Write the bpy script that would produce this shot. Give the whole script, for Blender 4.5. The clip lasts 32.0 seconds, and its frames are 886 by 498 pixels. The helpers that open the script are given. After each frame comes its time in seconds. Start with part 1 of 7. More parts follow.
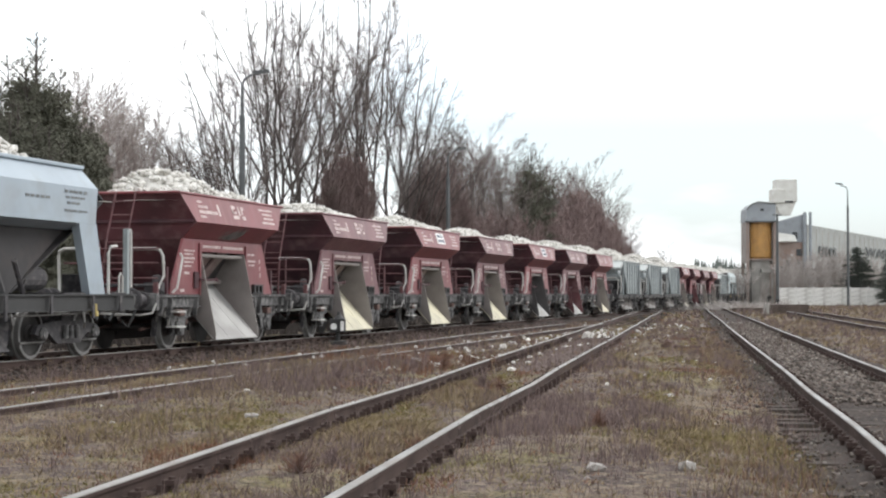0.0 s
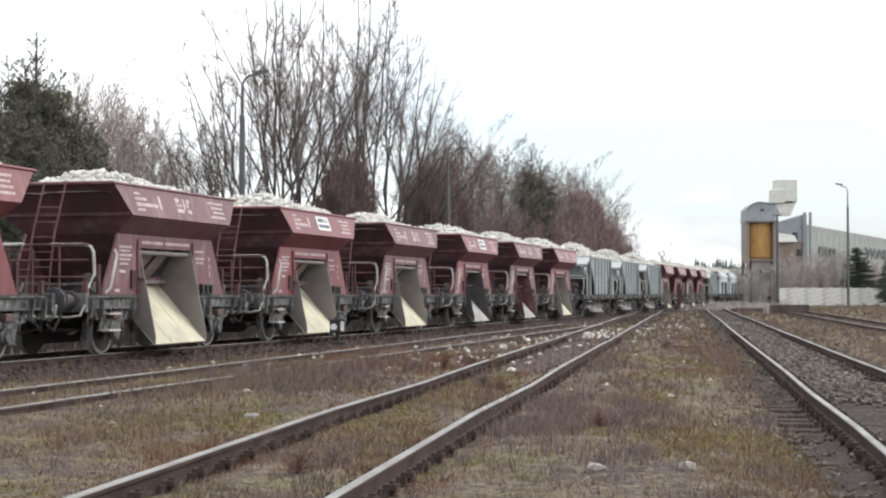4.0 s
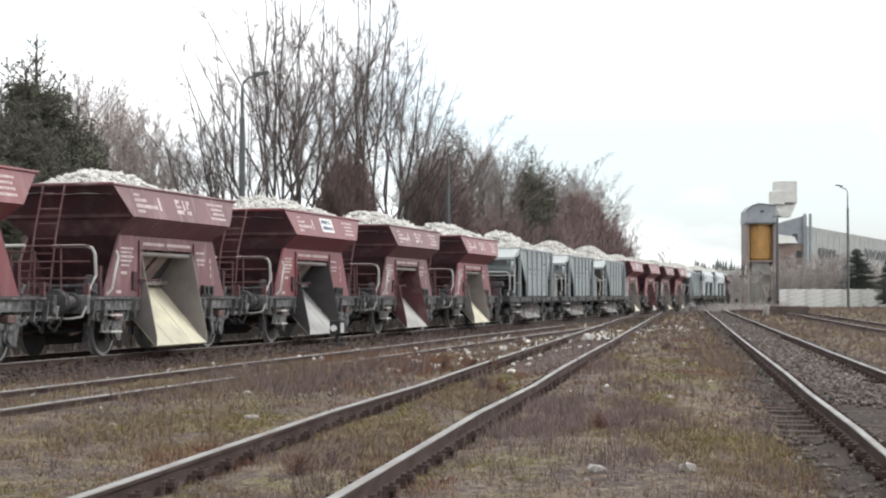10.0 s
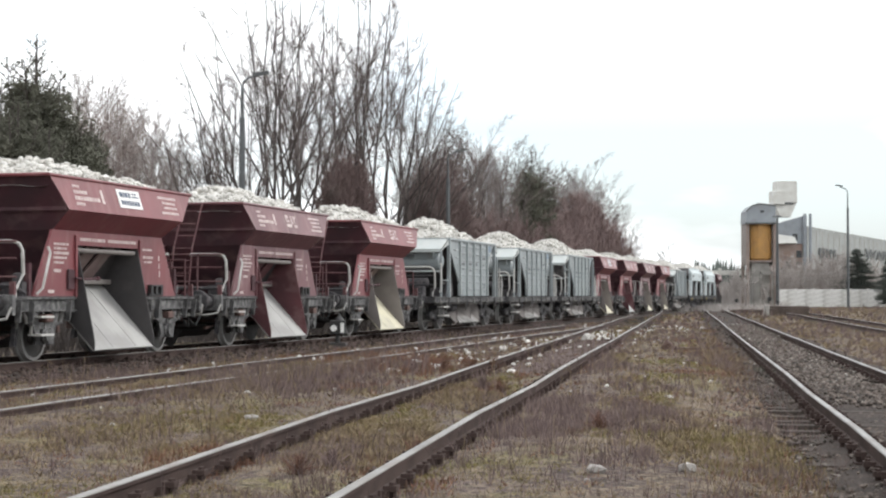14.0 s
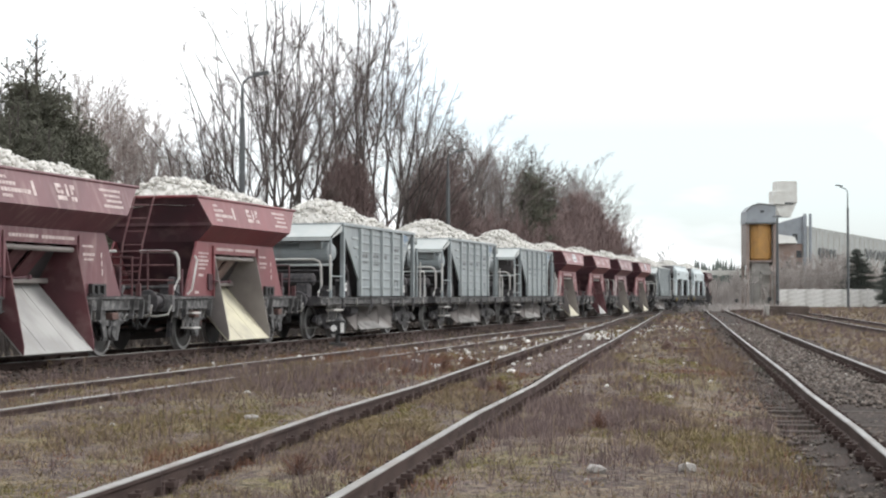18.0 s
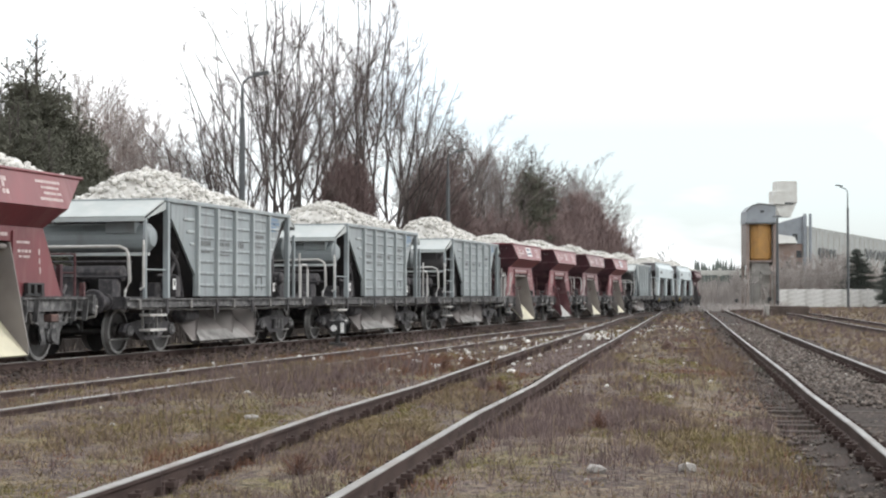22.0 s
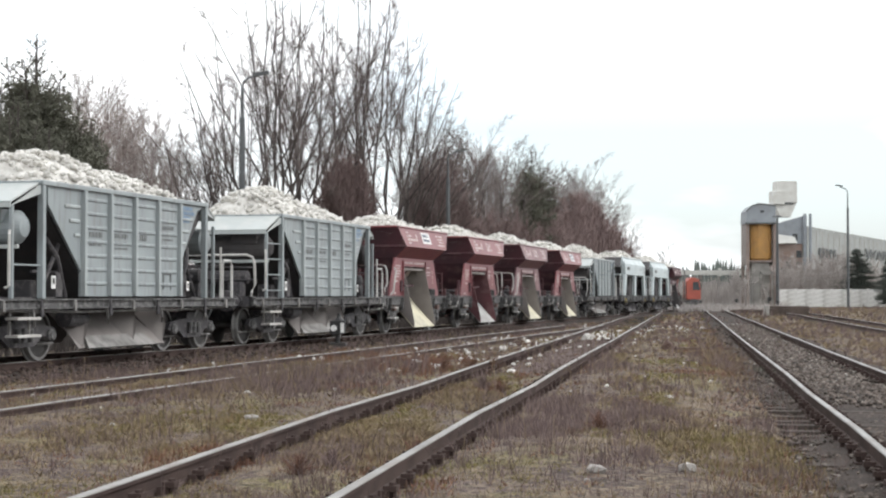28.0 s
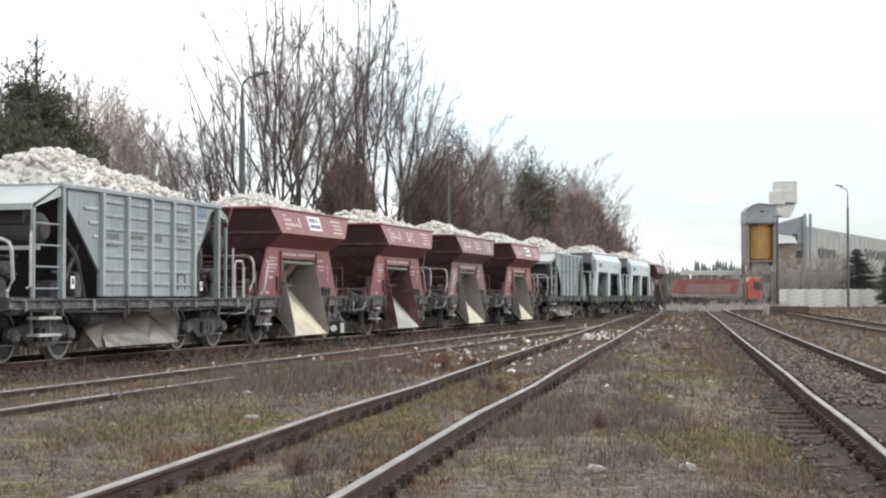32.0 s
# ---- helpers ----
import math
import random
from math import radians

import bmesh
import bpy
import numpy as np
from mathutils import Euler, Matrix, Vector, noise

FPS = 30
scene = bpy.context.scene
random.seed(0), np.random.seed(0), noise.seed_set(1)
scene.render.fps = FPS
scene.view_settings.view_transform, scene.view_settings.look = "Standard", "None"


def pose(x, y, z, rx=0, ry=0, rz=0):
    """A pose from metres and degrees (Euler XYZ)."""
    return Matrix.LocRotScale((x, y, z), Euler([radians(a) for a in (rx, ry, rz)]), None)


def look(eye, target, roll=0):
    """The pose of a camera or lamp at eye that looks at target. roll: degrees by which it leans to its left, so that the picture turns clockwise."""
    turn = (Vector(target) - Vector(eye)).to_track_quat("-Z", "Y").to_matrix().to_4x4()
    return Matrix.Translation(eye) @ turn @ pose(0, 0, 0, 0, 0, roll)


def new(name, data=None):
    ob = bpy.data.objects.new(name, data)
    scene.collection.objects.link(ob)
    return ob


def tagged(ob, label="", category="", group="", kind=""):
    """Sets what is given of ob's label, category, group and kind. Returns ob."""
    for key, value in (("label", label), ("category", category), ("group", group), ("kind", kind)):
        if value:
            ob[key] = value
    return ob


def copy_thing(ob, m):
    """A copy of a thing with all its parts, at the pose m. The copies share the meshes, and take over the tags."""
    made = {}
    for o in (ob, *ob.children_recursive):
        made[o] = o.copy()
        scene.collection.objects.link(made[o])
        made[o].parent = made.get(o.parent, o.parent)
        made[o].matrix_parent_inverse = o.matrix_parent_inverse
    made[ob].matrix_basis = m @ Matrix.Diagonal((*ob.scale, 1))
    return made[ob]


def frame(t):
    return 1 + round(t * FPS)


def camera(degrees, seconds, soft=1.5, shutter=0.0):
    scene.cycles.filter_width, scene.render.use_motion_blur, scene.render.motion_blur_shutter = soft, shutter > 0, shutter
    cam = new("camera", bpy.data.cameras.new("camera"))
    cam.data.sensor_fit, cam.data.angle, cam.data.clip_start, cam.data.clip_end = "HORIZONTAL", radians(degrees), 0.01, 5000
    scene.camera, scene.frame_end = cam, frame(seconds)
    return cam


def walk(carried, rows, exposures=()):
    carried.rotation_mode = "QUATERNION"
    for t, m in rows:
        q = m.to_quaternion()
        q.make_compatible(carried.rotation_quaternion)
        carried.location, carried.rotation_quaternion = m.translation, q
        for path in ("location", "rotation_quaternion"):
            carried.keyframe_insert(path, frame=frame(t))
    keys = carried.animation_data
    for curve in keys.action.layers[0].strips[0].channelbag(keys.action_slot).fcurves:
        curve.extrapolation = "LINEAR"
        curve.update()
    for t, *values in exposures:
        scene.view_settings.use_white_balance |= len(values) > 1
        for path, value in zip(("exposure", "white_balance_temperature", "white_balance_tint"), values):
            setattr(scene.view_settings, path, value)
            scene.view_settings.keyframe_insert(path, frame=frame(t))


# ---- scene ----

# ---- camera ----
LENS = 2827.0 / 784.0
cam = camera(2 * math.degrees(math.atan(1 / LENS)), 32.0, soft=2.2)
EYE = (0.0, 0.0, 1.34)


def aim(rise):
    return look(EYE, (0.0, 100.0, EYE[2] + rise))


LOW, HIGH = aim(100 * 79.0 / 2827.0), aim(100 * 82.0 / 2827.0)
walk(cam, [(0, LOW), (3.5, LOW), (5.5, HIGH), (32, HIGH)])
scene.view_settings.exposure = 0.18

# ---- light ----
world = bpy.data.worlds.new("overcast_sky")
scene.world = world
world.use_nodes = True
wn, wl = world.node_tree.nodes, world.node_tree.links
wn.clear()
sky = wn.new("ShaderNodeTexSky")
sky.sky_type, sky.sun_disc = "NISHITA", False
sky.sun_elevation, sky.sun_rotation = radians(38), radians(200)
sky.air_density, sky.dust_density = 1.0, 3.0
sky_gain = wn.new("ShaderNodeMix")
sky_gain.data_type, sky_gain.blend_type = "RGBA", "MULTIPLY"
sky_gain.inputs[0].default_value = 1.0
sky_gain.inputs[7].default_value = (0.1, 0.115, 0.12, 1)
cover = wn.new("ShaderNodeMix")
cover.data_type = "RGBA"
cover.inputs[7].default_value = (1.07, 1.09, 1.11, 1)
coord = wn.new("ShaderNodeTexCoord")
stretch = wn.new("ShaderNodeMapping")
stretch.inputs["Scale"].default_value = (1.6, 1.6, 6.0)
stretch.inputs["Location"].default_value = (0.0, 0.1, 0.8)
cloud = wn.new("ShaderNodeTexNoise")
cloud.inputs["Scale"].default_value, cloud.inputs["Detail"].default_value = 1.7, 5.0
thick = wn.new("ShaderNodeMapRange")
thick.inputs["From Min"].default_value, thick.inputs["From Max"].default_value = 0.4, 0.55
thick.inputs["To Min"].default_value, thick.inputs["To Max"].default_value = 0.42, 1.0
air = wn.new("ShaderNodeBackground")
air.inputs["Strength"].default_value = 1.3
out = wn.new("ShaderNodeOutputWorld")
wl.new(coord.outputs["Generated"], stretch.inputs["Vector"])
wl.new(stretch.outputs["Vector"], cloud.inputs["Vector"])
wl.new(cloud.outputs["Fac"], thick.inputs["Value"])
# the cloud cover thins out low over the horizon only
split = wn.new("ShaderNodeSeparateXYZ")
wl.new(coord.outputs["Generated"], split.inputs["Vector"])
rise_of = wn.new("ShaderNodeMapRange")
rise_of.inputs["From Min"].default_value, rise_of.inputs["From Max"].default_value = 0.03, 0.2
wl.new(split.outputs["Z"], rise_of.inputs["Value"])
most = wn.new("ShaderNodeMath")
most.operation = "MAXIMUM"
wl.new(thick.outputs["Result"], most.inputs[0])
wl.new(rise_of.outputs["Result"], most.inputs[1])
wl.new(most.outputs["Value"], cover.inputs[0])
wl.new(sky.outputs["Color"], sky_gain.inputs[6])
wl.new(sky_gain.outputs[2], cover.inputs[6])
wl.new(cover.outputs[2], air.inputs["Color"])
wl.new(air.outputs["Background"], out.inputs["Surface"])

sun = new("sun", bpy.data.lights.new("sun", "SUN"))
sun.data.energy, sun.data.angle, sun.data.color = 1.6, radians(25), (1.0, 0.975, 0.95)
sun.matrix_world = look((70, 30, 60), (0, 0, 0))

# ---- the plan: s runs along the loaded train's track, d to its left of the camera ----
TURN = math.atan(732.0 / 2827.0)
SN, CS = math.sin(TURN), math.cos(TURN)
RAIL_TOP = 0.16
TRAIN_D = 15.13
YARD = 0.1025


def plan(s, d, z=0.0):
    return Vector((s * SN - d * CS, s * CS + d * SN, z))


def along(s, d, z=0.0, turn=0.0):
    """A pose whose y axis runs along the train's track."""
    p = plan(s, d, z)
    return pose(p.x, p.y, p.z, 0, 0, -math.degrees(TURN) + turn)


# ---- materials ----
def mat(name, base, other, size=1.0, rough=0.7, metal=0.0, bump=0.0, grit=None, grit_size=0.2, grit_amount=0.5, fine=18.0, low=0.35, high=0.65, spec=0.5, streak=None, each_piece=0.0):
    """base and other mixed by noise of that size (m), with a finer grit colour over them, and relief."""
    m = bpy.data.materials.new(name)
    m.use_nodes = True
    n, l = m.node_tree.nodes, m.node_tree.links
    b = n["Principled BSDF"]
    b.inputs["Metallic"].default_value = metal
    b.inputs["Specular IOR Level"].default_value = spec
    tc = n.new("ShaderNodeTexCoord")
    big = n.new("ShaderNodeTexNoise")
    big.inputs["Scale"].default_value, big.inputs["Detail"].default_value = 1.0 / size, 6.0
    r1 = n.new("ShaderNodeMapRange")
    r1.inputs["From Min"].default_value, r1.inputs["From Max"].default_value = low, high
    mix = n.new("ShaderNodeMix")
    mix.data_type = "RGBA"
    mix.inputs[6].default_value, mix.inputs[7].default_value = (*base, 1), (*other, 1)
    l.new(tc.outputs["Object"], big.inputs["Vector"])
    l.new(big.outputs["Fac"], r1.inputs["Value"])
    l.new(r1.outputs["Result"], mix.inputs[0])
    colour = mix.outputs[2]
    small = n.new("ShaderNodeTexNoise")
    small.inputs["Scale"].default_value, small.inputs["Detail"].default_value = 1.0 / grit_size, 8.0
    if streak:
        mp = n.new("ShaderNodeMapping")
        mp.inputs["Scale"].default_value = streak
        l.new(tc.outputs["Object"], mp.inputs["Vector"])
        l.new(mp.outputs["Vector"], small.inputs["Vector"])
    else:
        l.new(tc.outputs["Object"], small.inputs["Vector"])
    if grit:
        r2 = n.new("ShaderNodeMapRange")
        r2.inputs["From Min"].default_value, r2.inputs["From Max"].default_value = 0.5, 0.68
        r2.inputs["To Max"].default_value = grit_amount
        mix2 = n.new("ShaderNodeMix")
        mix2.data_type = "RGBA"
        mix2.inputs[7].default_value = (*grit, 1)
        l.new(small.outputs["Fac"], r2.inputs["Value"])
        l.new(r2.outputs["Result"], mix2.inputs[0])
        l.new(colour, mix2.inputs[6])
        colour = mix2.outputs[2]
    if each_piece:
        geo = n.new("ShaderNodeNewGeometry")
        r3 = n.new("ShaderNodeMapRange")
        r3.inputs["To Min"].default_value, r3.inputs["To Max"].default_value = 1 - each_piece, 1 + each_piece
        vary = n.new("ShaderNodeMix")
        vary.data_type, vary.blend_type = "RGBA", "MULTIPLY"
        vary.inputs[0].default_value = 1.0
        l.new(geo.outputs["Random Per Island"], r3.inputs["Value"])
        l.new(colour, vary.inputs[6])
        l.new(r3.outputs["Result"], vary.inputs[7])
        colour = vary.outputs[2]
    l.new(colour, b.inputs["Base Color"])
    rr = n.new("ShaderNodeMapRange")
    rr.inputs["To Min"].default_value, rr.inputs["To Max"].default_value = max(0.05, rough - 0.12), min(1.0, rough + 0.12)
    l.new(small.outputs["Fac"], rr.inputs["Value"])
    l.new(rr.outputs["Result"], b.inputs["Roughness"])
    if bump:
        fn = n.new("ShaderNodeTexNoise")
        fn.inputs["Scale"].default_value, fn.inputs["Detail"].default_value = fine, 4.0
        bp = n.new("ShaderNodeBump")
        bp.inputs["Strength"].default_value, bp.inputs["Distance"].default_value = bump, 0.02
        l.new(tc.outputs["Object"], fn.inputs["Vector"])
        l.new(fn.outputs["Fac"], bp.inputs["Height"])
        l.new(bp.outputs["Normal"], b.inputs["Normal"])
    return m


RED = mat("oxide_red_paint", (0.2, 0.048, 0.056), (0.148, 0.039, 0.045), 1.3, 0.45, 0, 0.05, (0.27, 0.15, 0.145), 0.5, 0.4, streak=(1.0, 2.4, 0.5))
RED_FADED = mat("faded_red_paint", (0.16, 0.066, 0.075), (0.118, 0.047, 0.055), 1.1, 0.5, 0, 0.05, (0.29, 0.2, 0.195), 0.45, 0.55, streak=(1.0, 2.4, 0.55))
GREY = mat("pale_grey_paint", (0.29, 0.325, 0.335), (0.225, 0.255, 0.265), 1.2, 0.42, 0, 0.04, (0.16, 0.15, 0.14), 0.5, 0.45, streak=(1.0, 3.5, 0.5))
BLUE_GREY = mat("blue_grey_paint", (0.33, 0.39, 0.44), (0.28, 0.33, 0.38), 1.4, 0.5, 0, 0.03, (0.24, 0.25, 0.25), 0.6, 0.35)
FRAME_GREY = mat("dusty_frame_steel", (0.115, 0.113, 0.113), (0.035, 0.034, 0.035), 0.22, 0.75, 0.1, 0.1, (0.31, 0.305, 0.3), 0.12, 0.5)
DARK = mat("dark_running_gear", (0.042, 0.04, 0.045), (0.068, 0.064, 0.067), 0.3, 0.85, 0.1, 0.1, (0.2, 0.185, 0.18), 0.11, 0.45)
TREAD = mat("dirty_wheel_steel", (0.075, 0.07, 0.068), (0.045, 0.042, 0.04), 0.3, 0.55, 0.5, 0.05)
RIM = mat("worn_wheel_rim", (0.27, 0.265, 0.26), (0.19, 0.185, 0.18), 0.3, 0.5, 0.3, 0.02)
PALE_RAIL = mat("pale_handrail_paint", (0.55, 0.55, 0.53), (0.42, 0.41, 0.39), 0.4, 0.5, 0, 0, (0.25, 0.2, 0.18), 0.15, 0.3)
CREAM = mat("cream_dusted_chute", (0.6, 0.565, 0.42), (0.46, 0.43, 0.33), 0.7, 0.7, 0, 0.1, (0.33, 0.3, 0.25), 0.45, 0.6, streak=(1.0, 1.2, 1.0))
WHITE_DUST = mat("white_dusted_chute", (0.4, 0.395, 0.385), (0.28, 0.275, 0.268), 0.8, 0.75, 0, 0.1, (0.28, 0.27, 0.25), 0.35, 0.45, streak=(0.5, 2.4, 0.5))
WALL_GREY = mat("grey_dusted_steel", (0.24, 0.22, 0.21), (0.165, 0.145, 0.138), 0.9, 0.8, 0, 0.1, (0.25, 0.24, 0.22), 0.4, 0.4)
SLAT = mat("dusty_pink_brown_steel", (0.24, 0.18, 0.17), (0.16, 0.105, 0.1), 0.6, 0.8, 0, 0.08, (0.3, 0.27, 0.25), 0.3, 0.5)
WALL_DARK = mat("dark_and_shaded_steel", (0.06, 0.056, 0.057), (0.04, 0.037, 0.039), 0.8, 0.8, 0, 0.1, (0.12, 0.11, 0.105), 0.4, 0.35)
MARK_DARK = mat("dark_stencil_paint", (0.06, 0.065, 0.07), (0.10, 0.11, 0.11), 0.3, 0.7)
MARK_BLUE = mat("blue_black_stencil_paint", (0.035, 0.055, 0.1), (0.06, 0.085, 0.14), 0.2, 0.6)
BRIGHT_PLATE = mat("white_board_paint", (0.75, 0.75, 0.74), (0.68, 0.68, 0.67), 0.3, 0.6)
LIME = mat("white_limestone", (0.64, 0.63, 0.60), (0.52, 0.505, 0.475), 0.35, 0.9, 0, 0.5, (0.36, 0.34, 0.30), 0.12, 0.6, 30, each_piece=0.14)
RAIL_SIDE = mat("rusted_rail_web", (0.045, 0.031, 0.028), (0.075, 0.053, 0.047), 0.4, 0.9, 0.0, 0.1, spec=0.15)
RAIL_HEAD = mat("worn_rail_head", (0.28, 0.275, 0.265), (0.18, 0.172, 0.16), 0.8, 0.5, 0.55, 0.02, (0.16, 0.12, 0.1), 0.5, 0.5)
SLEEPER = mat("weathered_sleeper_wood", (0.042, 0.034, 0.03), (0.08, 0.067, 0.058), 0.25, 0.9, 0, 0.4, (0.03, 0.025, 0.022), 0.08, 0.6, 40, spec=0.15)
BARK = mat("grey_brown_bark", (0.07, 0.06, 0.056), (0.1, 0.088, 0.083), 0.6, 0.9, 0, 0.3, spec=0.15)
TWIG = mat("brown_twigs", (0.158, 0.133, 0.127), (0.21, 0.18, 0.172), 1.5, 0.9, spec=0.15)
# twigs of farther growth are paled; distance haze sits in these two colours
LIGHT_TWIG = mat("haze_light_brown_twigs", (0.26, 0.222, 0.208), (0.33, 0.288, 0.272), 1.5, 0.9, spec=0.15)
HAZE_TWIG = mat("haze_pale_grey_brown_twigs", (0.34, 0.31, 0.295), (0.43, 0.4, 0.38), 1.5, 0.9, spec=0.15)
RED_TWIG = mat("reddish_brown_twigs", (0.215, 0.16, 0.152), (0.275, 0.212, 0.203), 1.5, 0.9, spec=0.15)
SHRUB_TWIG = mat("dark_reddish_twigs", (0.15, 0.11, 0.105), (0.2, 0.15, 0.144), 1.5, 0.9, spec=0.15)
PINE = mat("dark_pine_needles", (0.118, 0.12, 0.094), (0.142, 0.142, 0.112), 0.9, 0.85, spec=0.15)
SPRUCE = mat("dark_spruce_needles", (0.06, 0.07, 0.062), (0.078, 0.09, 0.078), 0.9, 0.85, spec=0.15)
# SPRUCE lightened for the far woods; the haze is in the colour
FAR_SPRUCE = mat("haze_grey_green_spruce_tops", (0.12, 0.135, 0.125), (0.155, 0.17, 0.158), 3.0, 0.9, spec=0.1)
CONCRETE = mat("weathered_concrete", (0.33, 0.32, 0.30), (0.25, 0.24, 0.225), 1.6, 0.9, 0, 0.3, (0.17, 0.16, 0.15), 0.7, 0.5)
PALE_CONCRETE = mat("pale_concrete_panel", (0.72, 0.72, 0.7), (0.62, 0.62, 0.6), 1.6, 0.9, 0, 0.3, (0.3, 0.29, 0.27), 0.7, 0.5)
LAMP_STEEL = mat("grey_lamp_post", (0.12, 0.13, 0.135), (0.08, 0.085, 0.09), 0.7, 0.6, 0.3)
DUST = mat("dust_caked_steel", (0.27, 0.26, 0.25), (0.15, 0.145, 0.14), 0.4, 0.85, 0, 0.15, (0.08, 0.075, 0.07), 0.2, 0.5)
# dark red for crank, last wagon and end slopes, whose shade it carries
DARK_RED = mat("shade_dark_red_paint", (0.066, 0.021, 0.028), (0.042, 0.018, 0.023), 0.9, 0.8, 0, 0.05, (0.14, 0.085, 0.082), 0.4, 0.5)
LADDER_RED = mat("dulled_red_bar_paint", (0.118, 0.043, 0.047), (0.08, 0.033, 0.037), 0.4, 0.7, 0, 0.03, (0.22, 0.14, 0.13), 0.15, 0.5)
RUST_GEAR = mat("rust_brown_brake_gear", (0.13, 0.07, 0.06), (0.08, 0.05, 0.045), 0.25, 0.9, 0, 0.2, (0.22, 0.16, 0.14), 0.1, 0.5)
CHUTE_RED = mat("dusty_red_chute_wall", (0.115, 0.037, 0.044), (0.075, 0.028, 0.033), 0.9, 0.75, 0, 0.05, (0.21, 0.13, 0.125), 0.35, 0.5)
# GREY lightened for ribs and short beads; the light they catch is painted in
GREY_MID = mat("lit_light_grey_paint", (0.37, 0.405, 0.41), (0.29, 0.32, 0.325), 1.2, 0.5, 0, 0.03, (0.22, 0.215, 0.2), 0.4, 0.4)
# GREY darkened for the hopper slopes and struts, whose shade it carries
GREY_DARK = mat("shade_dark_grey_paint", (0.055, 0.053, 0.055), (0.036, 0.034, 0.036), 0.9, 0.8, 0, 0.05, (0.09, 0.075, 0.07), 0.4, 0.4)
PALE_GREEN = mat("pale_green_grey_paint", (0.5, 0.56, 0.575), (0.41, 0.47, 0.485), 1.2, 0.55, 0, 0.03, (0.28, 0.29, 0.28), 0.5, 0.4)
GREY_PALE = mat("dusted_pale_grey_paint", (0.4, 0.43, 0.425), (0.32, 0.345, 0.34), 1.2, 0.6, 0, 0.03, (0.5, 0.5, 0.48), 0.4, 0.4)
MARK_DULL = mat("worn_white_stencil", (0.6, 0.52, 0.5), (0.42, 0.33, 0.32), 0.15, 0.75)
MARK_GREY = mat("worn_grey_stencil", (0.12, 0.13, 0.135), (0.19, 0.2, 0.2), 0.15, 0.75)
MARK_BLUE_DULL = mat("faded_blue_stencil", (0.15, 0.235, 0.36), (0.2, 0.275, 0.36), 0.15, 0.7)
OILY = mat("oily_dark_ballast", (0.024, 0.019, 0.017), (0.05, 0.038, 0.033), 0.5, 0.95, 0, 1.0, (0.13, 0.112, 0.1), 0.05, 0.45, 30, spec=0.15)
TAP_YELLOW = mat("dull_yellow_paint", (0.45, 0.36, 0.12), (0.36, 0.28, 0.1), 0.1, 0.6)
BLACK = mat("black_paint", (0.02, 0.02, 0.021), (0.03, 0.03, 0.03), 0.4, 0.6)


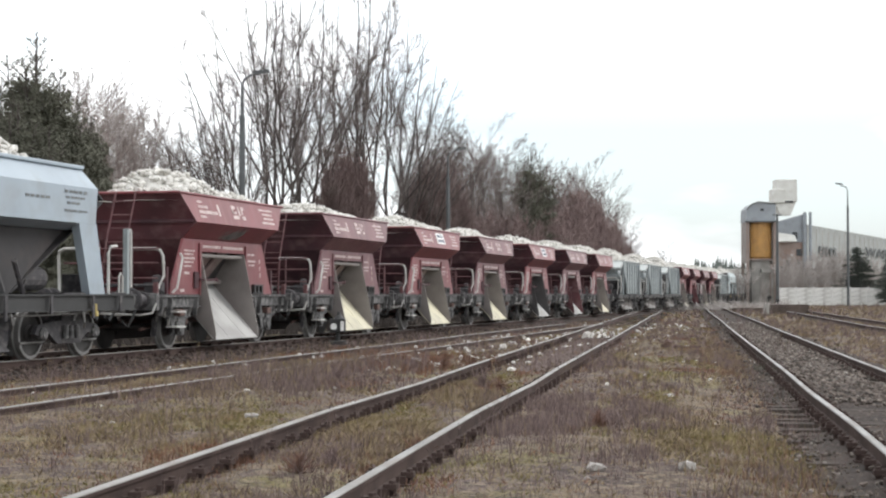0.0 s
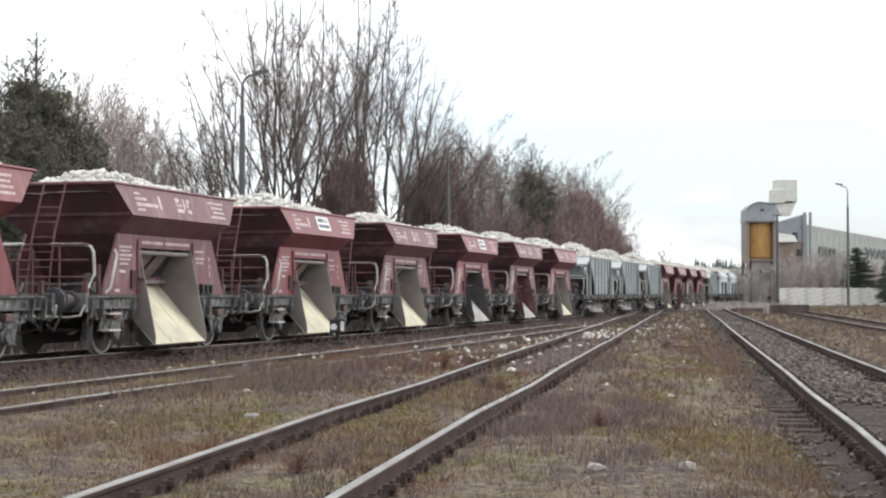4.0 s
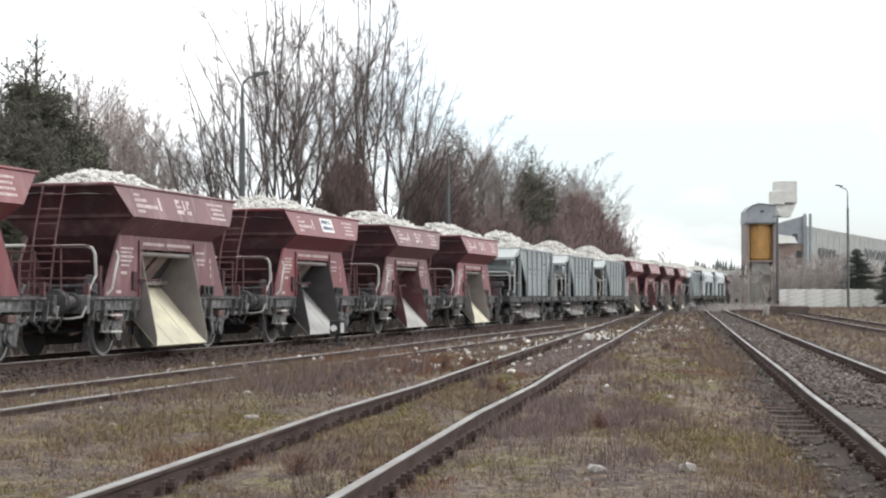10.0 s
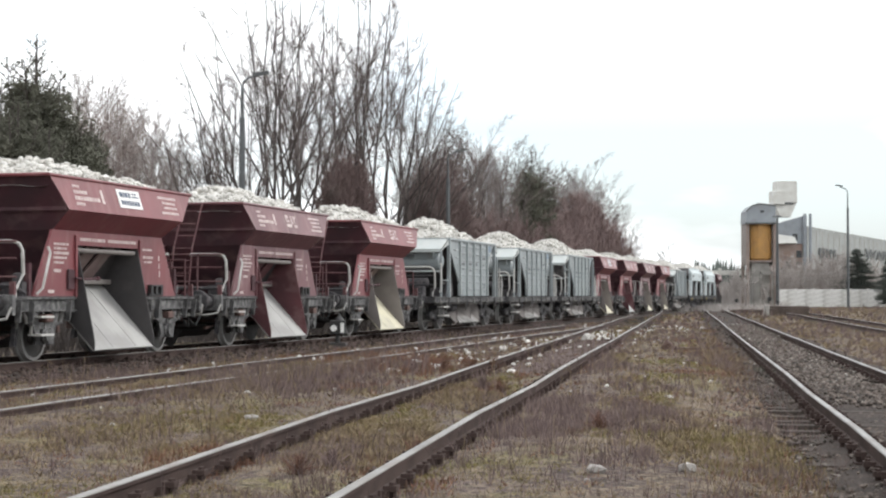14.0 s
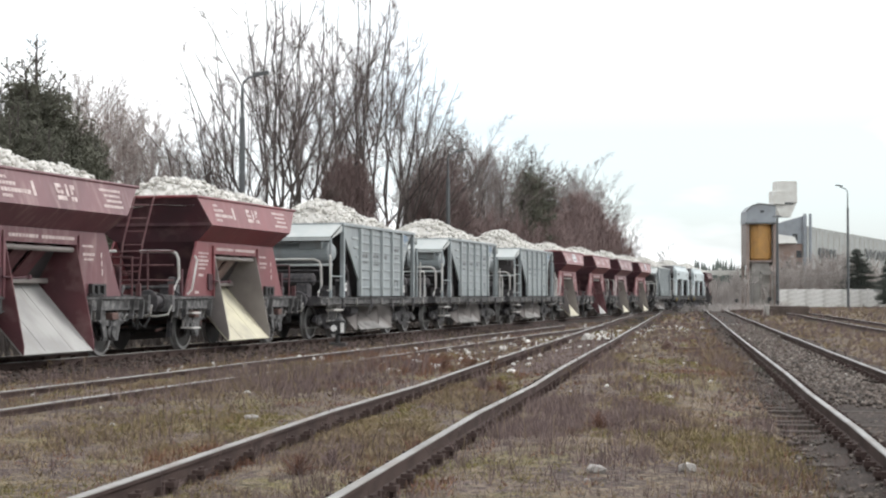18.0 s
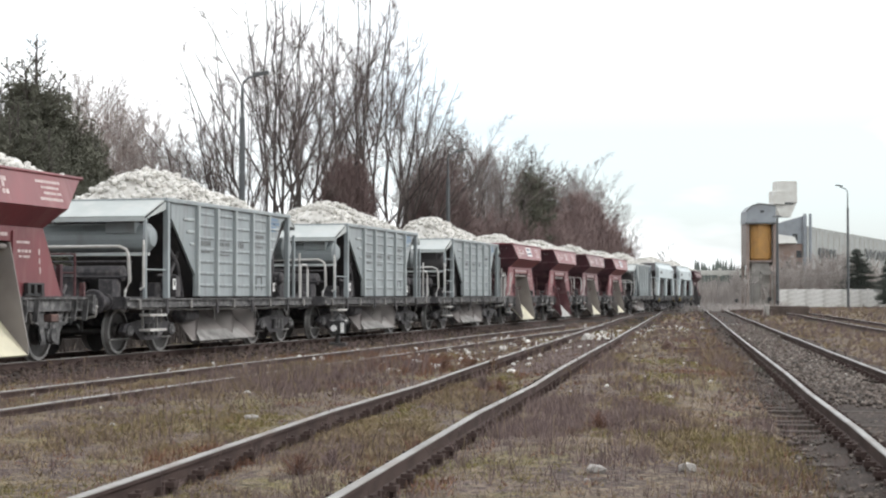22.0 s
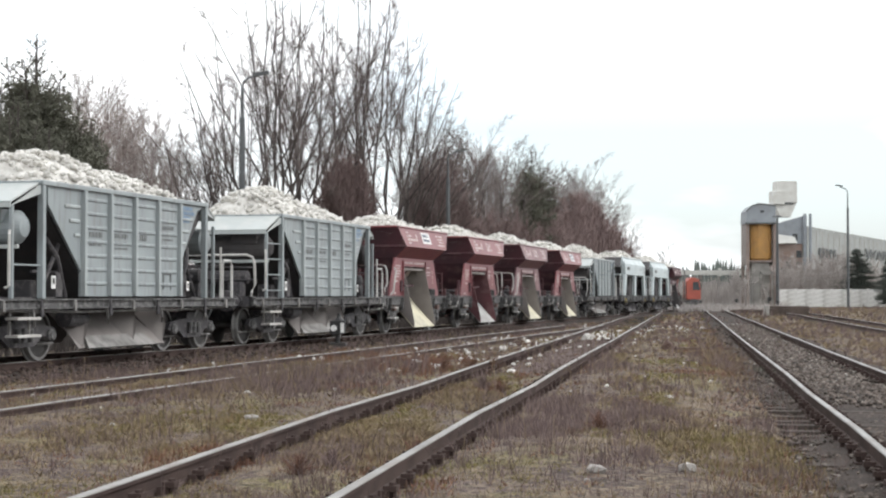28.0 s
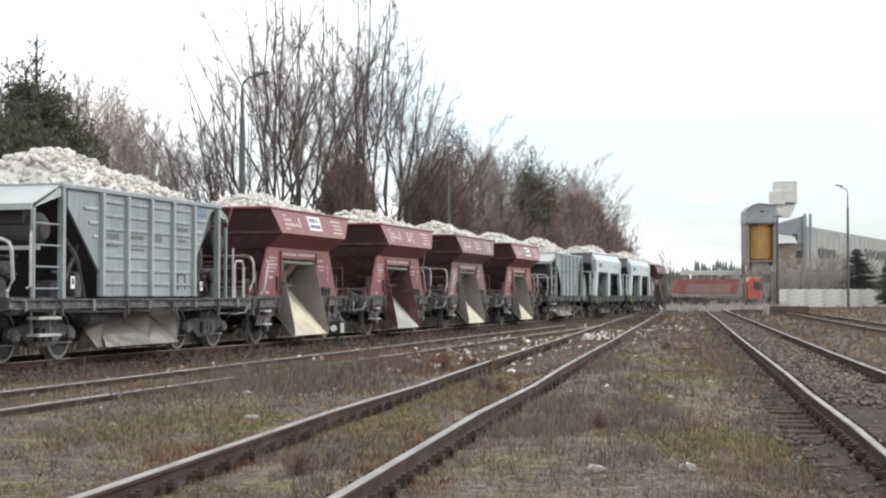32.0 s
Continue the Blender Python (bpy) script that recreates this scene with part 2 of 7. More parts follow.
# ---- building helpers ----
class Shape:
    """Collects vertices and faces of one mesh."""

    def __init__(self):
        self.v, self.f = [], []

    def add(self, points, faces):
        k = len(self.v)
        self.v.extend(tuple(p) for p in points)
        self.f.extend(tuple(i + k for i in q) for q in faces)
        return self

    def box(self, x0, x1, y0, y1, z0, z1):
        p = [(x0, y0, z0), (x1, y0, z0), (x1, y1, z0), (x0, y1, z0), (x0, y0, z1), (x1, y0, z1), (x1, y1, z1), (x0, y1, z1)]
        return self.add(p, [(3, 2, 1, 0), (4, 5, 6, 7), (0, 1, 5, 4), (1, 2, 6, 5), (2, 3, 7, 6), (3, 0, 4, 7)])

    def slab(self, points, thick):
        """A plate: a flat polygon given thickness against its normal."""
        p = [Vector(q) for q in points]
        nrm = Vector((0, 0, 0))
        for i in range(len(p)):
            nrm += (p[i] - p[0]).cross(p[(i + 1) % len(p)] - p[0])
        nrm.normalize()
        c = len(p)
        back = [q - nrm * thick for q in p]
        faces = [tuple(range(c)), tuple(range(2 * c - 1, c - 1, -1))]
        faces += [(i, i + c, (i + 1) % c + c, (i + 1) % c) for i in range(c)]
        return self.add(p + back, faces)

    def tube(self, path, r, n=7, r_end=None, caps=True):
        path = [Vector(p) for p in path]
        k, rings = len(self.v), []
        up = Vector((0.13, 0.21, 0.97))
        for i, p in enumerate(path):
            t = (path[min(i + 1, len(path) - 1)] - path[max(i - 1, 0)]).normalized()
            a = t.cross(up)
            if a.length < 0.05:
                a = t.cross(Vector((1, 0, 0)))
            a.normalize()
            b = t.cross(a)
            rad = r if r_end is None else r + (r_end - r) * i / (len(path) - 1)
            rings.append([p + (a * math.cos(2 * math.pi * j / n) + b * math.sin(2 * math.pi * j / n)) * rad for j in range(n)])
        for ring in rings:
            self.v.extend(tuple(q) for q in ring)
        for i in range(len(path) - 1):
            for j in range(n):
                self.f.append((k + i * n + j, k + i * n + (j + 1) % n, k + (i + 1) * n + (j + 1) % n, k + (i + 1) * n + j))
        if caps:
            self.f.append(tuple(k + j for j in reversed(range(n))))
            self.f.append(tuple(k + (len(path) - 1) * n + j for j in range(n)))
        return self

    def disc_stack(self, centre, axis, profile, n=24):
        """A turned body: profile holds (offset along the axis, radius)."""
        c, ax = Vector(centre), Vector(axis).normalized()
        a = ax.orthogonal().normalized()
        b = ax.cross(a)
        k = len(self.v)
        for off, rad in profile:
            for j in range(n):
                w = 2 * math.pi * j / n
                self.v.append(tuple(c + ax * off + (a * math.cos(w) + b * math.sin(w)) * rad))
        for i in range(len(profile) - 1):
            for j in range(n):
                self.f.append((k + i * n + j, k + i * n + (j + 1) % n, k + (i + 1) * n + (j + 1) % n, k + (i + 1) * n + j))
        self.f.append(tuple(k + j for j in reversed(range(n))))
        self.f.append(tuple(k + (len(profile) - 1) * n + j for j in range(n)))
        return self

    def blob(self, c, r, rng, flat=0.8):
        """A broken stone: a rough eight-cornered lump."""
        t = (1 + 5 ** 0.5) / 2
        pts = [(-1, t, 0), (1, t, 0), (-1, -t, 0), (1, -t, 0), (0, -1, t), (0, 1, t), (0, -1, -t), (0, 1, -t), (t, 0, -1), (t, 0, 1), (-t, 0, -1), (-t, 0, 1)]
        fs = [(0, 11, 5), (0, 5, 1), (0, 1, 7), (0, 7, 10), (0, 10, 11), (1, 5, 9), (5, 11, 4), (11, 10, 2), (10, 7, 6), (7, 1, 8), (3, 9, 4), (3, 4, 2), (3, 2, 6), (3, 6, 8), (3, 8, 9), (4, 9, 5), (2, 4, 11), (6, 2, 10), (8, 6, 7), (9, 8, 1)]
        sx, sy, sz = (rng.uniform(0.7, 1.3) for _ in range(3))
        turn = Euler([rng.uniform(0, 6.3) for _ in range(3)]).to_matrix()
        out_pts = []
        for p in pts:
            q = turn @ (Vector((p[0] * sx, p[1] * sy, p[2] * sz)) * (r / 1.9 * rng.uniform(0.75, 1.2)))
            out_pts.append((c[0] + q.x, c[1] + q.y, c[2] + q.z * flat))
        return self.add(out_pts, fs)

    def mesh(self, name, material, bevel=0.0, smooth=False):
        me = bpy.data.meshes.new(name)
        me.from_pydata(self.v, [], self.f)
        if bevel:
            b = bmesh.new()
            b.from_mesh(me)
            bmesh.ops.recalc_face_normals(b, faces=b.faces)
            bmesh.ops.bevel(b, geom=b.edges, offset=bevel, segments=1, affect="EDGES", clamp_overlap=True)
            b.to_mesh(me)
            b.free()
        if smooth:
            me.polygons.foreach_set("use_smooth", [True] * len(me.polygons))
        me.materials.append(material)
        return me


STORE = {}


def part(name, make, material, parent, label="", key=None, bevel=0.0, smooth=False, kind=""):
    """One mesh object under a thing. make is a Shape, or a function that fills one; a key shares the mesh between repeats."""
    where = (key, material.name) if key else None
    me = STORE.get(where) if where else None
    if me is None:
        shape = make
        if not isinstance(make, Shape):
            shape = Shape()
            make(shape)
        me = shape.mesh(name, material, bevel, smooth)
        if where:
            STORE[where] = me
    ob = new(name, me)
    if parent:
        ob.parent = parent
    if label or kind:
        tagged(ob, label, kind=kind)
    return ob


def thing(name, m, label, category, group="", kind=""):
    ob = new(name)
    ob.matrix_basis = m
    return tagged(ob, label, category, group, kind)

# ---- ground ----
def ground_material():
    m = bpy.data.materials.new("dry_grass_and_soil")
    m.use_nodes = True
    n, l = m.node_tree.nodes, m.node_tree.links
    b = n["Principled BSDF"]
    b.inputs["Roughness"].default_value = 0.95
    b.inputs["Specular IOR Level"].default_value = 0.2
    tc = n.new("ShaderNodeTexCoord")

    def noise_tex(scale, detail=6.0):
        t = n.new("ShaderNodeTexNoise")
        t.inputs["Scale"].default_value, t.inputs["Detail"].default_value = scale, detail
        l.new(tc.outputs["Object"], t.inputs["Vector"])
        return t.outputs["Fac"]

    def ramp(fac, lo, hi, top=1.0):
        r = n.new("ShaderNodeMapRange")
        r.inputs["From Min"].default_value, r.inputs["From Max"].default_value, r.inputs["To Max"].default_value = lo, hi, top
        l.new(fac, r.inputs["Value"])
        return r.outputs["Result"]

    def blend(fac, a, c):
        x = n.new("ShaderNodeMix")
        x.data_type = "RGBA"
        l.new(fac, x.inputs[0])
        for k, v in ((6, a), (7, c)):
            if isinstance(v, tuple):
                x.inputs[k].default_value = (*v, 1)
            else:
                l.new(v, x.inputs[k])
        return x.outputs[2]

    c = blend(ramp(noise_tex(0.5), 0.42, 0.58), (0.13, 0.096, 0.088), (0.072, 0.052, 0.051))
    c = blend(ramp(noise_tex(0.8), 0.5, 0.62, 0.85), c, (0.205, 0.158, 0.103))
    c = blend(ramp(noise_tex(0.62, 4.0), 0.53, 0.62, 0.85), c, (0.168, 0.148, 0.056))
    # dark violet spots stand in for the shadows of tufts
    c = blend(ramp(noise_tex(2.1, 5.0), 0.53, 0.64, 0.6), c, (0.06, 0.043, 0.042))
    c = blend(ramp(noise_tex(3.2, 7.0), 0.52, 0.66, 0.6), c, (0.15, 0.11, 0.082))
    c = blend(ramp(noise_tex(7.0, 8.0), 0.5, 0.62, 0.65), c, (0.225, 0.182, 0.135))
    c = blend(ramp(noise_tex(11.0, 7.0), 0.53, 0.61, 0.8), c, (0.04, 0.031, 0.028))
    c = blend(ramp(noise_tex(26.0, 5.0), 0.53, 0.62, 0.55), c, (0.26, 0.215, 0.165))
    c = blend(ramp(noise_tex(33.0, 5.0), 0.52, 0.63, 0.65), c, (0.035, 0.027, 0.024))
    l.new(c, b.inputs["Base Color"])
    bp = n.new("ShaderNodeBump")
    bp.inputs["Strength"].default_value, bp.inputs["Distance"].default_value = 1.0, 0.09
    l.new(noise_tex(14.0, 8.0), bp.inputs["Height"])
    l.new(bp.outputs["Normal"], b.inputs["Normal"])
    return m


GROUND = ground_material()


def lie(x, y):
    """The ground's height: rails lie half sunk in it near the camera; low bumps die out with distance."""
    r = math.hypot(x, y)
    fade = max(0.0, 1 - r / 75)
    s, d = x * SN + y * CS, -x * CS + y * SN
    off = abs(d + 2.25 - YARD * s)
    rise = 0.085 + 0.045 * max(0.0, 1 - abs(d - 9.3) / 2.2)
    if off < 2.2:
        rise *= max(0.0, (off - 1.2))
    beside = min(abs(d - 2.85 - 0.0995 * s - 0.7525), abs(d - 2.85 - 0.0995 * s + 0.7525))
    if beside < 0.45:
        rise *= 0.35 + 0.65 * beside / 0.45
    if d > 11.5:
        rise *= max(0.0, 1 - (d - 11.5) / 1.2)
    bumps = 0.03 * noise.noise((x * 0.55, y * 0.55, 3.0)) + 0.02 * noise.noise((x * 2.1, y * 2.1, 7.0))
    return -0.04 + min(1.0, fade * 1.6) * rise + fade * (bumps if off > 1.3 else -0.02)


def build_ground():
    sh = Shape()
    radii = [1.0]
    while radii[-1] < 3200:
        radii.append(radii[-1] * 1.028 + 0.02)
    angles = [math.radians(a) for a in np.arange(-24, 24.01, 0.5)] + [math.radians(a) for a in np.arange(30, 331, 10)]
    sh.v.append((0, 0, -0.03))
    n = len(angles)
    for r in radii:
        for a in angles:
            x, y = r * math.sin(a), r * math.cos(a)
            sh.v.append((x, y, lie(x, y)))
    for j in range(n):
        sh.f.append((0, 1 + (j + 1) % n, 1 + j))
    for i in range(len(radii) - 1):
        for j in range(n):
            a, b = 1 + i * n + j, 1 + i * n + (j + 1) % n
            sh.f.append((a, b, b + n, a + n))
    ob = part("ground", sh, GROUND, None)
    tagged(ob, "dry brown grass and bare soil of the rail yard", "ground", kind="structure")


build_ground()


# ---- tracks ----
def sweep(sh, path, cut, closed):
    """Carry a cross-section (across, up) along a path."""
    c = len(cut)
    k = len(sh.v)
    for i, e in enumerate(path):
        d = (path[min(i + 1, len(path) - 1)] - path[max(i - 1, 0)]).normalized()
        w = Vector((d.y, -d.x, 0))
        sh.v.extend(tuple(e + w * a + Vector((0, 0, b))) for a, b in cut)
    for i in range(len(path) - 1):
        for q in range(c if closed else c - 1):
            a, b = k + i * c + q, k + i * c + (q + 1) % c
            sh.f.append((a, a + c, b + c, b))


RAIL_CUT = [(-0.065, 0.0), (0.065, 0.0), (0.065, 0.012), (0.012, 0.03), (0.012, 0.108), (0.034, 0.116), (0.034, 0.144), (-0.034, 0.144), (-0.034, 0.116), (-0.012, 0.108), (-0.012, 0.03), (-0.065, 0.012)]
HEAD_CUT = [(0.0345, 0.140), (0.0345, 0.145), (0.027, 0.1522), (-0.027, 0.1522), (-0.0345, 0.145), (-0.0345, 0.140)]


def chair_shape(sh):
    sh.box(-0.17, 0.17, -0.09, 0.09, 0.0, 0.022)
    for k in (-1, 1):
        a, b = sorted((k * 0.05, k * 0.12))
        sh.box(a, b, -0.07, 0.07, 0.022, 0.075)
        sh.tube([(k * 0.135, 0, 0.02), (k * 0.135, 0, 0.125)], 0.026, 5)
        sh.box(k * 0.125 - 0.045, k * 0.125 + 0.045, -0.05, 0.05, 0.065, 0.105)


def sleeper_shape(sh):
    sh.box(-1.3, 1.3, -0.125, 0.125, -0.13, 0.0)


def track(name, label, s0, s1, d_at, z_sleeper, near, gap=0.66, wander=0.018):
    """A track of two rails on sleepers; d_at gives its centre line. Near the camera each sleeper is a part."""
    th = tagged(new(name), label, "railway track", kind="structure")
    base = RAIL_TOP - 0.152
    e0, e1 = plan(s0, d_at(s0), base), plan(s1, d_at(s1), base)
    d = (e1 - e0).normalized()
    w = Vector((d.y, -d.x, 0)) * 0.7525
    turn = -math.atan2(d.x, d.y)
    wob = random.Random(name + "w")
    count = max(2, int((e1 - e0).length / 5))
    drift = [Vector((d.y, -d.x, 0)) * wob.gauss(0, wander) + Vector((0, 0, wob.gauss(0, wander * 0.35))) for _ in range(count + 1)]
    for side in (-1, 1):
        path = [e0.lerp(e1, i / count) + w * side + drift[i] for i in range(count + 1)]
        rail = part("rail", lambda sh: sweep(sh, path, RAIL_CUT, True), RAIL_SIDE, th, "rusty steel rail")
        part("rail_head", lambda sh: sweep(sh, path, HEAD_CUT, False), RAIL_HEAD, rail, "worn running surface of the rail")
    length = (e1 - e0).length
    rest, plates = Shape(), Shape()
    rng = random.Random(name)
    k = int(length / gap)
    for i in range(k):
        p = e0 + d * (i + 0.5) * gap
        p.z = base - 0.022 + z_sleeper
        m = Matrix.Translation(p + Vector((0, 0, rng.uniform(-0.012, 0.006)))) @ Euler((0, 0, turn + rng.uniform(-0.015, 0.015))).to_matrix().to_4x4()
        if near[0] < (i + 0.5) * gap + s0 < near[1]:
            ob = part("sleeper", sleeper_shape, SLEEPER, th, key="sleeper")
            ob.matrix_basis = m
            for side in (-0.7525, 0.7525):
                ch = part("rail_chair", chair_shape, RAIL_SIDE, ob, key="rail_chair")
                ch.matrix_basis = pose(side, 0, 0)
        else:
            k0 = len(rest.v)
            sleeper_shape(rest)
            for v in range(k0, len(rest.v)):
                rest.v[v] = tuple(m @ Vector(rest.v[v]))
    if rest.v:
        part("sleepers", rest, SLEEPER, th, "row of old wooden sleepers", kind="stuff")
    return th


track("track_1", "rusty railway track under the loaded train", -40, 330, lambda s: TRAIN_D, 0.0, (26, 60))
track("track_2", "overgrown track beside the train", -30, 63, lambda s: 8.95 + 0.025 * s, -0.05, (13, 30))
track("track_3", "yard track with worn rails sunk in dry grass", -10, 118, lambda s: 2.85 + 0.0995 * s, 0.01, (6, 45))
track("track_4", "yard track on dark sleepers and stone ballast", -10, 165, lambda s: -2.25 + YARD * s, 0.0, (8, 50))
track("track_5", "far overgrown yard track", 20, 150, lambda s: -7.45 + YARD * s, -0.02, (0, 0))


def bed_cover(s):
    """How deep the stones lie over the sleepers: only one stretch of the yard track is bare."""
    return -0.022 + 0.048 * min(1.0, max(0.0, (abs(s - 17.9) - 1.5) / 0.9))


def track_bed(d_at, s0, s1, across, label, seed, cover=None):
    """Low bed of dark ballast under a track; across holds (offset, height)."""
    rng = random.Random(seed)
    sh = Shape()
    steps = [s0 + i * 0.9 for i in range(int((s1 - s0) / 0.9))]
    for s in steps:
        for k, (a, z) in enumerate(across):
            edge = k in (0, len(across) - 1)
            p = plan(s, d_at(s) + a + (rng.uniform(-0.35, 0.35) if edge else 0), z + (cover(s) if cover else 0) + rng.uniform(-0.018, 0.014))
            sh.v.append(tuple(p))
    n = len(across)
    for i in range(len(steps) - 1):
        for j in range(n - 1):
            a = i * n + j
            sh.f.append((a, a + n, a + n + 1, a + 1))
    tagged(part("track_bed", sh, OILY, None), label, "track bed", kind="structure")


track_bed(lambda s: TRAIN_D, -20, 235, [(-3.4, -0.1), (-2.4, -0.015), (-1.9, 0.02), (-0.75, 0.02), (0.75, 0.02), (1.9, 0.02), (2.6, -0.08)], "dark oily ballast bed under the train", 77)
track_bed(lambda s: -2.25 + YARD * s, -5, 160, [(-1.9, -0.1), (-1.25, -0.03), (-0.9, -0.015), (-0.5, 0.0), (0.0, 0.004), (0.5, 0.0), (0.9, -0.015), (1.15, -0.04), (1.7, -0.12)], "dark earthy ballast bed of the yard track", 78, bed_cover)


# ---- wagons ----
def gauge_wheel(sh, y=0.0, z=0.0):
    for sd in (-1, 1):
        sh.disc_stack((sd * 0.75, y, z), (sd, 0, 0), [(-0.085, 0.2), (-0.075, 0.49), (-0.045, 0.49), (-0.03, 0.465), (0.06, 0.455), (0.065, 0.40), (0.02, 0.37), (0.02, 0.17), (0.075, 0.14), (0.075, 0.06)], 28)
    sh.disc_stack((0, y, z), (1, 0, 0), [(-1.0, 0.06), (-0.7, 0.06), (-0.69, 0.08), (0.69, 0.08), (0.7, 0.06), (1.0, 0.06)], 12)


WHEEL_R = 0.46
WHEELSETS = []


def each(name, makers, material, parent, label="", key="", bevel=0.0):
    """One part for each maker."""
    made = []
    for i, make in enumerate(makers):
        made.append(part(name, make, material, parent, label, key="%s_%d" % (key, i), bevel=bevel))
    return made


def boxes(rows):
    """Makers of plain bars with slightly broken edges, from rows of x0, x1, y0, y1, z0, z1."""
    return [lambda sh, r=r: sh.box(*r) for r in rows]


def wheelset(parent, y):
    ob = part("wheelset", gauge_wheel, TREAD, parent, "worn steel wheels on their axle", key="wheelset", smooth=False)
    if len(ob.data.materials) == 1:
        ob.data.materials.append(RIM)
        for f in ob.data.polygons:
            if math.hypot(f.center.y, f.center.z) > 0.405:
                f.material_index = 1
    ob.matrix_basis = pose(0, y, WHEEL_R)
    WHEELSETS.append((ob, y))
    return ob


def buffer_shape(sh, x, y, sd):
    sh.disc_stack((x, y, 1.05), (0, sd, 0), [(0, 0.17), (0.04, 0.17), (0.04, 0.12), (0.32, 0.11), (0.32, 0.08), (0.50, 0.08), (0.51, 0.24), (0.545, 0.25), (0.565, 0.22)], 18)


def buffer_face(sh, x, y, sd):
    sh.disc_stack((x, y + sd * 0.56, 1.05), (0, sd, 0), [(0, 0.13), (0.012, 0.12), (0.02, 0.05)], 16)


def end_gear(th, y, key):
    """Buffers, hook and hose at both ends."""
    for sd in (-1, 1):
        each("buffer", [lambda sh, x=x: buffer_shape(sh, x, y * sd, sd) for x in (-0.88, 0.88)], DARK, th, "dark round buffer", "%s_buffer%d" % (key, sd))
        each("buffer_face", [lambda sh, x=x: buffer_face(sh, x, y * sd, sd) for x in (-0.88, 0.88)], RIM, th, "worn bright buffer face", "%s_bufface%d" % (key, sd))
        part("coupling", lambda sh: coupling_shape(sh, y * sd, sd), DARK, th, "hanging screw coupling", key="%s_coupling%d" % (key, sd))
        part("brake_hose", lambda sh: sh.tube([(0.35, y * sd, 0.95), (0.36, (y + 0.25) * sd, 0.8), (0.33, (y + 0.4) * sd, 0.62), (0.3, (y + 0.55) * sd, 0.72)], 0.03, 6), BLACK, th, key="%s_hose%d" % (key, sd))


def coupling_shape(sh, y, sd):
    sh.box(-0.05, 0.05, min(y, y + sd * 0.3), max(y, y + sd * 0.3), 0.98, 1.1)
    sh.tube([(0, y + sd * 0.28, 1.02), (0.03, y + sd * 0.38, 0.86), (0, y + sd * 0.5, 0.75), (-0.03, y + sd * 0.4, 0.68)], 0.03, 6)


def bars(sh, x, rows, thick=0.006):
    """Rows of unreadable marking as short flat strips on a side at x: (y0, y1, z0, z1, pieces)."""
    rng = random.Random(5)
    for y0, y1, z0, z1, k in rows:
        step = (y1 - y0) / k
        for i in range(k):
            gap = step * rng.uniform(0.12, 0.3)
            sh.box(min(x, x + thick), max(x, x + thick), y0 + i * step, y0 + (i + 1) * step - gap, z0, z1)


RIM_Z, MID_Z, LOW_Z = 3.36, 2.73, 2.37


def upper_x(z):
    """Half width of the red hopper's leaning upper side at a height."""
    return 1.41 - 0.21 * (z - MID_Z) / (RIM_Z - MID_Z)


def lean_bars(sh, rows, off=0.005):
    """Marking strips that lie on the leaning upper side."""
    rng = random.Random(5)
    for y0, y1, z0, z1, k in rows:
        step = (y1 - y0) / k
        for i in range(k):
            a, b = y0 + i * step, y0 + (i + 1) * step - step * rng.uniform(0.12, 0.3)
            sh.slab([(upper_x(z + 0.07) + off, y, z + 0.07) for y, z in ((a, z0), (b, z0), (b, z1), (a, z1))], 0.006)


# red two-axle hopper: y along, x to the side that is seen, z above the rail
def red_side(sh, sd):
    x1 = 1.02 * sd
    edge = [(-2.35, 2.38), (-3.05, 1.15), (-1.42, 1.15), (-1.38, 2.12), (1.22, 2.12), (1.22, 1.15), (3.05, 1.15), (2.35, 2.38)]
    x2 = x1 - 0.05 * sd
    fronts = [(0, 1, 2, 3), (0, 3, 4, 7), (4, 5, 6, 7)]
    f = fronts + [tuple(8 + i for i in reversed(q)) for q in fronts] + [(i, i + 8, (i + 1) % 8 + 8, (i + 1) % 8) for i in range(8)]
    sh.add([(x, y, z) for x in (x1, x2) for y, z in edge], [q if sd < 0 else tuple(reversed(q)) for q in f])


def red_upper(sh, h):
    """The widest part of the hopper; its rim sits h off the wagon's middle."""
    def ring(y0, y1, w, z):
        return [(w, y0, z), (w, y1, z), (-w, y1, z), (-w, y0, z)]
    m = h * 0.5 - 0.1
    rings = [ring(h - 3.13, h + 3.13, 1.2, RIM_Z), ring(m - 2.5, m + 2.5, 1.41, MID_Z), ring(m - 2.33, m + 2.33, 0.99, LOW_Z)]
    inner = [ring(h - 3.07, h + 3.07, 1.15, RIM_Z), ring(m - 2.46, m + 2.46, 1.3, MID_Z + 0.02)]
    pts = [p for r in rings for p in r] + [p for r in inner for p in r]
    f = []
    for a in (0, 4):
        for i in (0, 2):
            f.append((a + i, a + 4 + i, a + 4 + (i + 1) % 4, a + (i + 1) % 4))
    for i in range(4):
        f.append((i, (i + 1) % 4, 12 + (i + 1) % 4, 12 + i))
        f.append((12 + i, 12 + (i + 1) % 4, 16 + (i + 1) % 4, 16 + i))
    f.append((16, 17, 18, 19))
    sh.add(pts, f)


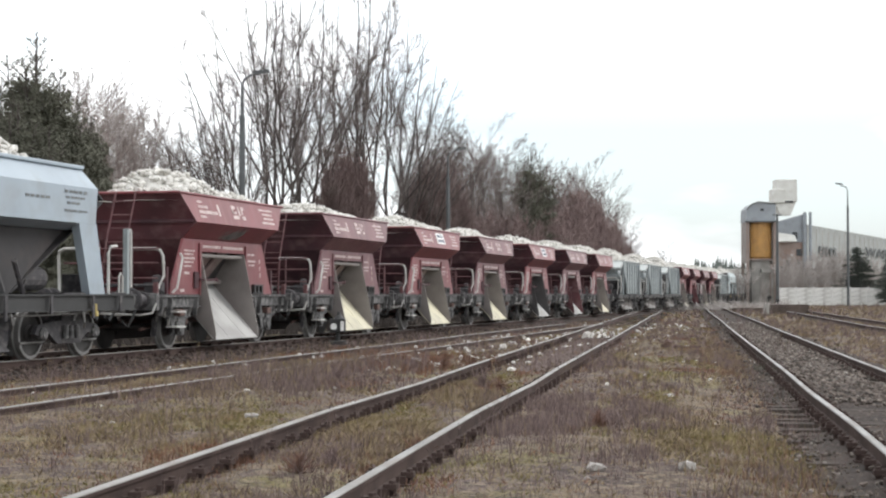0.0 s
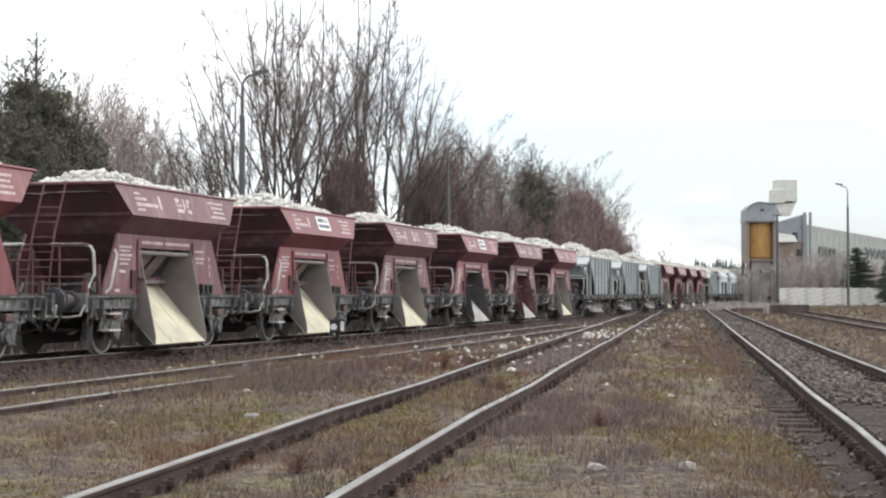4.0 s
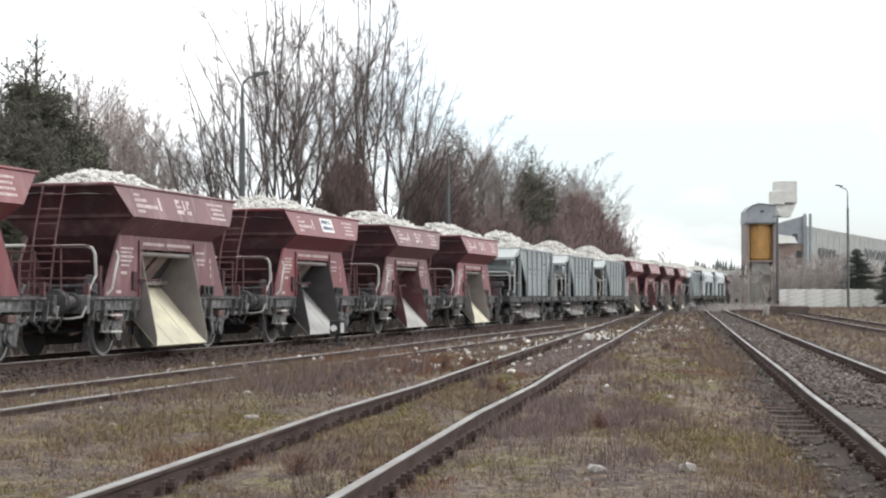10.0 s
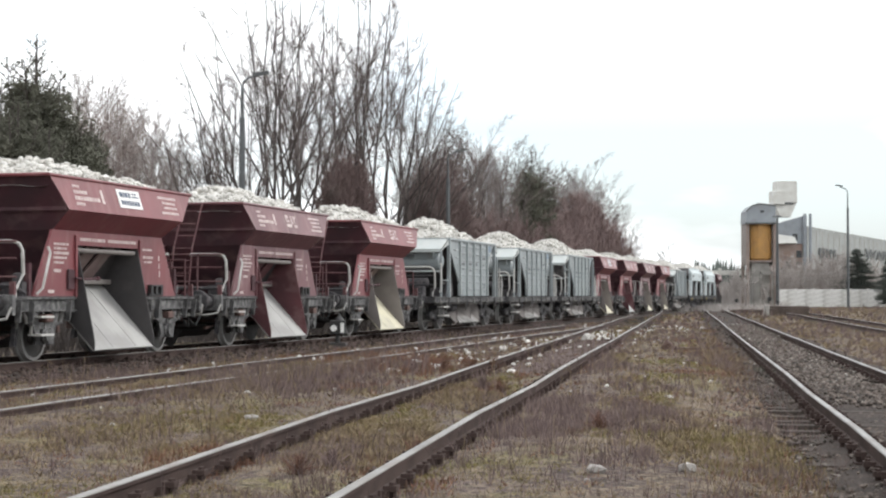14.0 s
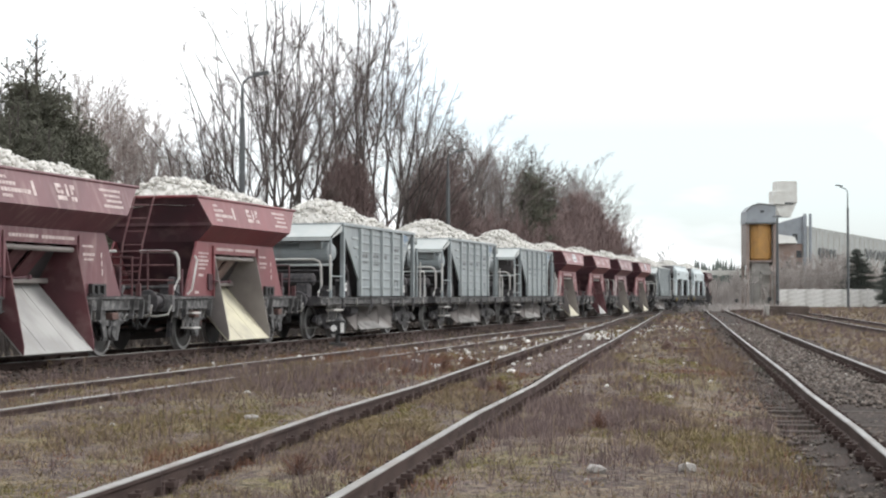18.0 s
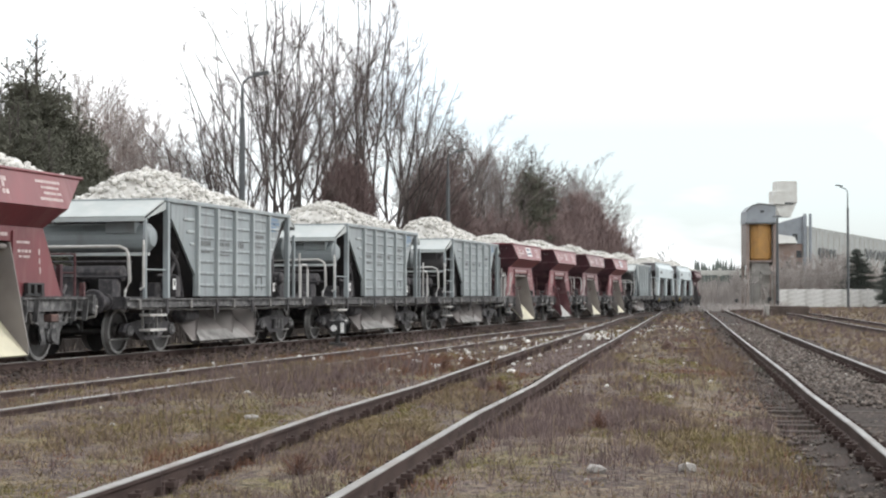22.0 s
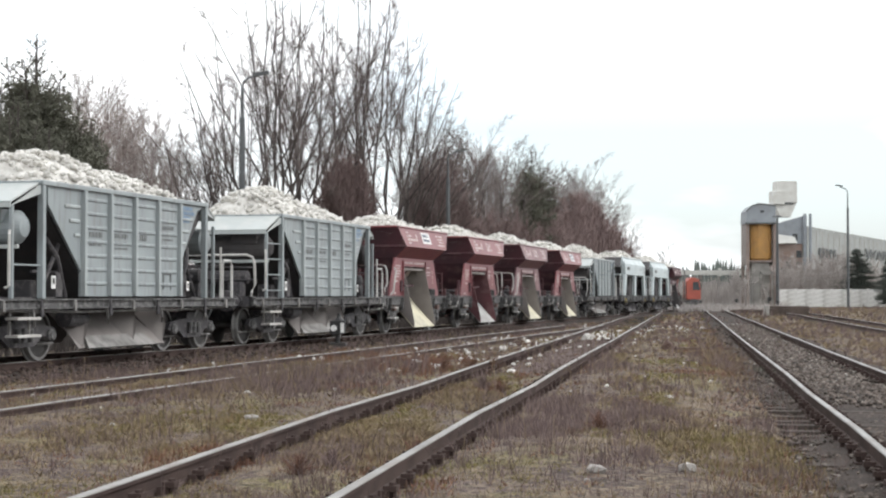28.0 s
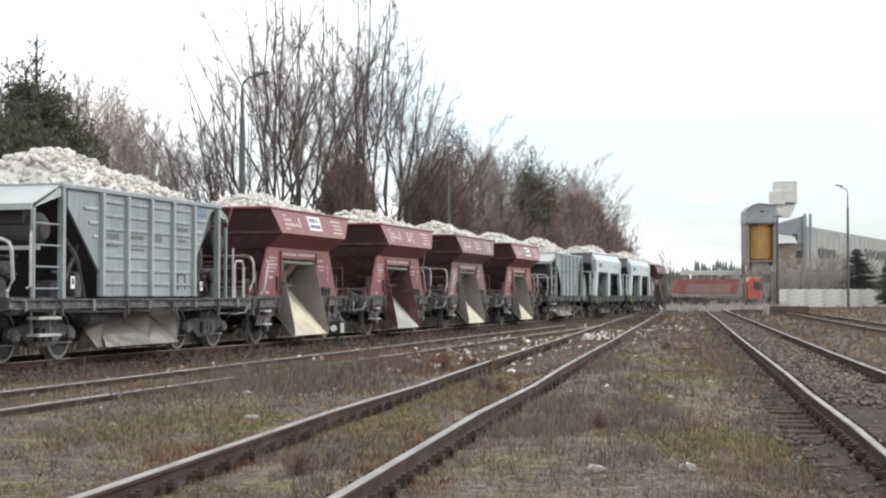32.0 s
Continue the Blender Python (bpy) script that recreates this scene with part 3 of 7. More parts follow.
def red_end(sh, sd, h):
    """The end slope runs from the rim down to the middle of the wagon."""
    m = h * 0.5 - 0.1
    rows = [(1.2, h + sd * 3.13, RIM_Z), (1.41, m + sd * 2.5, MID_Z), (0.98, m + sd * 2.33, LOW_Z), (0.97, sd * 1.3, 1.14)]
    pts = [(k * w, y, z) for w, y, z in rows for k in (-1, 1)] + [(k * (w - 0.03), y - 0.03 * sd, z) for w, y, z in rows for k in (-1, 1)]
    f = []
    for i in range(3):
        a = 2 * i
        f.append((a, a + 1, a + 3, a + 2))
        f.append((a + 8, a + 10, a + 11, a + 9))
        f.append((a, a + 2, a + 10, a + 8))
        f.append((a + 1, a + 9, a + 11, a + 3))
    f += [(0, 8, 9, 1), (6, 7, 15, 14)]
    sh.add(pts, f)


def end_rib(sh, sd, h, k):
    """A pressed stiffener across the end slope, k of the way down."""
    m = h * 0.5 - 0.1
    y, z, w = h + sd * 3.13 + (m + sd * 2.5 - h - sd * 3.13) * k, RIM_Z + (MID_Z - RIM_Z) * k, 1.2 + 0.21 * k
    sh.box(-w + 0.04, w - 0.04, y - 0.04, y + 0.04, z - 0.035, z + 0.035)


def leaf_spring(sh, x, y):
    sh.box(x - 0.06, x + 0.06, y - 0.62, y + 0.62, 0.672, 0.70)
    sh.box(x - 0.055, x + 0.055, y - 0.5, y + 0.5, 0.642, 0.670)
    sh.box(x - 0.055, x + 0.055, y - 0.38, y + 0.38, 0.612, 0.640)
    sh.box(x - 0.055, x + 0.055, y - 0.26, y + 0.26, 0.582, 0.610)
    sh.box(x - 0.075, x + 0.075, y - 0.09, y + 0.09, 0.56, 0.73)


def w_iron(sh, x, y):
    for dy in (-1, 1):
        sh.slab([(x + 0.02, y + dy * 0.55, 0.9), (x + 0.02, y + dy * 0.3, 0.9), (x + 0.02, y + dy * 0.2, 0.36), (x + 0.02, y + dy * 0.34, 0.36)], 0.03)
    sh.box(x - 0.01, x + 0.02, y - 0.34, y + 0.34, 0.3, 0.36)


def axle_box(sh, x, y):
    k = 1 if x > 0 else -1
    sh.disc_stack((x - 0.02 * k, y, WHEEL_R), (k, 0, 0), [(-0.1, 0.15), (0.08, 0.16), (0.1, 0.13), (0.14, 0.12)], 14)


def running_gear(th, y, key):
    for x in (-1.0, 1.0):
        part("axle_guard", lambda sh: w_iron(sh, x, y), FRAME_GREY, th, key="%s_iron%d" % (key, x))
        part("leaf_spring", lambda sh: leaf_spring(sh, x, y), FRAME_GREY, th, "dusty leaf spring", key="%s_spring%d" % (key, x))
        part("axle_box", lambda sh: axle_box(sh, x, y), FRAME_GREY, th, key="%s_box%d" % (key, x))
        each("spring_shackle", [lambda sh, d=d: sh.tube([(x, y + d * 0.61, 0.69), (x, y + d * 0.73, 0.92)], 0.035, 6) for d in (-1, 1)], DUST, th, "", "%s_shackle%d" % (key, x))
        each("brake_shoe", [lambda sh, d=d: sh.slab([(x * 0.78, y + d * 0.56, 0.28), (x * 0.78, y + d * 0.50, 0.66), (x * 0.78, y + d * 0.58, 0.68), (x * 0.78, y + d * 0.65, 0.28)], 0.09) for d in (-1, 1)], DARK, th, "", "%s_shoe%d" % (key, x))
        each("brake_hanger", [lambda sh, d=d: sh.tube([(x * 0.8, y + d * 0.6, 0.6), (x * 0.9, y + d * 0.7, 0.95)], 0.025, 5) for d in (-1, 1)], DUST, th, "", "%s_hang%d" % (key, x))
    wheelset(th, y)


def i_beam(sh, x, y0, y1, z0, z1, web, flange):
    """A rolled beam along y."""
    lo, hi = z0 + 0.03, z1 - 0.03
    sh.slab([(x - flange, y0, z0), (x + flange, y0, z0), (x + flange, y0, lo), (x + web, y0, lo), (x + web, y0, hi), (x + flange, y0, hi), (x + flange, y0, z1), (x - flange, y0, z1), (x - flange, y0, hi), (x - web, y0, hi), (x - web, y0, lo), (x - flange, y0, lo)], y1 - y0)


def chute_floor(sh, sd):
    a, b = (0.22 * sd, 1.42), (1.38 * sd, 0.16)
    pts = [(b[0], -1.385, b[1]), (b[0], 1.2, b[1]), (a[0], 1.2, a[1]), (a[0], -1.385, a[1])]
    sh.slab(pts if sd > 0 else pts[::-1], 0.035)


def chute_side(sh, sd, y):
    pts = [(1.385 * sd, y, 0.15), (1.39 * sd, y, 0.32), (1.02 * sd, y, 2.1), (0.45 * sd, y, 2.1), (0.2 * sd, y, 1.42)]
    sh.slab(pts if (sd > 0) == (y < 0) else pts[::-1], 0.03)


def chute_back(sh, sd):
    pts = [(0.2 * sd, -1.385, 1.40), (0.2 * sd, 1.2, 1.40), (0.75 * sd, 1.2, 2.3), (0.75 * sd, -1.385, 2.3)]
    sh.slab(pts if sd > 0 else pts[::-1], 0.03)


def crank(sh):
    sh.box(1.03, 1.06, -1.8, -1.56, 1.3, 1.66)
    sh.tube([(1.1, -1.62, 1.5), (1.13, -1.2, 1.48), (1.13, -0.75, 1.5)], 0.022, 6)
    sh.box(1.1, 1.16, -0.8, -0.72, 1.46, 1.54)


def latch(sh):
    sh.box(1.03, 1.09, 1.62, 2.3, 1.17, 1.22)
    for y in (1.72, 1.95, 2.2):
        sh.box(1.03, 1.11, y - 0.05, y + 0.05, 1.2, 1.4)
    sh.tube([(1.1, 1.66, 1.38), (1.1, 2.24, 1.38)], 0.02, 5)


def red_wagon(s, paint, floor_mat, wall_mat, board, label, h, flip, smeared):
    def at_end(make):
        """The platform's parts, turned to the wagon's other end where flip says so."""
        def build(sh):
            make(sh)
            if flip:
                sh.v[:] = [(x, -y, z) for x, y, z in sh.v]
                sh.f[:] = [tuple(reversed(q)) for q in sh.f]
        return build

    ek = "_far" if flip else ""

    th = thing("hopper_wagon", along(s, TRAIN_D, RAIL_TOP), label, "freight wagon", "wagons of the limestone train")
    sole = []
    for x in (-1.0, 1.0):
        for y0, y1 in ((-4.05, -1.52), (1.32, 4.05)):
            sole.append(lambda sh, x=x, y0=y0, y1=y1: i_beam(sh, x, y0, y1, 0.89, 1.14, 0.04, 0.09))
    each("solebar", sole, FRAME_GREY, th, "dust-grey steel solebar", "red_sole")
    each("headstock", boxes([(-1.2, 1.2, -4.07, -3.95, 0.83, 1.19), (-1.2, 1.2, 3.95, 4.07, 0.83, 1.19)]), FRAME_GREY, th, "", "red_head", 0.012)
    each("cross_beam", boxes([(-1.02, 1.02, -1.56, -1.48, 0.86, 1.14), (-1.02, 1.02, 1.28, 1.36, 0.86, 1.14)]), FRAME_GREY, th, "", "red_cross", 0.008)
    part("centre_beam", lambda sh: sh.box(-0.15, 0.15, -3.95, 3.95, 0.86, 1.08), DARK, th, key="red_centre", bevel=0.01)
    each("platform", boxes([(-1.05, 1.05, -3.95, -1.5, 1.142, 1.165), (-1.05, 1.05, 1.4, 3.95, 1.142, 1.165)]), DARK, th, "dark end platform", "red_floor")
    hk = "%d" % round(h * 100)
    part("upper_hopper", lambda sh: red_upper(sh, h), paint, th, key="red_upper" + hk)
    rim = []
    for x in (-1.21, 1.21):
        rim.append(lambda sh, x=x: sh.tube([(x, h - 3.15, RIM_Z - 0.02), (x, h + 3.15, RIM_Z - 0.02)], 0.035, 6))
    for y in (h - 3.15, h + 3.15):
        rim.append(lambda sh, y=y: sh.tube([(-1.21, y, RIM_Z - 0.02), (1.21, y, RIM_Z - 0.02)], 0.035, 6))
    each("rim_tube", rim, paint, th, "", "red_rim" + hk)
    for sd in (-1, 1):
        part("side_panel", lambda sh: red_side(sh, sd), paint, th, key="red_side%d" % sd)
        each("panel_stiffener", boxes([(min(1.02 * sd, 1.06 * sd), max(1.02 * sd, 1.06 * sd), y - 0.04, y + 0.04, 1.15, 2.3) for y in (-1.47, 1.27)]), paint, th, "", "red_stiff%d" % sd, 0.008)
        # end slopes overhang; darker red carries their shade, less so on the first wagon
        part("end_slope", lambda sh: red_end(sh, sd, h), CHUTE_RED if smeared else DARK_RED, th, "dull red end slope" if smeared else "dark red end slope, shade in its colour", key="red_end%d_%s" % (sd, hk))
        part("end_rib", lambda sh: end_rib(sh, sd, h, 0.97), DARK_RED, th, key="red_end_rib%d_%s" % (sd, hk))
        # far floor and inner flap are coloured dark for the shade inside
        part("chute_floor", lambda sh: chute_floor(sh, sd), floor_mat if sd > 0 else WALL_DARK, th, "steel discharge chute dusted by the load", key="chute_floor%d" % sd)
        each("chute_side", [lambda sh, y=y: chute_side(sh, sd, y) for y in (-1.4, 1.215)], wall_mat, th, "", "chute_side%d" % sd)
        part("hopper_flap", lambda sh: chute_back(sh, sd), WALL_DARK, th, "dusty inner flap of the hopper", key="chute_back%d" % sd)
        each("flap_slat", [lambda sh, y=y: sh.slab([(0.8 * sd, y, 2.12), (0.8 * sd, y + 0.5, 2.12), (0.3 * sd, y + 0.42, 1.5), (0.3 * sd, y - 0.08, 1.5)][::sd], 0.04) for y in (-1.3, -0.62, 0.06)], (wall_mat if wall_mat is CHUTE_RED else SLAT), th, "", "red_slat%d" % sd)
        part("flap_beam", lambda sh: sh.box(min(0.3 * sd, 0.44 * sd), max(0.3 * sd, 0.44 * sd), -1.38, 1.2, 1.4, 1.5), WALL_GREY, th, key="red_flapbeam%d" % sd, bevel=0.01)
        each("chute_seam", [lambda sh, y=y: sh.slab([(1.37 * sd, y, 0.178), (1.37 * sd, y + 0.03, 0.178), (0.26 * sd, y + 0.03, 1.388), (0.26 * sd, y, 1.388)][::sd], 0.008) for y in (-0.55, 0.42)], floor_mat if sd > 0 else WALL_DARK, th, "", "red_seam%d" % sd)
        part("flap_shaft", lambda sh: sh.tube([(0.93 * sd, -1.38, 2.03), (0.93 * sd, 1.2, 2.03)], 0.05, 8), WALL_GREY, th, key="red_shaft%d" % sd)
        part("header_strip", lambda sh: sh.box(min(1.02 * sd, 1.03 * sd), max(1.02 * sd, 1.03 * sd), -1.38, 1.2, 2.17, 2.29), paint, th, "lettered strip above the opening", key="red_header%d" % sd)
        each("end_post", boxes([(x - 0.045, x + 0.045, min(3.05 * sd, 3.14 * sd), max(3.05 * sd, 3.14 * sd), 1.15, 1.75) for x in (-0.95, 0.95)]), DARK_RED, th, "", "red_endpost%d" % sd)
        part("air_pipe", lambda sh: sh.tube([(-0.9, 3.45 * sd, 1.35), (0.9, 3.45 * sd, 1.35), (0.95, 3.2 * sd, 1.2)], 0.04, 6), DARK, th, key="red_pipe%d" % sd)
    if smeared:
        def smear(sh):
            rng = random.Random(12)
            for i in range(34):
                y, q, u0 = rng.gauss(-0.1, 0.22), rng.uniform(0.02, 0.06), rng.uniform(0.1, 0.5)
                u1 = u0 + rng.uniform(0.25, 0.45)
                row = [(0.99 + 0.42 * u + 0.006, y + a + 0.5 * u, LOW_Z + 0.36 * u - 0.007) for u, a in ((u0, -q), (u0, q), (u1, q * 0.6), (u1, -q * 0.6))]
                sh.slab(row, 0.003)
        part("dust_smear", smear, DUST, th, "pale grey dust smeared on the lower slope", kind="stuff")
    end_gear(th, 4.06, "red")
    for y in (-2.62, 2.62):
        running_gear(th, y, "red_gear%d" % (y * 10))
    for sd in (-1, 1):
        part("uncoupling_rod", lambda sh: sh.tube([(-1.15, 4.1 * sd, 0.98), (-1.2, 4.2 * sd, 0.8), (0.9, 4.2 * sd, 0.74), (1.14, 4.16 * sd, 0.78), (1.2, 4.1 * sd, 0.98)], 0.024, 6), PALE_RAIL, th, "thin bent rod under the buffers", key="red_uncouple%d" % sd)
        each("gusset", [lambda sh, y=y: sh.slab([(1.1, y, 1.1), (1.1, y + 0.04, 1.1), (1.06, y + 0.04, 0.72), (1.06, y, 0.72)], 0.1) for y in ((-3.75, -3.3, -1.95) if sd < 0 else (1.5, 1.9, 3.3, 3.75))], FRAME_GREY, th, "", "red_gusset%d" % sd)
        part("brake_beam", lambda sh: sh.box(-0.9, 0.9, sd * 1.86 - 0.05, sd * 1.86 + 0.05, 0.5, 0.62), RUST_GEAR, th, "rust-brown brake beam", key="red_brakebeam%d" % sd, bevel=0.01)
        each("brake_rod", [lambda sh, x=x: sh.tube([(x, sd * 1.5, 0.62), (x, sd * 3.5, 0.42)], 0.03, 5) for x in (-0.5, 0.55)], RUST_GEAR, th, "", "red_brakerod%d" % sd)
        part("air_hose", lambda sh: sh.tube([(0.75, 4.08 * sd, 0.92), (0.78, 4.3 * sd, 0.7), (0.72, 4.42 * sd, 0.5), (0.6, 4.46 * sd, 0.62)], 0.028, 6), BLACK, th, key="red_airhose%d" % sd)
        part("lamp_bracket", lambda sh: sh.box(1.0, 1.1, 3.8 * sd - 0.03, 3.8 * sd + 0.03, 1.16, 1.42), LADDER_RED, th, key="red_bracket%d" % sd)
    part("distributor_valve", at_end(lambda sh: (sh.box(0.55, 0.95, -3.3, -2.95, 1.17, 1.42), sh.disc_stack((0.75, -3.1, 1.42), (0, 0, 1), [(0, 0.1), (0.14, 0.09), (0.16, 0.04)], 12))), DARK, th, key="red_valve" + ek)
    each("spring_cap", [lambda sh, y=y: sh.box(0.94, 1.13, y - 0.14, y + 0.14, 0.7, 0.84) for y in (-2.62, 2.62)], RUST_GEAR, th, "rust-brown spring buckle", "red_cap", 0.015)
    each("step", boxes([(0.98, 1.24, -3.12, -2.66, z, z + 0.035) for z in (0.46, 0.78)]), PALE_RAIL, th, "pale steel step", "red_step")
    each("step_hanger", boxes([(1.0, 1.04, y - 0.02, y + 0.02, 0.46, 0.95) for y in (-3.1, -2.68)]), DUST, th, "", "red_stephang")
    part("platform_rail", at_end(lambda sh: sh.tube([(0.25, -3.66, 2.12), (0.95, -3.66, 2.12), (1.08, -3.64, 2.08), (1.12, -3.6, 1.96), (1.12, -3.56, 1.55), (1.06, -3.7, 1.3), (1.05, -3.7, 1.16)], 0.032, 7)), PALE_RAIL, th, "bent pale handrail", key="red_platform_rail" + ek)
    part("platform_rail", at_end(lambda sh: sh.tube([(-0.15, -3.96, 2.12), (-0.95, -3.96, 2.12), (-1.08, -3.94, 2.08), (-1.12, -3.9, 1.96), (-1.12, -3.86, 1.16)], 0.032, 7)), PALE_RAIL, th, "bent pale handrail", key="red_platform_rail_b" + ek)
    part("grab_rail", at_end(lambda sh: sh.tube([(1.06, -2.98, 1.2), (1.13, -2.9, 1.3), (1.13, -2.62, 1.95), (1.06, -2.58, 2.05)], 0.026, 6)), PALE_RAIL, th, key="red_grab" + ek)
    gal = [lambda sh, z=z: sh.tube([(-1.1, -3.68, z), (1.05, -3.68, z)], 0.02, 5) for z in (1.5, 1.82, 2.12)]
    gal += [lambda sh, x=x: sh.tube([(x, -3.68, 1.15), (x, -3.68, 2.14)], 0.024, 5) for x in (-0.6, 0.45)]
    if not flip:
        gal += [lambda sh, z=z: sh.tube([(-1.0, 3.6, z), (1.0, 3.6, z)], 0.02, 5) for z in (1.6, 1.95)]
        gal += [lambda sh, x=x: sh.tube([(x, 3.6, 1.15), (x, 3.6, 1.97)], 0.024, 5) for x in (-1.0, 1.0)]
    each("gallery_bar", [at_end(g) for g in gal], LADDER_RED, th, "", "red_gallery" + ek)

    def ladder(sh):
        for x in (-0.22, 0.24):
            sh.tube([(x, -3.75, 1.15), (x, -3.5, 2.3), (x, -3.2 + (-h if flip else h), RIM_Z)], 0.022, 5)
        for i in range(7):
            z = 1.4 + i * 0.29
            y = -3.75 + (z - 1.15) * 0.25
            sh.tube([(-0.22, y, z), (0.24, y, z)], 0.016, 5)
    part("ladder", at_end(ladder), LADDER_RED, th, "narrow red steel ladder", key="red_ladder" + hk + ek)
    part("crank", crank, DARK_RED, th, "hand crank of the chute", key="red_crank")
    part("latch", latch, BLACK, th, "black chute latch", key="red_latch")

    def signs_a(sh):
        lean_bars(sh, [(-2.3, -2.0, 3.09, 3.14, 3), (-2.3, -1.75, 2.98, 3.04, 5), (-2.3, -1.3, 2.86, 2.93, 9), (-2.3, -1.95, 2.76, 2.815, 4), (-1.22, -1.1, 2.84, 3.1, 1)])

    def signs_b(sh):
        lean_bars(sh, [(1.4, 2.3, 3.09, 3.14, 9), (1.55, 2.2, 2.99, 3.035, 7), (1.6, 2.25, 2.89, 2.935, 7), (1.42, 2.25, 2.78, 2.83, 9)])

    def signs_c(sh):
        bars(sh, 1.021, [(-2.3, -1.72, 2.1, 2.14, 5), (-2.3, -1.8, 2.02, 2.06, 5), (-2.3, -1.72, 1.93, 1.98, 6), (-2.32, -1.78, 1.85, 1.89, 5), (-2.3, -1.9, 1.76, 1.8, 4), (-2.3, -2.0, 1.6, 1.66, 3), (-2.5, -2.25, 1.22, 1.28, 1)])
        bars(sh, 1.031, [(-1.3, -0.25, 2.2, 2.26, 9), (-0.15, 1.1, 2.2, 2.26, 10)])

    def signs_d(sh):
        bars(sh, 1.021, [(1.42, 2.0, 2.09, 2.13, 1), (1.45, 1.95, 1.93, 1.98, 4), (1.5, 1.9, 1.84, 1.88, 3), (2.18, 2.24, 1.9, 2.0, 1), (2.2, 2.26, 1.74, 1.84, 1), (2.22, 2.28, 1.56, 1.68, 1)])
    for i, fn in enumerate((signs_a, signs_b, signs_c, signs_d)):
        mk = part("stencil_marking", fn, MARK_DULL, th, "white stencilled lettering, worn", key="red_sign%d" % i, kind="stuff")
        if i < 2:
            mk.matrix_basis = pose(0, h * 0.75, 0)
    if board == "panel":
        bd = part("name_board", lambda sh: sh.slab([(upper_x(z) + 0.012, y, z) for y, z in ((-0.5, 2.88), (0.5, 2.88), (0.5, 3.24), (-0.5, 3.24))], 0.01), BRIGHT_PLATE, th, "white board with dark strokes", key="red_board")
        bd.matrix_basis = pose(0, h * 0.75, 0)
        part("board_marking", lambda sh: (lean_bars(sh, [(-0.4, 0.1, 3.02, 3.12, 4), (0.14, 0.42, 3.03, 3.06, 3), (0.14, 0.38, 3.09, 3.12, 2)], 0.016), lean_bars(sh, [(-0.4, 0.42, 2.87, 2.96, 7)], 0.016)), MARK_BLUE, bd, "dark blue-black strokes", key="red_board_mark", kind="stuff")
    else:
        om = part("owner_marking", owner_mark, MARK_DULL, th, "white owner's mark", key="red_owner", kind="stuff")
        om.matrix_basis = pose(0, h * 0.75, 0)
    return th


def owner_mark(sh):
    """A plain angular device of three bars and two uprights."""
    lean_bars(sh, [(-0.36, -0.06, 3.05, 3.12, 1), (-0.36, -0.24, 2.96, 3.05, 1), (-0.34, -0.04, 2.94, 3.0, 2), (-0.36, 0.1, 2.82, 2.9, 1), (0.02, 0.14, 2.9, 3.12, 1), (0.2, 0.4, 3.04, 3.12, 1), (0.2, 0.3, 2.94, 3.04, 1), (0.16, 0.4, 2.82, 2.9, 2)])


# grey four-axle hopper
def bogie_frame(sh):
    for x in (-0.98, 0.98):
        sh.slab([(x + 0.05, -1.25, 0.46), (x + 0.05, -1.05, 0.40), (x + 0.05, -0.75, 0.46), (x + 0.05, -0.42, 0.27), (x + 0.05, 0.42, 0.27), (x + 0.05, 0.75, 0.46), (x + 0.05, 1.05, 0.40), (x + 0.05, 1.25, 0.46), (x + 0.05, 1.15, 0.60), (x + 0.05, 0.5, 0.68), (x + 0.05, -0.5, 0.68), (x + 0.05, -1.15, 0.60)], 0.1)
    sh.box(-1.0, 1.0, -0.22, 0.22, 0.5, 0.82)


def bogie(parent, y):
    b = part("bogie", bogie_frame, DARK, parent, "dark two-axle bogie", key="bogie")
    b.matrix_basis = pose(0, y, 0)
    for x in (-0.98, 0.98):
        k = 1 if x > 0 else -1
        each("axle_box", [lambda sh, yy=yy: sh.disc_stack((x, yy, WHEEL_R), (k, 0, 0), [(-0.1, 0.12), (0.09, 0.12), (0.11, 0.09), (0.13, 0.08)], 14) for yy in (-1.0, 1.0)], FRAME_GREY, b, "", "bogie_box%d" % k)
        each("coil_spring", [lambda sh, yy=yy: sh.tube([(x + 0.1 * k, yy, 0.36), (x + 0.1 * k, yy, 0.6)], 0.055, 9) for yy in (-0.22, 0.0, 0.22)], FRAME_GREY, b, "", "bogie_coil%d" % k)
        part("brake_rod", lambda sh: sh.tube([(x * 0.85, -1.45, 0.3), (x * 0.85, 1.45, 0.3)], 0.025, 5), DUST, b, key="bogie_rod%d" % k)
    for k in (-1.0, 1.0):
        wheelset(b, k)
    return b


def grey_side(sh, sd):
    x = 1.34 * sd
    q = [(-3.45, 3.14), (-3.45, 2.78), (-2.2, 1.62), (-2.2, 1.16), (2.15, 1.16), (2.15, 1.7), (3.1, 2.98), (3.34, 3.06), (3.34, 3.14)]
    sh.slab([(x, y, z) for y, z in (q if sd < 0 else reversed(q))], 0.05)


def hopper_box(sh):
    """The slopes of the hopper inside the side walls."""
    rings = [(3.6, 1.28, 3.08), (3.4, 1.28, 2.75), (1.6, 1.28, 1.1), (1.1, 0.7, 0.85)]
    pts = []
    for l, w, z in rings:
        pts += [(w, -l, z), (w, l, z), (-w, l, z), (-w, -l, z)]
    f = []
    for k in range(3):
        for i in range(4):
            f.append((4 * k + i, 4 * k + 4 + i, 4 * k + 4 + (i + 1) % 4, 4 * k + (i + 1) % 4))
    f.append((0, 1, 2, 3))
    f.append((15, 14, 13, 12))
    sh.add(pts, f)


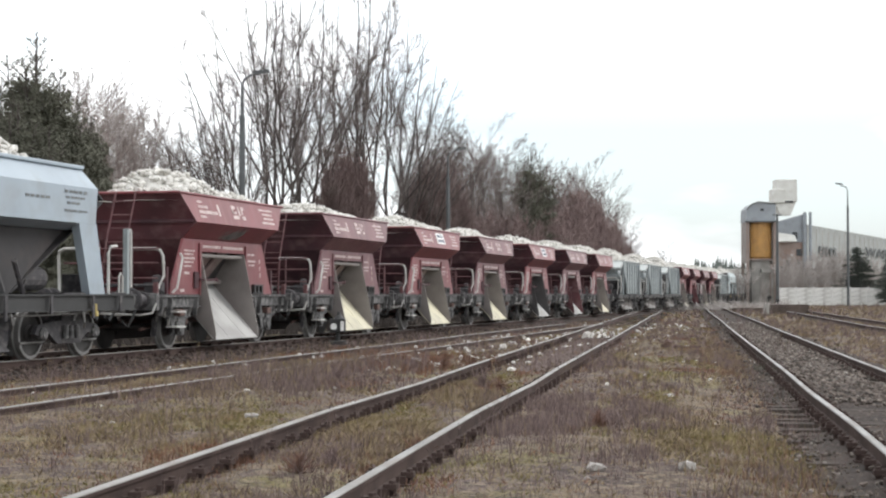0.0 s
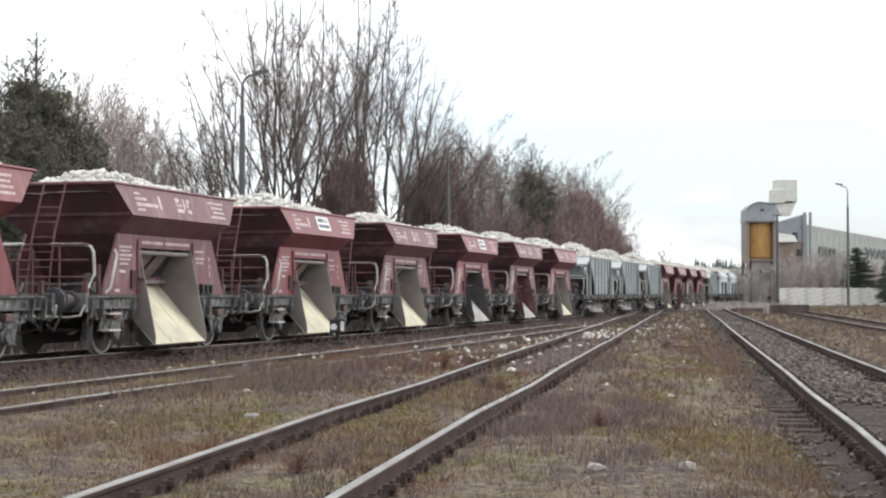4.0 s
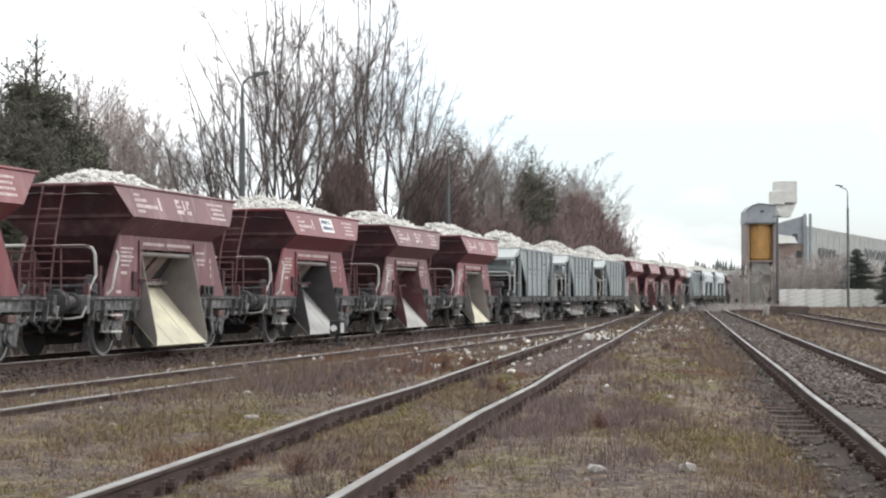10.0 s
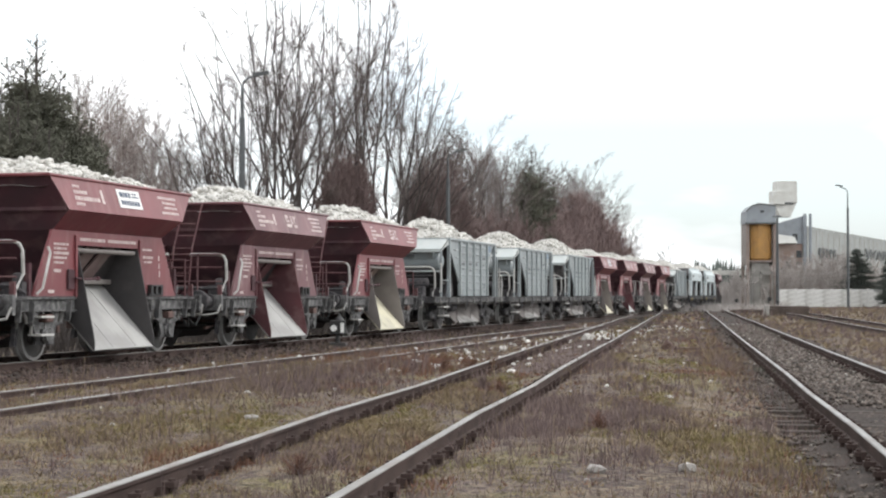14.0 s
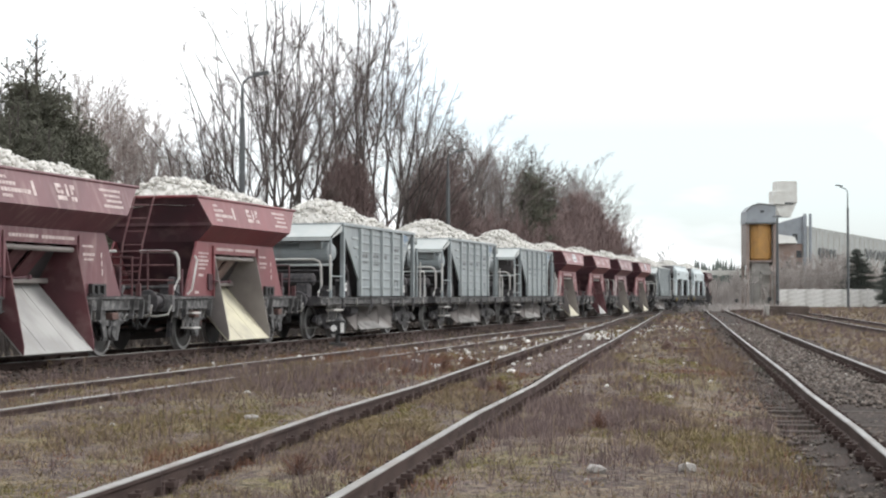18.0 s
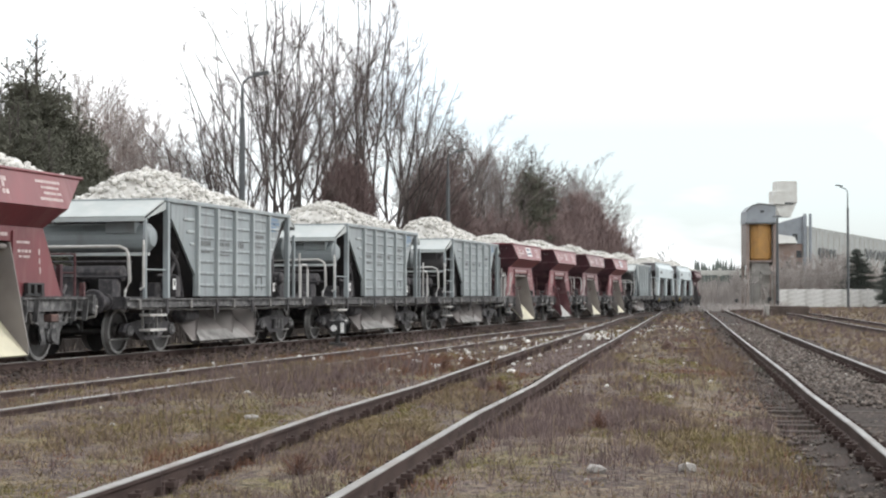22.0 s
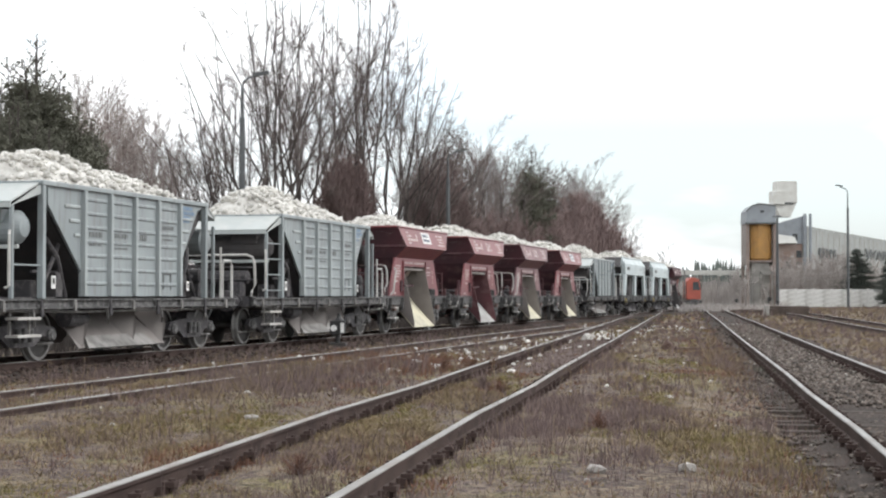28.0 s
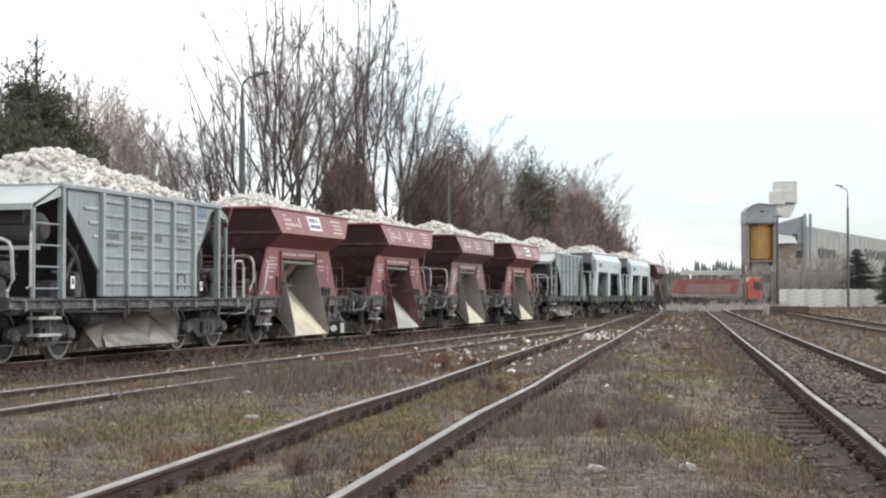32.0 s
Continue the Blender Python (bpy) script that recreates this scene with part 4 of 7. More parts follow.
def grey_hood(sh, sd):
    y0, y1, z1 = (-3.72, -4.72, 2.74) if sd < 0 else (3.6, 4.1, 2.9)
    pts = [(-1.38, y0, 3.13), (1.38, y0, 3.13), (1.38, y1, z1), (-1.38, y1, z1)]
    sh.slab(pts if sd < 0 else pts[::-1], 0.03)
    sh.box(-1.38, 1.38, y1 - 0.02, y1 + 0.02, z1 - 0.08, z1)
    for k in (-1, 1):
        sh.slab([(1.38 * k, y0, 3.11), (1.38 * k, y0, 2.95), (1.38 * k, y1 - 0.02 * sd, z1 - 0.04)], 0.02)


def grey_tank(sh, sd):
    y = 4.02 * sd
    sh.disc_stack((0, y, 2.36), (1, 0, 0), [(-1.28, 0.05), (-1.26, 0.18), (-1.15, 0.29), (1.15, 0.29), (1.26, 0.18), (1.28, 0.05)], 20)


def deck_parts(th, half, w, z0, z1, key, label):
    beams = [lambda sh, x=x: i_beam(sh, x, -half, half, z0, z1, 0.05, 0.1) for x in (-w, w)]
    each("solebar", beams, BLACK if key == "blue_deck" else FRAME_GREY, th, label, key + "_sole")
    each("headstock", boxes([(-w, w, -half, -half + 0.14, z0 - 0.04, z1 + 0.02), (-w, w, half - 0.14, half, z0 - 0.04, z1 + 0.02)]), DARK, th, "", key + "_head", 0.012)
    each("platform", boxes([(-w, w, -half, -half * 0.56, z1 + 0.004, z1 + 0.03), (-w, w, half * 0.56, half, z1 + 0.004, z1 + 0.03)]), DARK, th, "", key + "_floor")
    part("centre_beam", lambda sh: sh.box(-0.2, 0.2, -half, half, z0 + 0.02, z1 - 0.05), DARK, th, key=key + "_centre")
    part("brake_pipe", lambda sh: sh.tube([(w - 0.02, -half + 0.3, z0 - 0.02), (w - 0.02, -half * 0.4, z0 - 0.06), (w - 0.02, half * 0.4, z0 - 0.06), (w - 0.02, half - 0.3, z0 - 0.02)], 0.022, 6), DUST, th, "thin dusty pipe under the solebar", key=key + "_pipe")
    part("brake_cylinder", lambda sh: sh.disc_stack((w - 0.35, -half * 0.3, z0 - 0.18), (0, 1, 0), [(-0.45, 0.06), (-0.4, 0.17), (0.3, 0.17), (0.32, 0.05), (0.6, 0.04)], 14), DARK, th, key=key + "_cylinder")
    each("hose_hook", [lambda sh, y=y: sh.tube([(w + 0.05, y, z0 + 0.02), (w + 0.09, y, z0 - 0.2), (w + 0.02, y + 0.12, z0 - 0.3)], 0.022, 5) for y in (-half * 0.72, -half * 0.2, half * 0.25, half * 0.66)], DUST, th, "", key + "_hook")
    rng = random.Random(key)
    for i in range(9):
        y = -half * 0.9 + i * half * 0.225 + rng.uniform(-0.2, 0.2)
        part("bracket", lambda sh: sh.box(w + 0.1, w + 0.14, y - 0.045, y + 0.045, z0 - 0.04 - 0.1 * (i % 2), z1 - 0.03), (DARK if key == "blue_deck" or i % 2 else DUST), th, key="%s_bracket%d" % (key, i), bevel=0.01)


def grey_outlet(sh, sd):
    pts = [(1.2 * sd, -1.9, 0.2), (1.2 * sd, 1.9, 0.2), (0.4 * sd, 1.5, 0.95), (0.4 * sd, -1.5, 0.95)]
    sh.slab(pts if sd > 0 else pts[::-1], 0.03)
    for y in (-1.75, 0.35, 1.75):
        tri = [(1.2 * sd, y, 0.2), (1.15 * sd, y + 0.3, 0.6), (1.0 * sd, y + 0.5, 0.88), (0.4 * sd, y, 0.95)]
        sh.slab(tri if sd > 0 else tri[::-1], 0.03)


def grey_wagon(s, label, tank_paint, rungs):
    th = thing("hopper_wagon", along(s, TRAIN_D, RAIL_TOP), label, "freight wagon", "wagons of the limestone train")
    deck_parts(th, 5.4, 1.3, 0.94, 1.12, "grey_deck", "dark dusty solebar")
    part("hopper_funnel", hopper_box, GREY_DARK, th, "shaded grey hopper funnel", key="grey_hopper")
    each("rim", boxes([(x - 0.07, x + 0.07, -3.74, 3.62, 3.1, 3.19) for x in (-1.38, 1.38)] + [(-1.4, 1.4, y - 0.05, y + 0.05, 3.115, 3.18) for y in (-3.72, 3.6)]), GREY, th, "", "grey_rim", 0.012)
    for sd in (-1, 1):
        wall = part("side_wall", lambda sh: grey_side(sh, sd), GREY, th, "grey ribbed side wall", key="grey_side%d" % sd)
        for y in (-2.14, -1.07, 0.0, 1.07, 2.14):
            # ribs a lighter grey than the wall, as if lit from the near end
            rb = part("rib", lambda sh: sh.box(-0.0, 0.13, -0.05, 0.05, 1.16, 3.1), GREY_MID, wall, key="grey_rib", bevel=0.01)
            rb.matrix_basis = pose(1.34 if sd > 0 else -1.47, y, 0)
        if sd > 0:
            for yc in (-1.605, -0.535, 0.535, 1.605):
                for i in range(7):
                    pr = part("pressing", lambda sh: press_shape(sh, 0.44), GREY, wall, key="grey_press")
                    pr.matrix_basis = pose(1.34, yc, 1.33 + i * 0.258)
            for sg in (-1, 1):
                for i in range(3):
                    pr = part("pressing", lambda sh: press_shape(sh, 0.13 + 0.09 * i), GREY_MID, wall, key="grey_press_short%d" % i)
                    pr.matrix_basis = pose(1.34, sg * (2.38 + 0.09 * i), 2.2 + i * 0.258)
        part("end_hood", lambda sh: grey_hood(sh, sd), GREY_PALE, th, "pale sloping end hood", key="grey_hood%d" % sd)
        part("air_tank", lambda sh: grey_tank(sh, sd), tank_paint, th, "grey cylindrical air tank" if tank_paint is GREY else "air tank darkened for the shade under its hood", key="grey_tank%d" % sd, smooth=False)
        part("tank_box", lambda sh: sh.box(0.35, 1.0, min(4.1 * sd, 4.36 * sd), max(4.1 * sd, 4.36 * sd), 2.44, 2.66), tank_paint, th, key="grey_tankbox%d" % sd, bevel=0.01)
        # the far rail's lit top is dimmed by the dark grey
        part("tank_rail", lambda sh: sh.box(-1.3, 1.3, min(4.28 * sd, 4.34 * sd), max(4.28 * sd, 4.34 * sd), 1.98, 2.05), GREY_PALE if sd < 0 else GREY_DARK, th, key="grey_tankrail%d" % sd)
        part("discharge_outlet", lambda sh: grey_outlet(sh, sd), WALL_GREY, th, "dusty discharge outlet", key="grey_outlet%d" % sd)
        part("outlet_flap", lambda sh: sh.slab([(1.3 * sd, -1.7, 0.2), (1.3 * sd, 1.3, 0.2), (1.06 * sd, 1.1, 0.42), (1.06 * sd, -1.4, 0.42)][:: (1 if sd > 0 else -1)], 0.03), DUST, th, "dust-grey flap", key="grey_flap%d" % sd)
        for x in (-1.38, 1.38):
            part("corner_post", lambda sh: sh.box(x - 0.06, x + 0.06, (3.52 if sd > 0 else -3.65) - 0.055, (3.52 if sd > 0 else -3.65) + 0.055, 1.12, 3.12), GREY, th, key="grey_post%d%d" % (x * 10, sd), bevel=0.01)
            reach = 4.68 if sd < 0 else 4.0
            part("hood_post", lambda sh: sh.box(x - 0.035, x + 0.035, reach * sd - 0.035, reach * sd + 0.035, 1.12, 2.7), GREY, th, key="grey_outer%d%d" % (x * 10, sd), bevel=0.01)
            if sd < 0:
                each("rung", [lambda sh, z=z: sh.tube([(x, -3.65, z), (x, -reach, z)], 0.018, 5) for z in rungs], GREY, th, "", "grey_rung%d_%d" % (x * 10, len(rungs)))
        bogie(th, 3.68 * sd)
        gear = [lambda sh: sh.tube([(1.2, sd * 2.45, 1.15), (1.25, sd * 2.85, 1.85), (1.15, sd * 3.1, 2.2)], 0.05, 6), lambda sh: sh.tube([(1.2, sd * 3.45, 1.15), (1.2, sd * 2.7, 2.1)], 0.04, 6), lambda sh: sh.tube([(1.1, sd * 2.6, 1.6), (1.1, sd * 3.5, 1.6)], 0.03, 6)]
        each("lever", gear, DARK, th, "", "grey_lever%d" % sd)
        each("valve_box", boxes([(0.9, 1.25, sd * 2.75 - 0.13, sd * 2.75 + 0.13, 1.14, 1.6), (0.6, 0.95, sd * 3.1 - 0.16, sd * 3.1 + 0.16, 1.14, 1.45), (0.5, 0.8, sd * 4.75 - 0.2, sd * 4.75 + 0.2, 1.14, 1.5), (-0.6, -0.1, sd * 4.6 - 0.25, sd * 4.6 + 0.25, 1.14, 1.62)]), DARK, th, "", "grey_valve%d" % sd, 0.015)
        part("reservoir", lambda sh: sh.disc_stack((0, sd * 4.55, 1.62), (1, 0, 0), [(-0.9, 0.08), (-0.85, 0.16), (0.85, 0.16), (0.9, 0.08)], 14), DARK, th, key="grey_reservoir%d" % sd)
        each("pipe", [lambda sh, z=z: sh.tube([(-1.2, sd * 4.9, z), (1.2, sd * 4.9, z)], 0.02, 5) for z in (1.55, 1.85)], DARK, th, "", "grey_pipe%d" % sd)
    end_gear(th, 5.4, "grey")
    part("platform_rail", lambda sh: sh.tube([(-1.1, -5.3, 2.14), (1.12, -5.3, 2.14), (1.26, -5.28, 2.08), (1.3, -5.26, 1.95), (1.3, -5.2, 1.45), (1.24, -5.28, 1.25), (1.24, -5.28, 1.13)], 0.034, 7), PALE_RAIL, th, "bent pale handrail", key="grey_rail_a")
    part("grab_rail", lambda sh: sh.tube([(1.34, -4.8, 1.3), (1.42, -4.82, 1.34), (1.42, -4.82, 2.2), (1.38, -4.74, 2.26), (1.36, -4.7, 2.26)], 0.028, 6), PALE_RAIL, th, key="grey_rail_b")
    part("platform_rail", lambda sh: sh.tube([(1.3, 4.75, 1.13), (1.3, 4.75, 1.85), (1.3, 4.85, 1.97), (1.3, 5.2, 1.97), (1.3, 5.3, 1.85), (1.3, 5.3, 1.13)], 0.03, 6), PALE_RAIL, th, key="grey_rail_c")
    part("grab_rail", lambda sh: sh.tube([(1.4, 4.4, 1.13), (1.4, 4.4, 2.25)], 0.026, 6), PALE_RAIL, th, key="grey_rail_d")
    each("step", boxes([(1.2, 1.44, -4.55, -3.75, z, z + 0.045) for z in (0.46, 0.76)]), PALE_RAIL, th, "pale steel step", "grey_step")
    each("step_hanger", boxes([(1.22, 1.26, y, y + 0.04, 0.46, 0.92) for y in (-4.5, -3.84)]), DUST, th, "", "grey_stephang")

    def signs(sh):
        bars(sh, 1.398, [(-1.9, -1.35, 2.26, 2.36, 4), (-1.9, -1.4, 2.1, 2.18, 3), (-0.85, -0.25, 2.28, 2.36, 4), (-0.85, -0.3, 2.16, 2.21, 4), (-0.85, -0.25, 2.06, 2.1, 5), (0.25, 0.6, 2.26, 2.38, 3), (1.3, 1.9, 2.52, 2.6, 5), (1.35, 1.85, 2.3, 2.34, 4)])
    part("stencil_marking", signs, MARK_GREY, th, "dark stencilled lettering", key="grey_signs", kind="stuff")
    part("frame_mark", lambda sh: (sh.box(1.396, 1.402, 1.35, 1.40, 1.3, 1.6), sh.box(1.396, 1.402, 1.70, 1.75, 1.3, 1.6), sh.box(1.396, 1.402, 1.35, 1.75, 1.6, 1.64)), MARK_DARK, th, "dark painted bracket", key="grey_bracket_mark")
    part("blue_marking", lambda sh: bars(sh, 1.396, [(2.26, 3.0, 2.98, 3.05, 1), (2.26, 2.92, 2.88, 2.95, 6), (2.26, 2.84, 2.8, 2.85, 1), (2.26, 2.7, 2.72, 2.76, 3)]), MARK_BLUE_DULL, th, "faded blue lettering strokes", key="grey_blue", kind="stuff")
    part("label_plate", lambda sh: sh.box(1.27, 1.28, -3.1, -2.95, 1.3, 1.53), BRIGHT_PLATE, th, key="grey_plate")
    part("label_plate", lambda sh: sh.box(1.3, 1.31, 2.75, 2.88, 1.28, 1.48), BRIGHT_PLATE, th, key="grey_plate_b")
    each("plate_stroke", [lambda sh: sh.box(1.281, 1.285, -3.06, -2.99, 1.38, 1.49), lambda sh: sh.box(1.311, 1.315, 2.79, 2.84, 1.34, 1.44)], BLACK, th, "", "grey_plate_mark")
    return th


def press_shape(sh, half):
    """A shallow pressed bead across a panel."""
    a, b = half, half - 0.03
    pts = [(0, -a, 0.0), (0, a, 0.0), (0.075, b, 0.05), (0.075, -b, 0.05), (0, -a, 0.15), (0, a, 0.15), (0.075, b, 0.085), (0.075, -b, 0.085)]
    sh.add(pts, [(0, 1, 2, 3), (3, 2, 6, 7), (7, 6, 5, 4), (0, 3, 7, 4), (1, 5, 6, 2)])


# blue-grey four-axle hopper with slanted legs
def blue_shell(sh):
    rings = [(4.55, 1.12, 3.5), (4.7, 1.4, 3.13), (4.62, 1.4, 2.47), (4.2, 1.05, 2.35)]
    pts = []
    for l, w, z in rings:
        pts += [(w, -l, z), (w, l, z), (-w, l, z), (-w, -l, z)]
    f = []
    for k in range(3):
        for i in range(4):
            f.append((4 * k + i, 4 * k + 4 + i, 4 * k + 4 + (i + 1) % 4, 4 * k + (i + 1) % 4))
    f.append((0, 1, 2, 3))
    sh.add(pts, f)


def blue_funnel(sh):
    rings = [(4.3, 1.0, 2.46), (2.2, 0.95, 1.15), (1.7, 0.6, 0.9)]
    pts = []
    for l, w, z in rings:
        pts += [(w, -l, z), (w, l, z), (-w, l, z), (-w, -l, z)]
    f = []
    for k in range(2):
        for i in range(4):
            f.append((4 * k + i, 4 * k + 4 + i, 4 * k + 4 + (i + 1) % 4, 4 * k + (i + 1) % 4))
    f.append((11, 10, 9, 8))
    sh.add(pts, f)


def blue_leg(sh, sd, y0, lean):
    x = 1.395 * sd
    q = [(y0 - 0.33, 2.48), (y0 - 0.33 + lean, 1.15), (y0 + 0.28 + lean, 1.15), (y0 + 0.36, 2.48)]
    sh.slab([(x, y, z) for y, z in (q if sd > 0 else reversed(q))], 0.16)


def blue_wagon(s, label, paint):
    th = thing("hopper_wagon", along(s, TRAIN_D, RAIL_TOP), label, "freight wagon", "wagons of the limestone train")
    deck_parts(th, 6.35, 1.32, 0.86, 1.17, "blue_deck", "nearly black solebar")
    part("body_shell", blue_shell, paint, th, "smooth blue-grey upper body", key="blue_shell")
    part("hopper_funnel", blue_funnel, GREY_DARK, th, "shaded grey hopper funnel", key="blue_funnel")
    each("rim", boxes([(x - 0.06, x + 0.06, -4.58, 4.58, 3.49, 3.56) for x in (-1.12, 1.12)]), paint, th, "", "blue_rim", 0.012)
    for sd in (-1, 1):
        for y0, lean in ((-4.3, -0.45), (0.0, 0.0), (4.3, 0.45)):
            part("side_leg", lambda sh: blue_leg(sh, sd, y0, lean), paint, th, "slanted blue-grey leg" if y0 else "", key="blue_leg%d%d" % (sd, y0 * 10))
        for y0 in (-2.2, 2.2):
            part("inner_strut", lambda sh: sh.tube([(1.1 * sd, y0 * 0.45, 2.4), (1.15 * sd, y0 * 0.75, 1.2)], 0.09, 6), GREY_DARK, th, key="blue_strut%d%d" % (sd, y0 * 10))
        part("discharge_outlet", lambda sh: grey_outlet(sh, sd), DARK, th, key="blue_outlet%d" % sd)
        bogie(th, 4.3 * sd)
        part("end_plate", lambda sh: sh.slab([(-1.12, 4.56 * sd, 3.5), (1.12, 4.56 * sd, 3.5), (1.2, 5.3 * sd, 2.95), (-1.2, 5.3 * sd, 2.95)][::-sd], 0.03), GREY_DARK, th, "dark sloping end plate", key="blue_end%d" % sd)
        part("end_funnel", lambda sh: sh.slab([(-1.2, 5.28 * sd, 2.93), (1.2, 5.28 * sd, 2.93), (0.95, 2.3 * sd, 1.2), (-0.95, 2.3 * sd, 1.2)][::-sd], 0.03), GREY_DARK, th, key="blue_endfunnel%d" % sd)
        for x in (-1.3, 1.3):
            part("platform_rail", lambda sh: sh.tube([(x, 5.35 * sd, 1.17), (x, 5.35 * sd, 1.95), (x, 5.45 * sd, 2.08), (x, 5.7 * sd, 2.1)], 0.03, 6), PALE_RAIL, th, "bent pale handrail", key="blue_rail%d%d" % (sd, x * 10))
            part("end_upright", lambda sh: sh.box(x - 0.05, x + 0.05, 6.12 * sd - 0.05, 6.12 * sd + 0.05, 1.17, 2.45), GREY, th, key="blue_up%d%d" % (sd, x * 10), bevel=0.01)
            part("upright_brace", lambda sh: sh.tube([(x, 6.12 * sd, 2.43), (x, 6.3 * sd, 2.43), (x, 6.33 * sd, 2.36), (x, 6.33 * sd, 1.3)], 0.026, 6), PALE_RAIL, th, key="blue_brace%d%d" % (sd, x * 10))
        part("air_reservoir", lambda sh: sh.disc_stack((0.7, sd * 3.3, 1.45), (0, 1, 0), [(-0.45, 0.1), (-0.4, 0.22), (0.4, 0.22), (0.45, 0.1)], 14), DARK, th, key="blue_res%d" % sd)
        part("lever", lambda sh: sh.tube([(1.15, sd * 2.4, 1.18), (1.2, sd * 2.0, 1.75)], 0.05, 6), DARK, th, key="blue_lever%d" % sd)
        part("valve_box", lambda sh: sh.box(0.6, 1.2, sd * 5.0 - 0.2, sd * 5.0 + 0.2, 1.2, 1.55), DARK, th, key="blue_valve%d" % sd, bevel=0.02)
        part("grab_loop", lambda sh: sh.tube([(1.28, sd * 5.85, 1.18), (1.28, sd * 5.85, 1.5), (1.28, sd * 5.92, 1.58), (1.28, sd * 6.0, 1.5), (1.28, sd * 6.0, 1.18)], 0.022, 6), PALE_RAIL, th, key="blue_loop%d" % sd)
        part("tap", lambda sh: (sh.disc_stack((1.4, sd * 4.6, 0.82), (0, 0, 1), [(0, 0.05), (0.16, 0.05), (0.18, 0.02)], 10), sh.tube([(1.33, sd * 4.6, 0.8), (1.46, sd * 4.6, 0.8)], 0.05, 8)), TAP_YELLOW, th, "small yellow tap", key="blue_tap%d" % sd)
    end_gear(th, 6.35, "blue")
    part("stencil_marking", lambda sh: bars(sh, 1.404, [(2.0, 2.9, 2.85, 2.9, 5), (3.4, 4.3, 3.0, 3.05, 5), (3.45, 4.2, 2.9, 2.94, 4), (3.5, 4.0, 2.8, 2.84, 3), (3.4, 4.3, 2.66, 2.7, 5), (-3.9, -2.6, 2.75, 2.95, 6)]), MARK_GREY, th, "dark stencilled lettering", key="blue_signs", kind="stuff")
    return th


# heaps of broken limestone
def heap_shape(sh, loose, half_l, half_w, z0, peaks, seed, size):
    rng = random.Random(seed)

    def height(x, y):
        e = min(1.0, max(0.0, (1 - (abs(x) / half_w) ** 2.2))) * min(1.0, max(0.0, (half_l - abs(y)) / 0.9))
        top = max(h * max(0.0, 1 - ((y - c) / w) ** 2) for c, w, h in peaks)
        return z0 - 0.10 + e * top + 0.07 * noise.noise((x * 1.6, y * 1.6, seed))
    nx, ny = 14, int(half_l * 2 / 0.2)
    k = len(sh.v)
    for i in range(ny + 1):
        for j in range(nx + 1):
            y, x = -half_l + 2 * half_l * i / ny, -half_w + 2 * half_w * j / nx
            sh.v.append((x, y, height(x, y) - 0.05))
    for i in range(ny):
        for j in range(nx):
            a = k + i * (nx + 1) + j
            sh.f.append((a, a + 1, a + nx + 2, a + nx + 1))
    count = int(half_l * half_w * 4 / (size * size) * 1.15)
    for _ in range(count):
        x, y = rng.uniform(-half_w, half_w) * 0.93, rng.uniform(-half_l, half_l) * 0.955
        loose.blob((x, y, max(z0 - 0.02, height(x, y)) + size * rng.uniform(-0.15, 0.55)), size * rng.uniform(0.28, 0.7), rng)


def load_on(wagon, half_l, half_w, z0, peaks, seed, size=0.135):
    body, loose = Shape(), Shape()
    heap_shape(body, loose, half_l, half_w, z0, peaks, seed, size)
    ob = thing("limestone_load", wagon.matrix_basis.copy(), "heaped load of broken white limestone in a hopper wagon", "stone load", "loads of the train")
    part("core", body, LIME, ob)
    part("rubble", loose, LIME, ob, "angular lumps of white limestone", kind="stuff")
    return ob


TRAIN = []


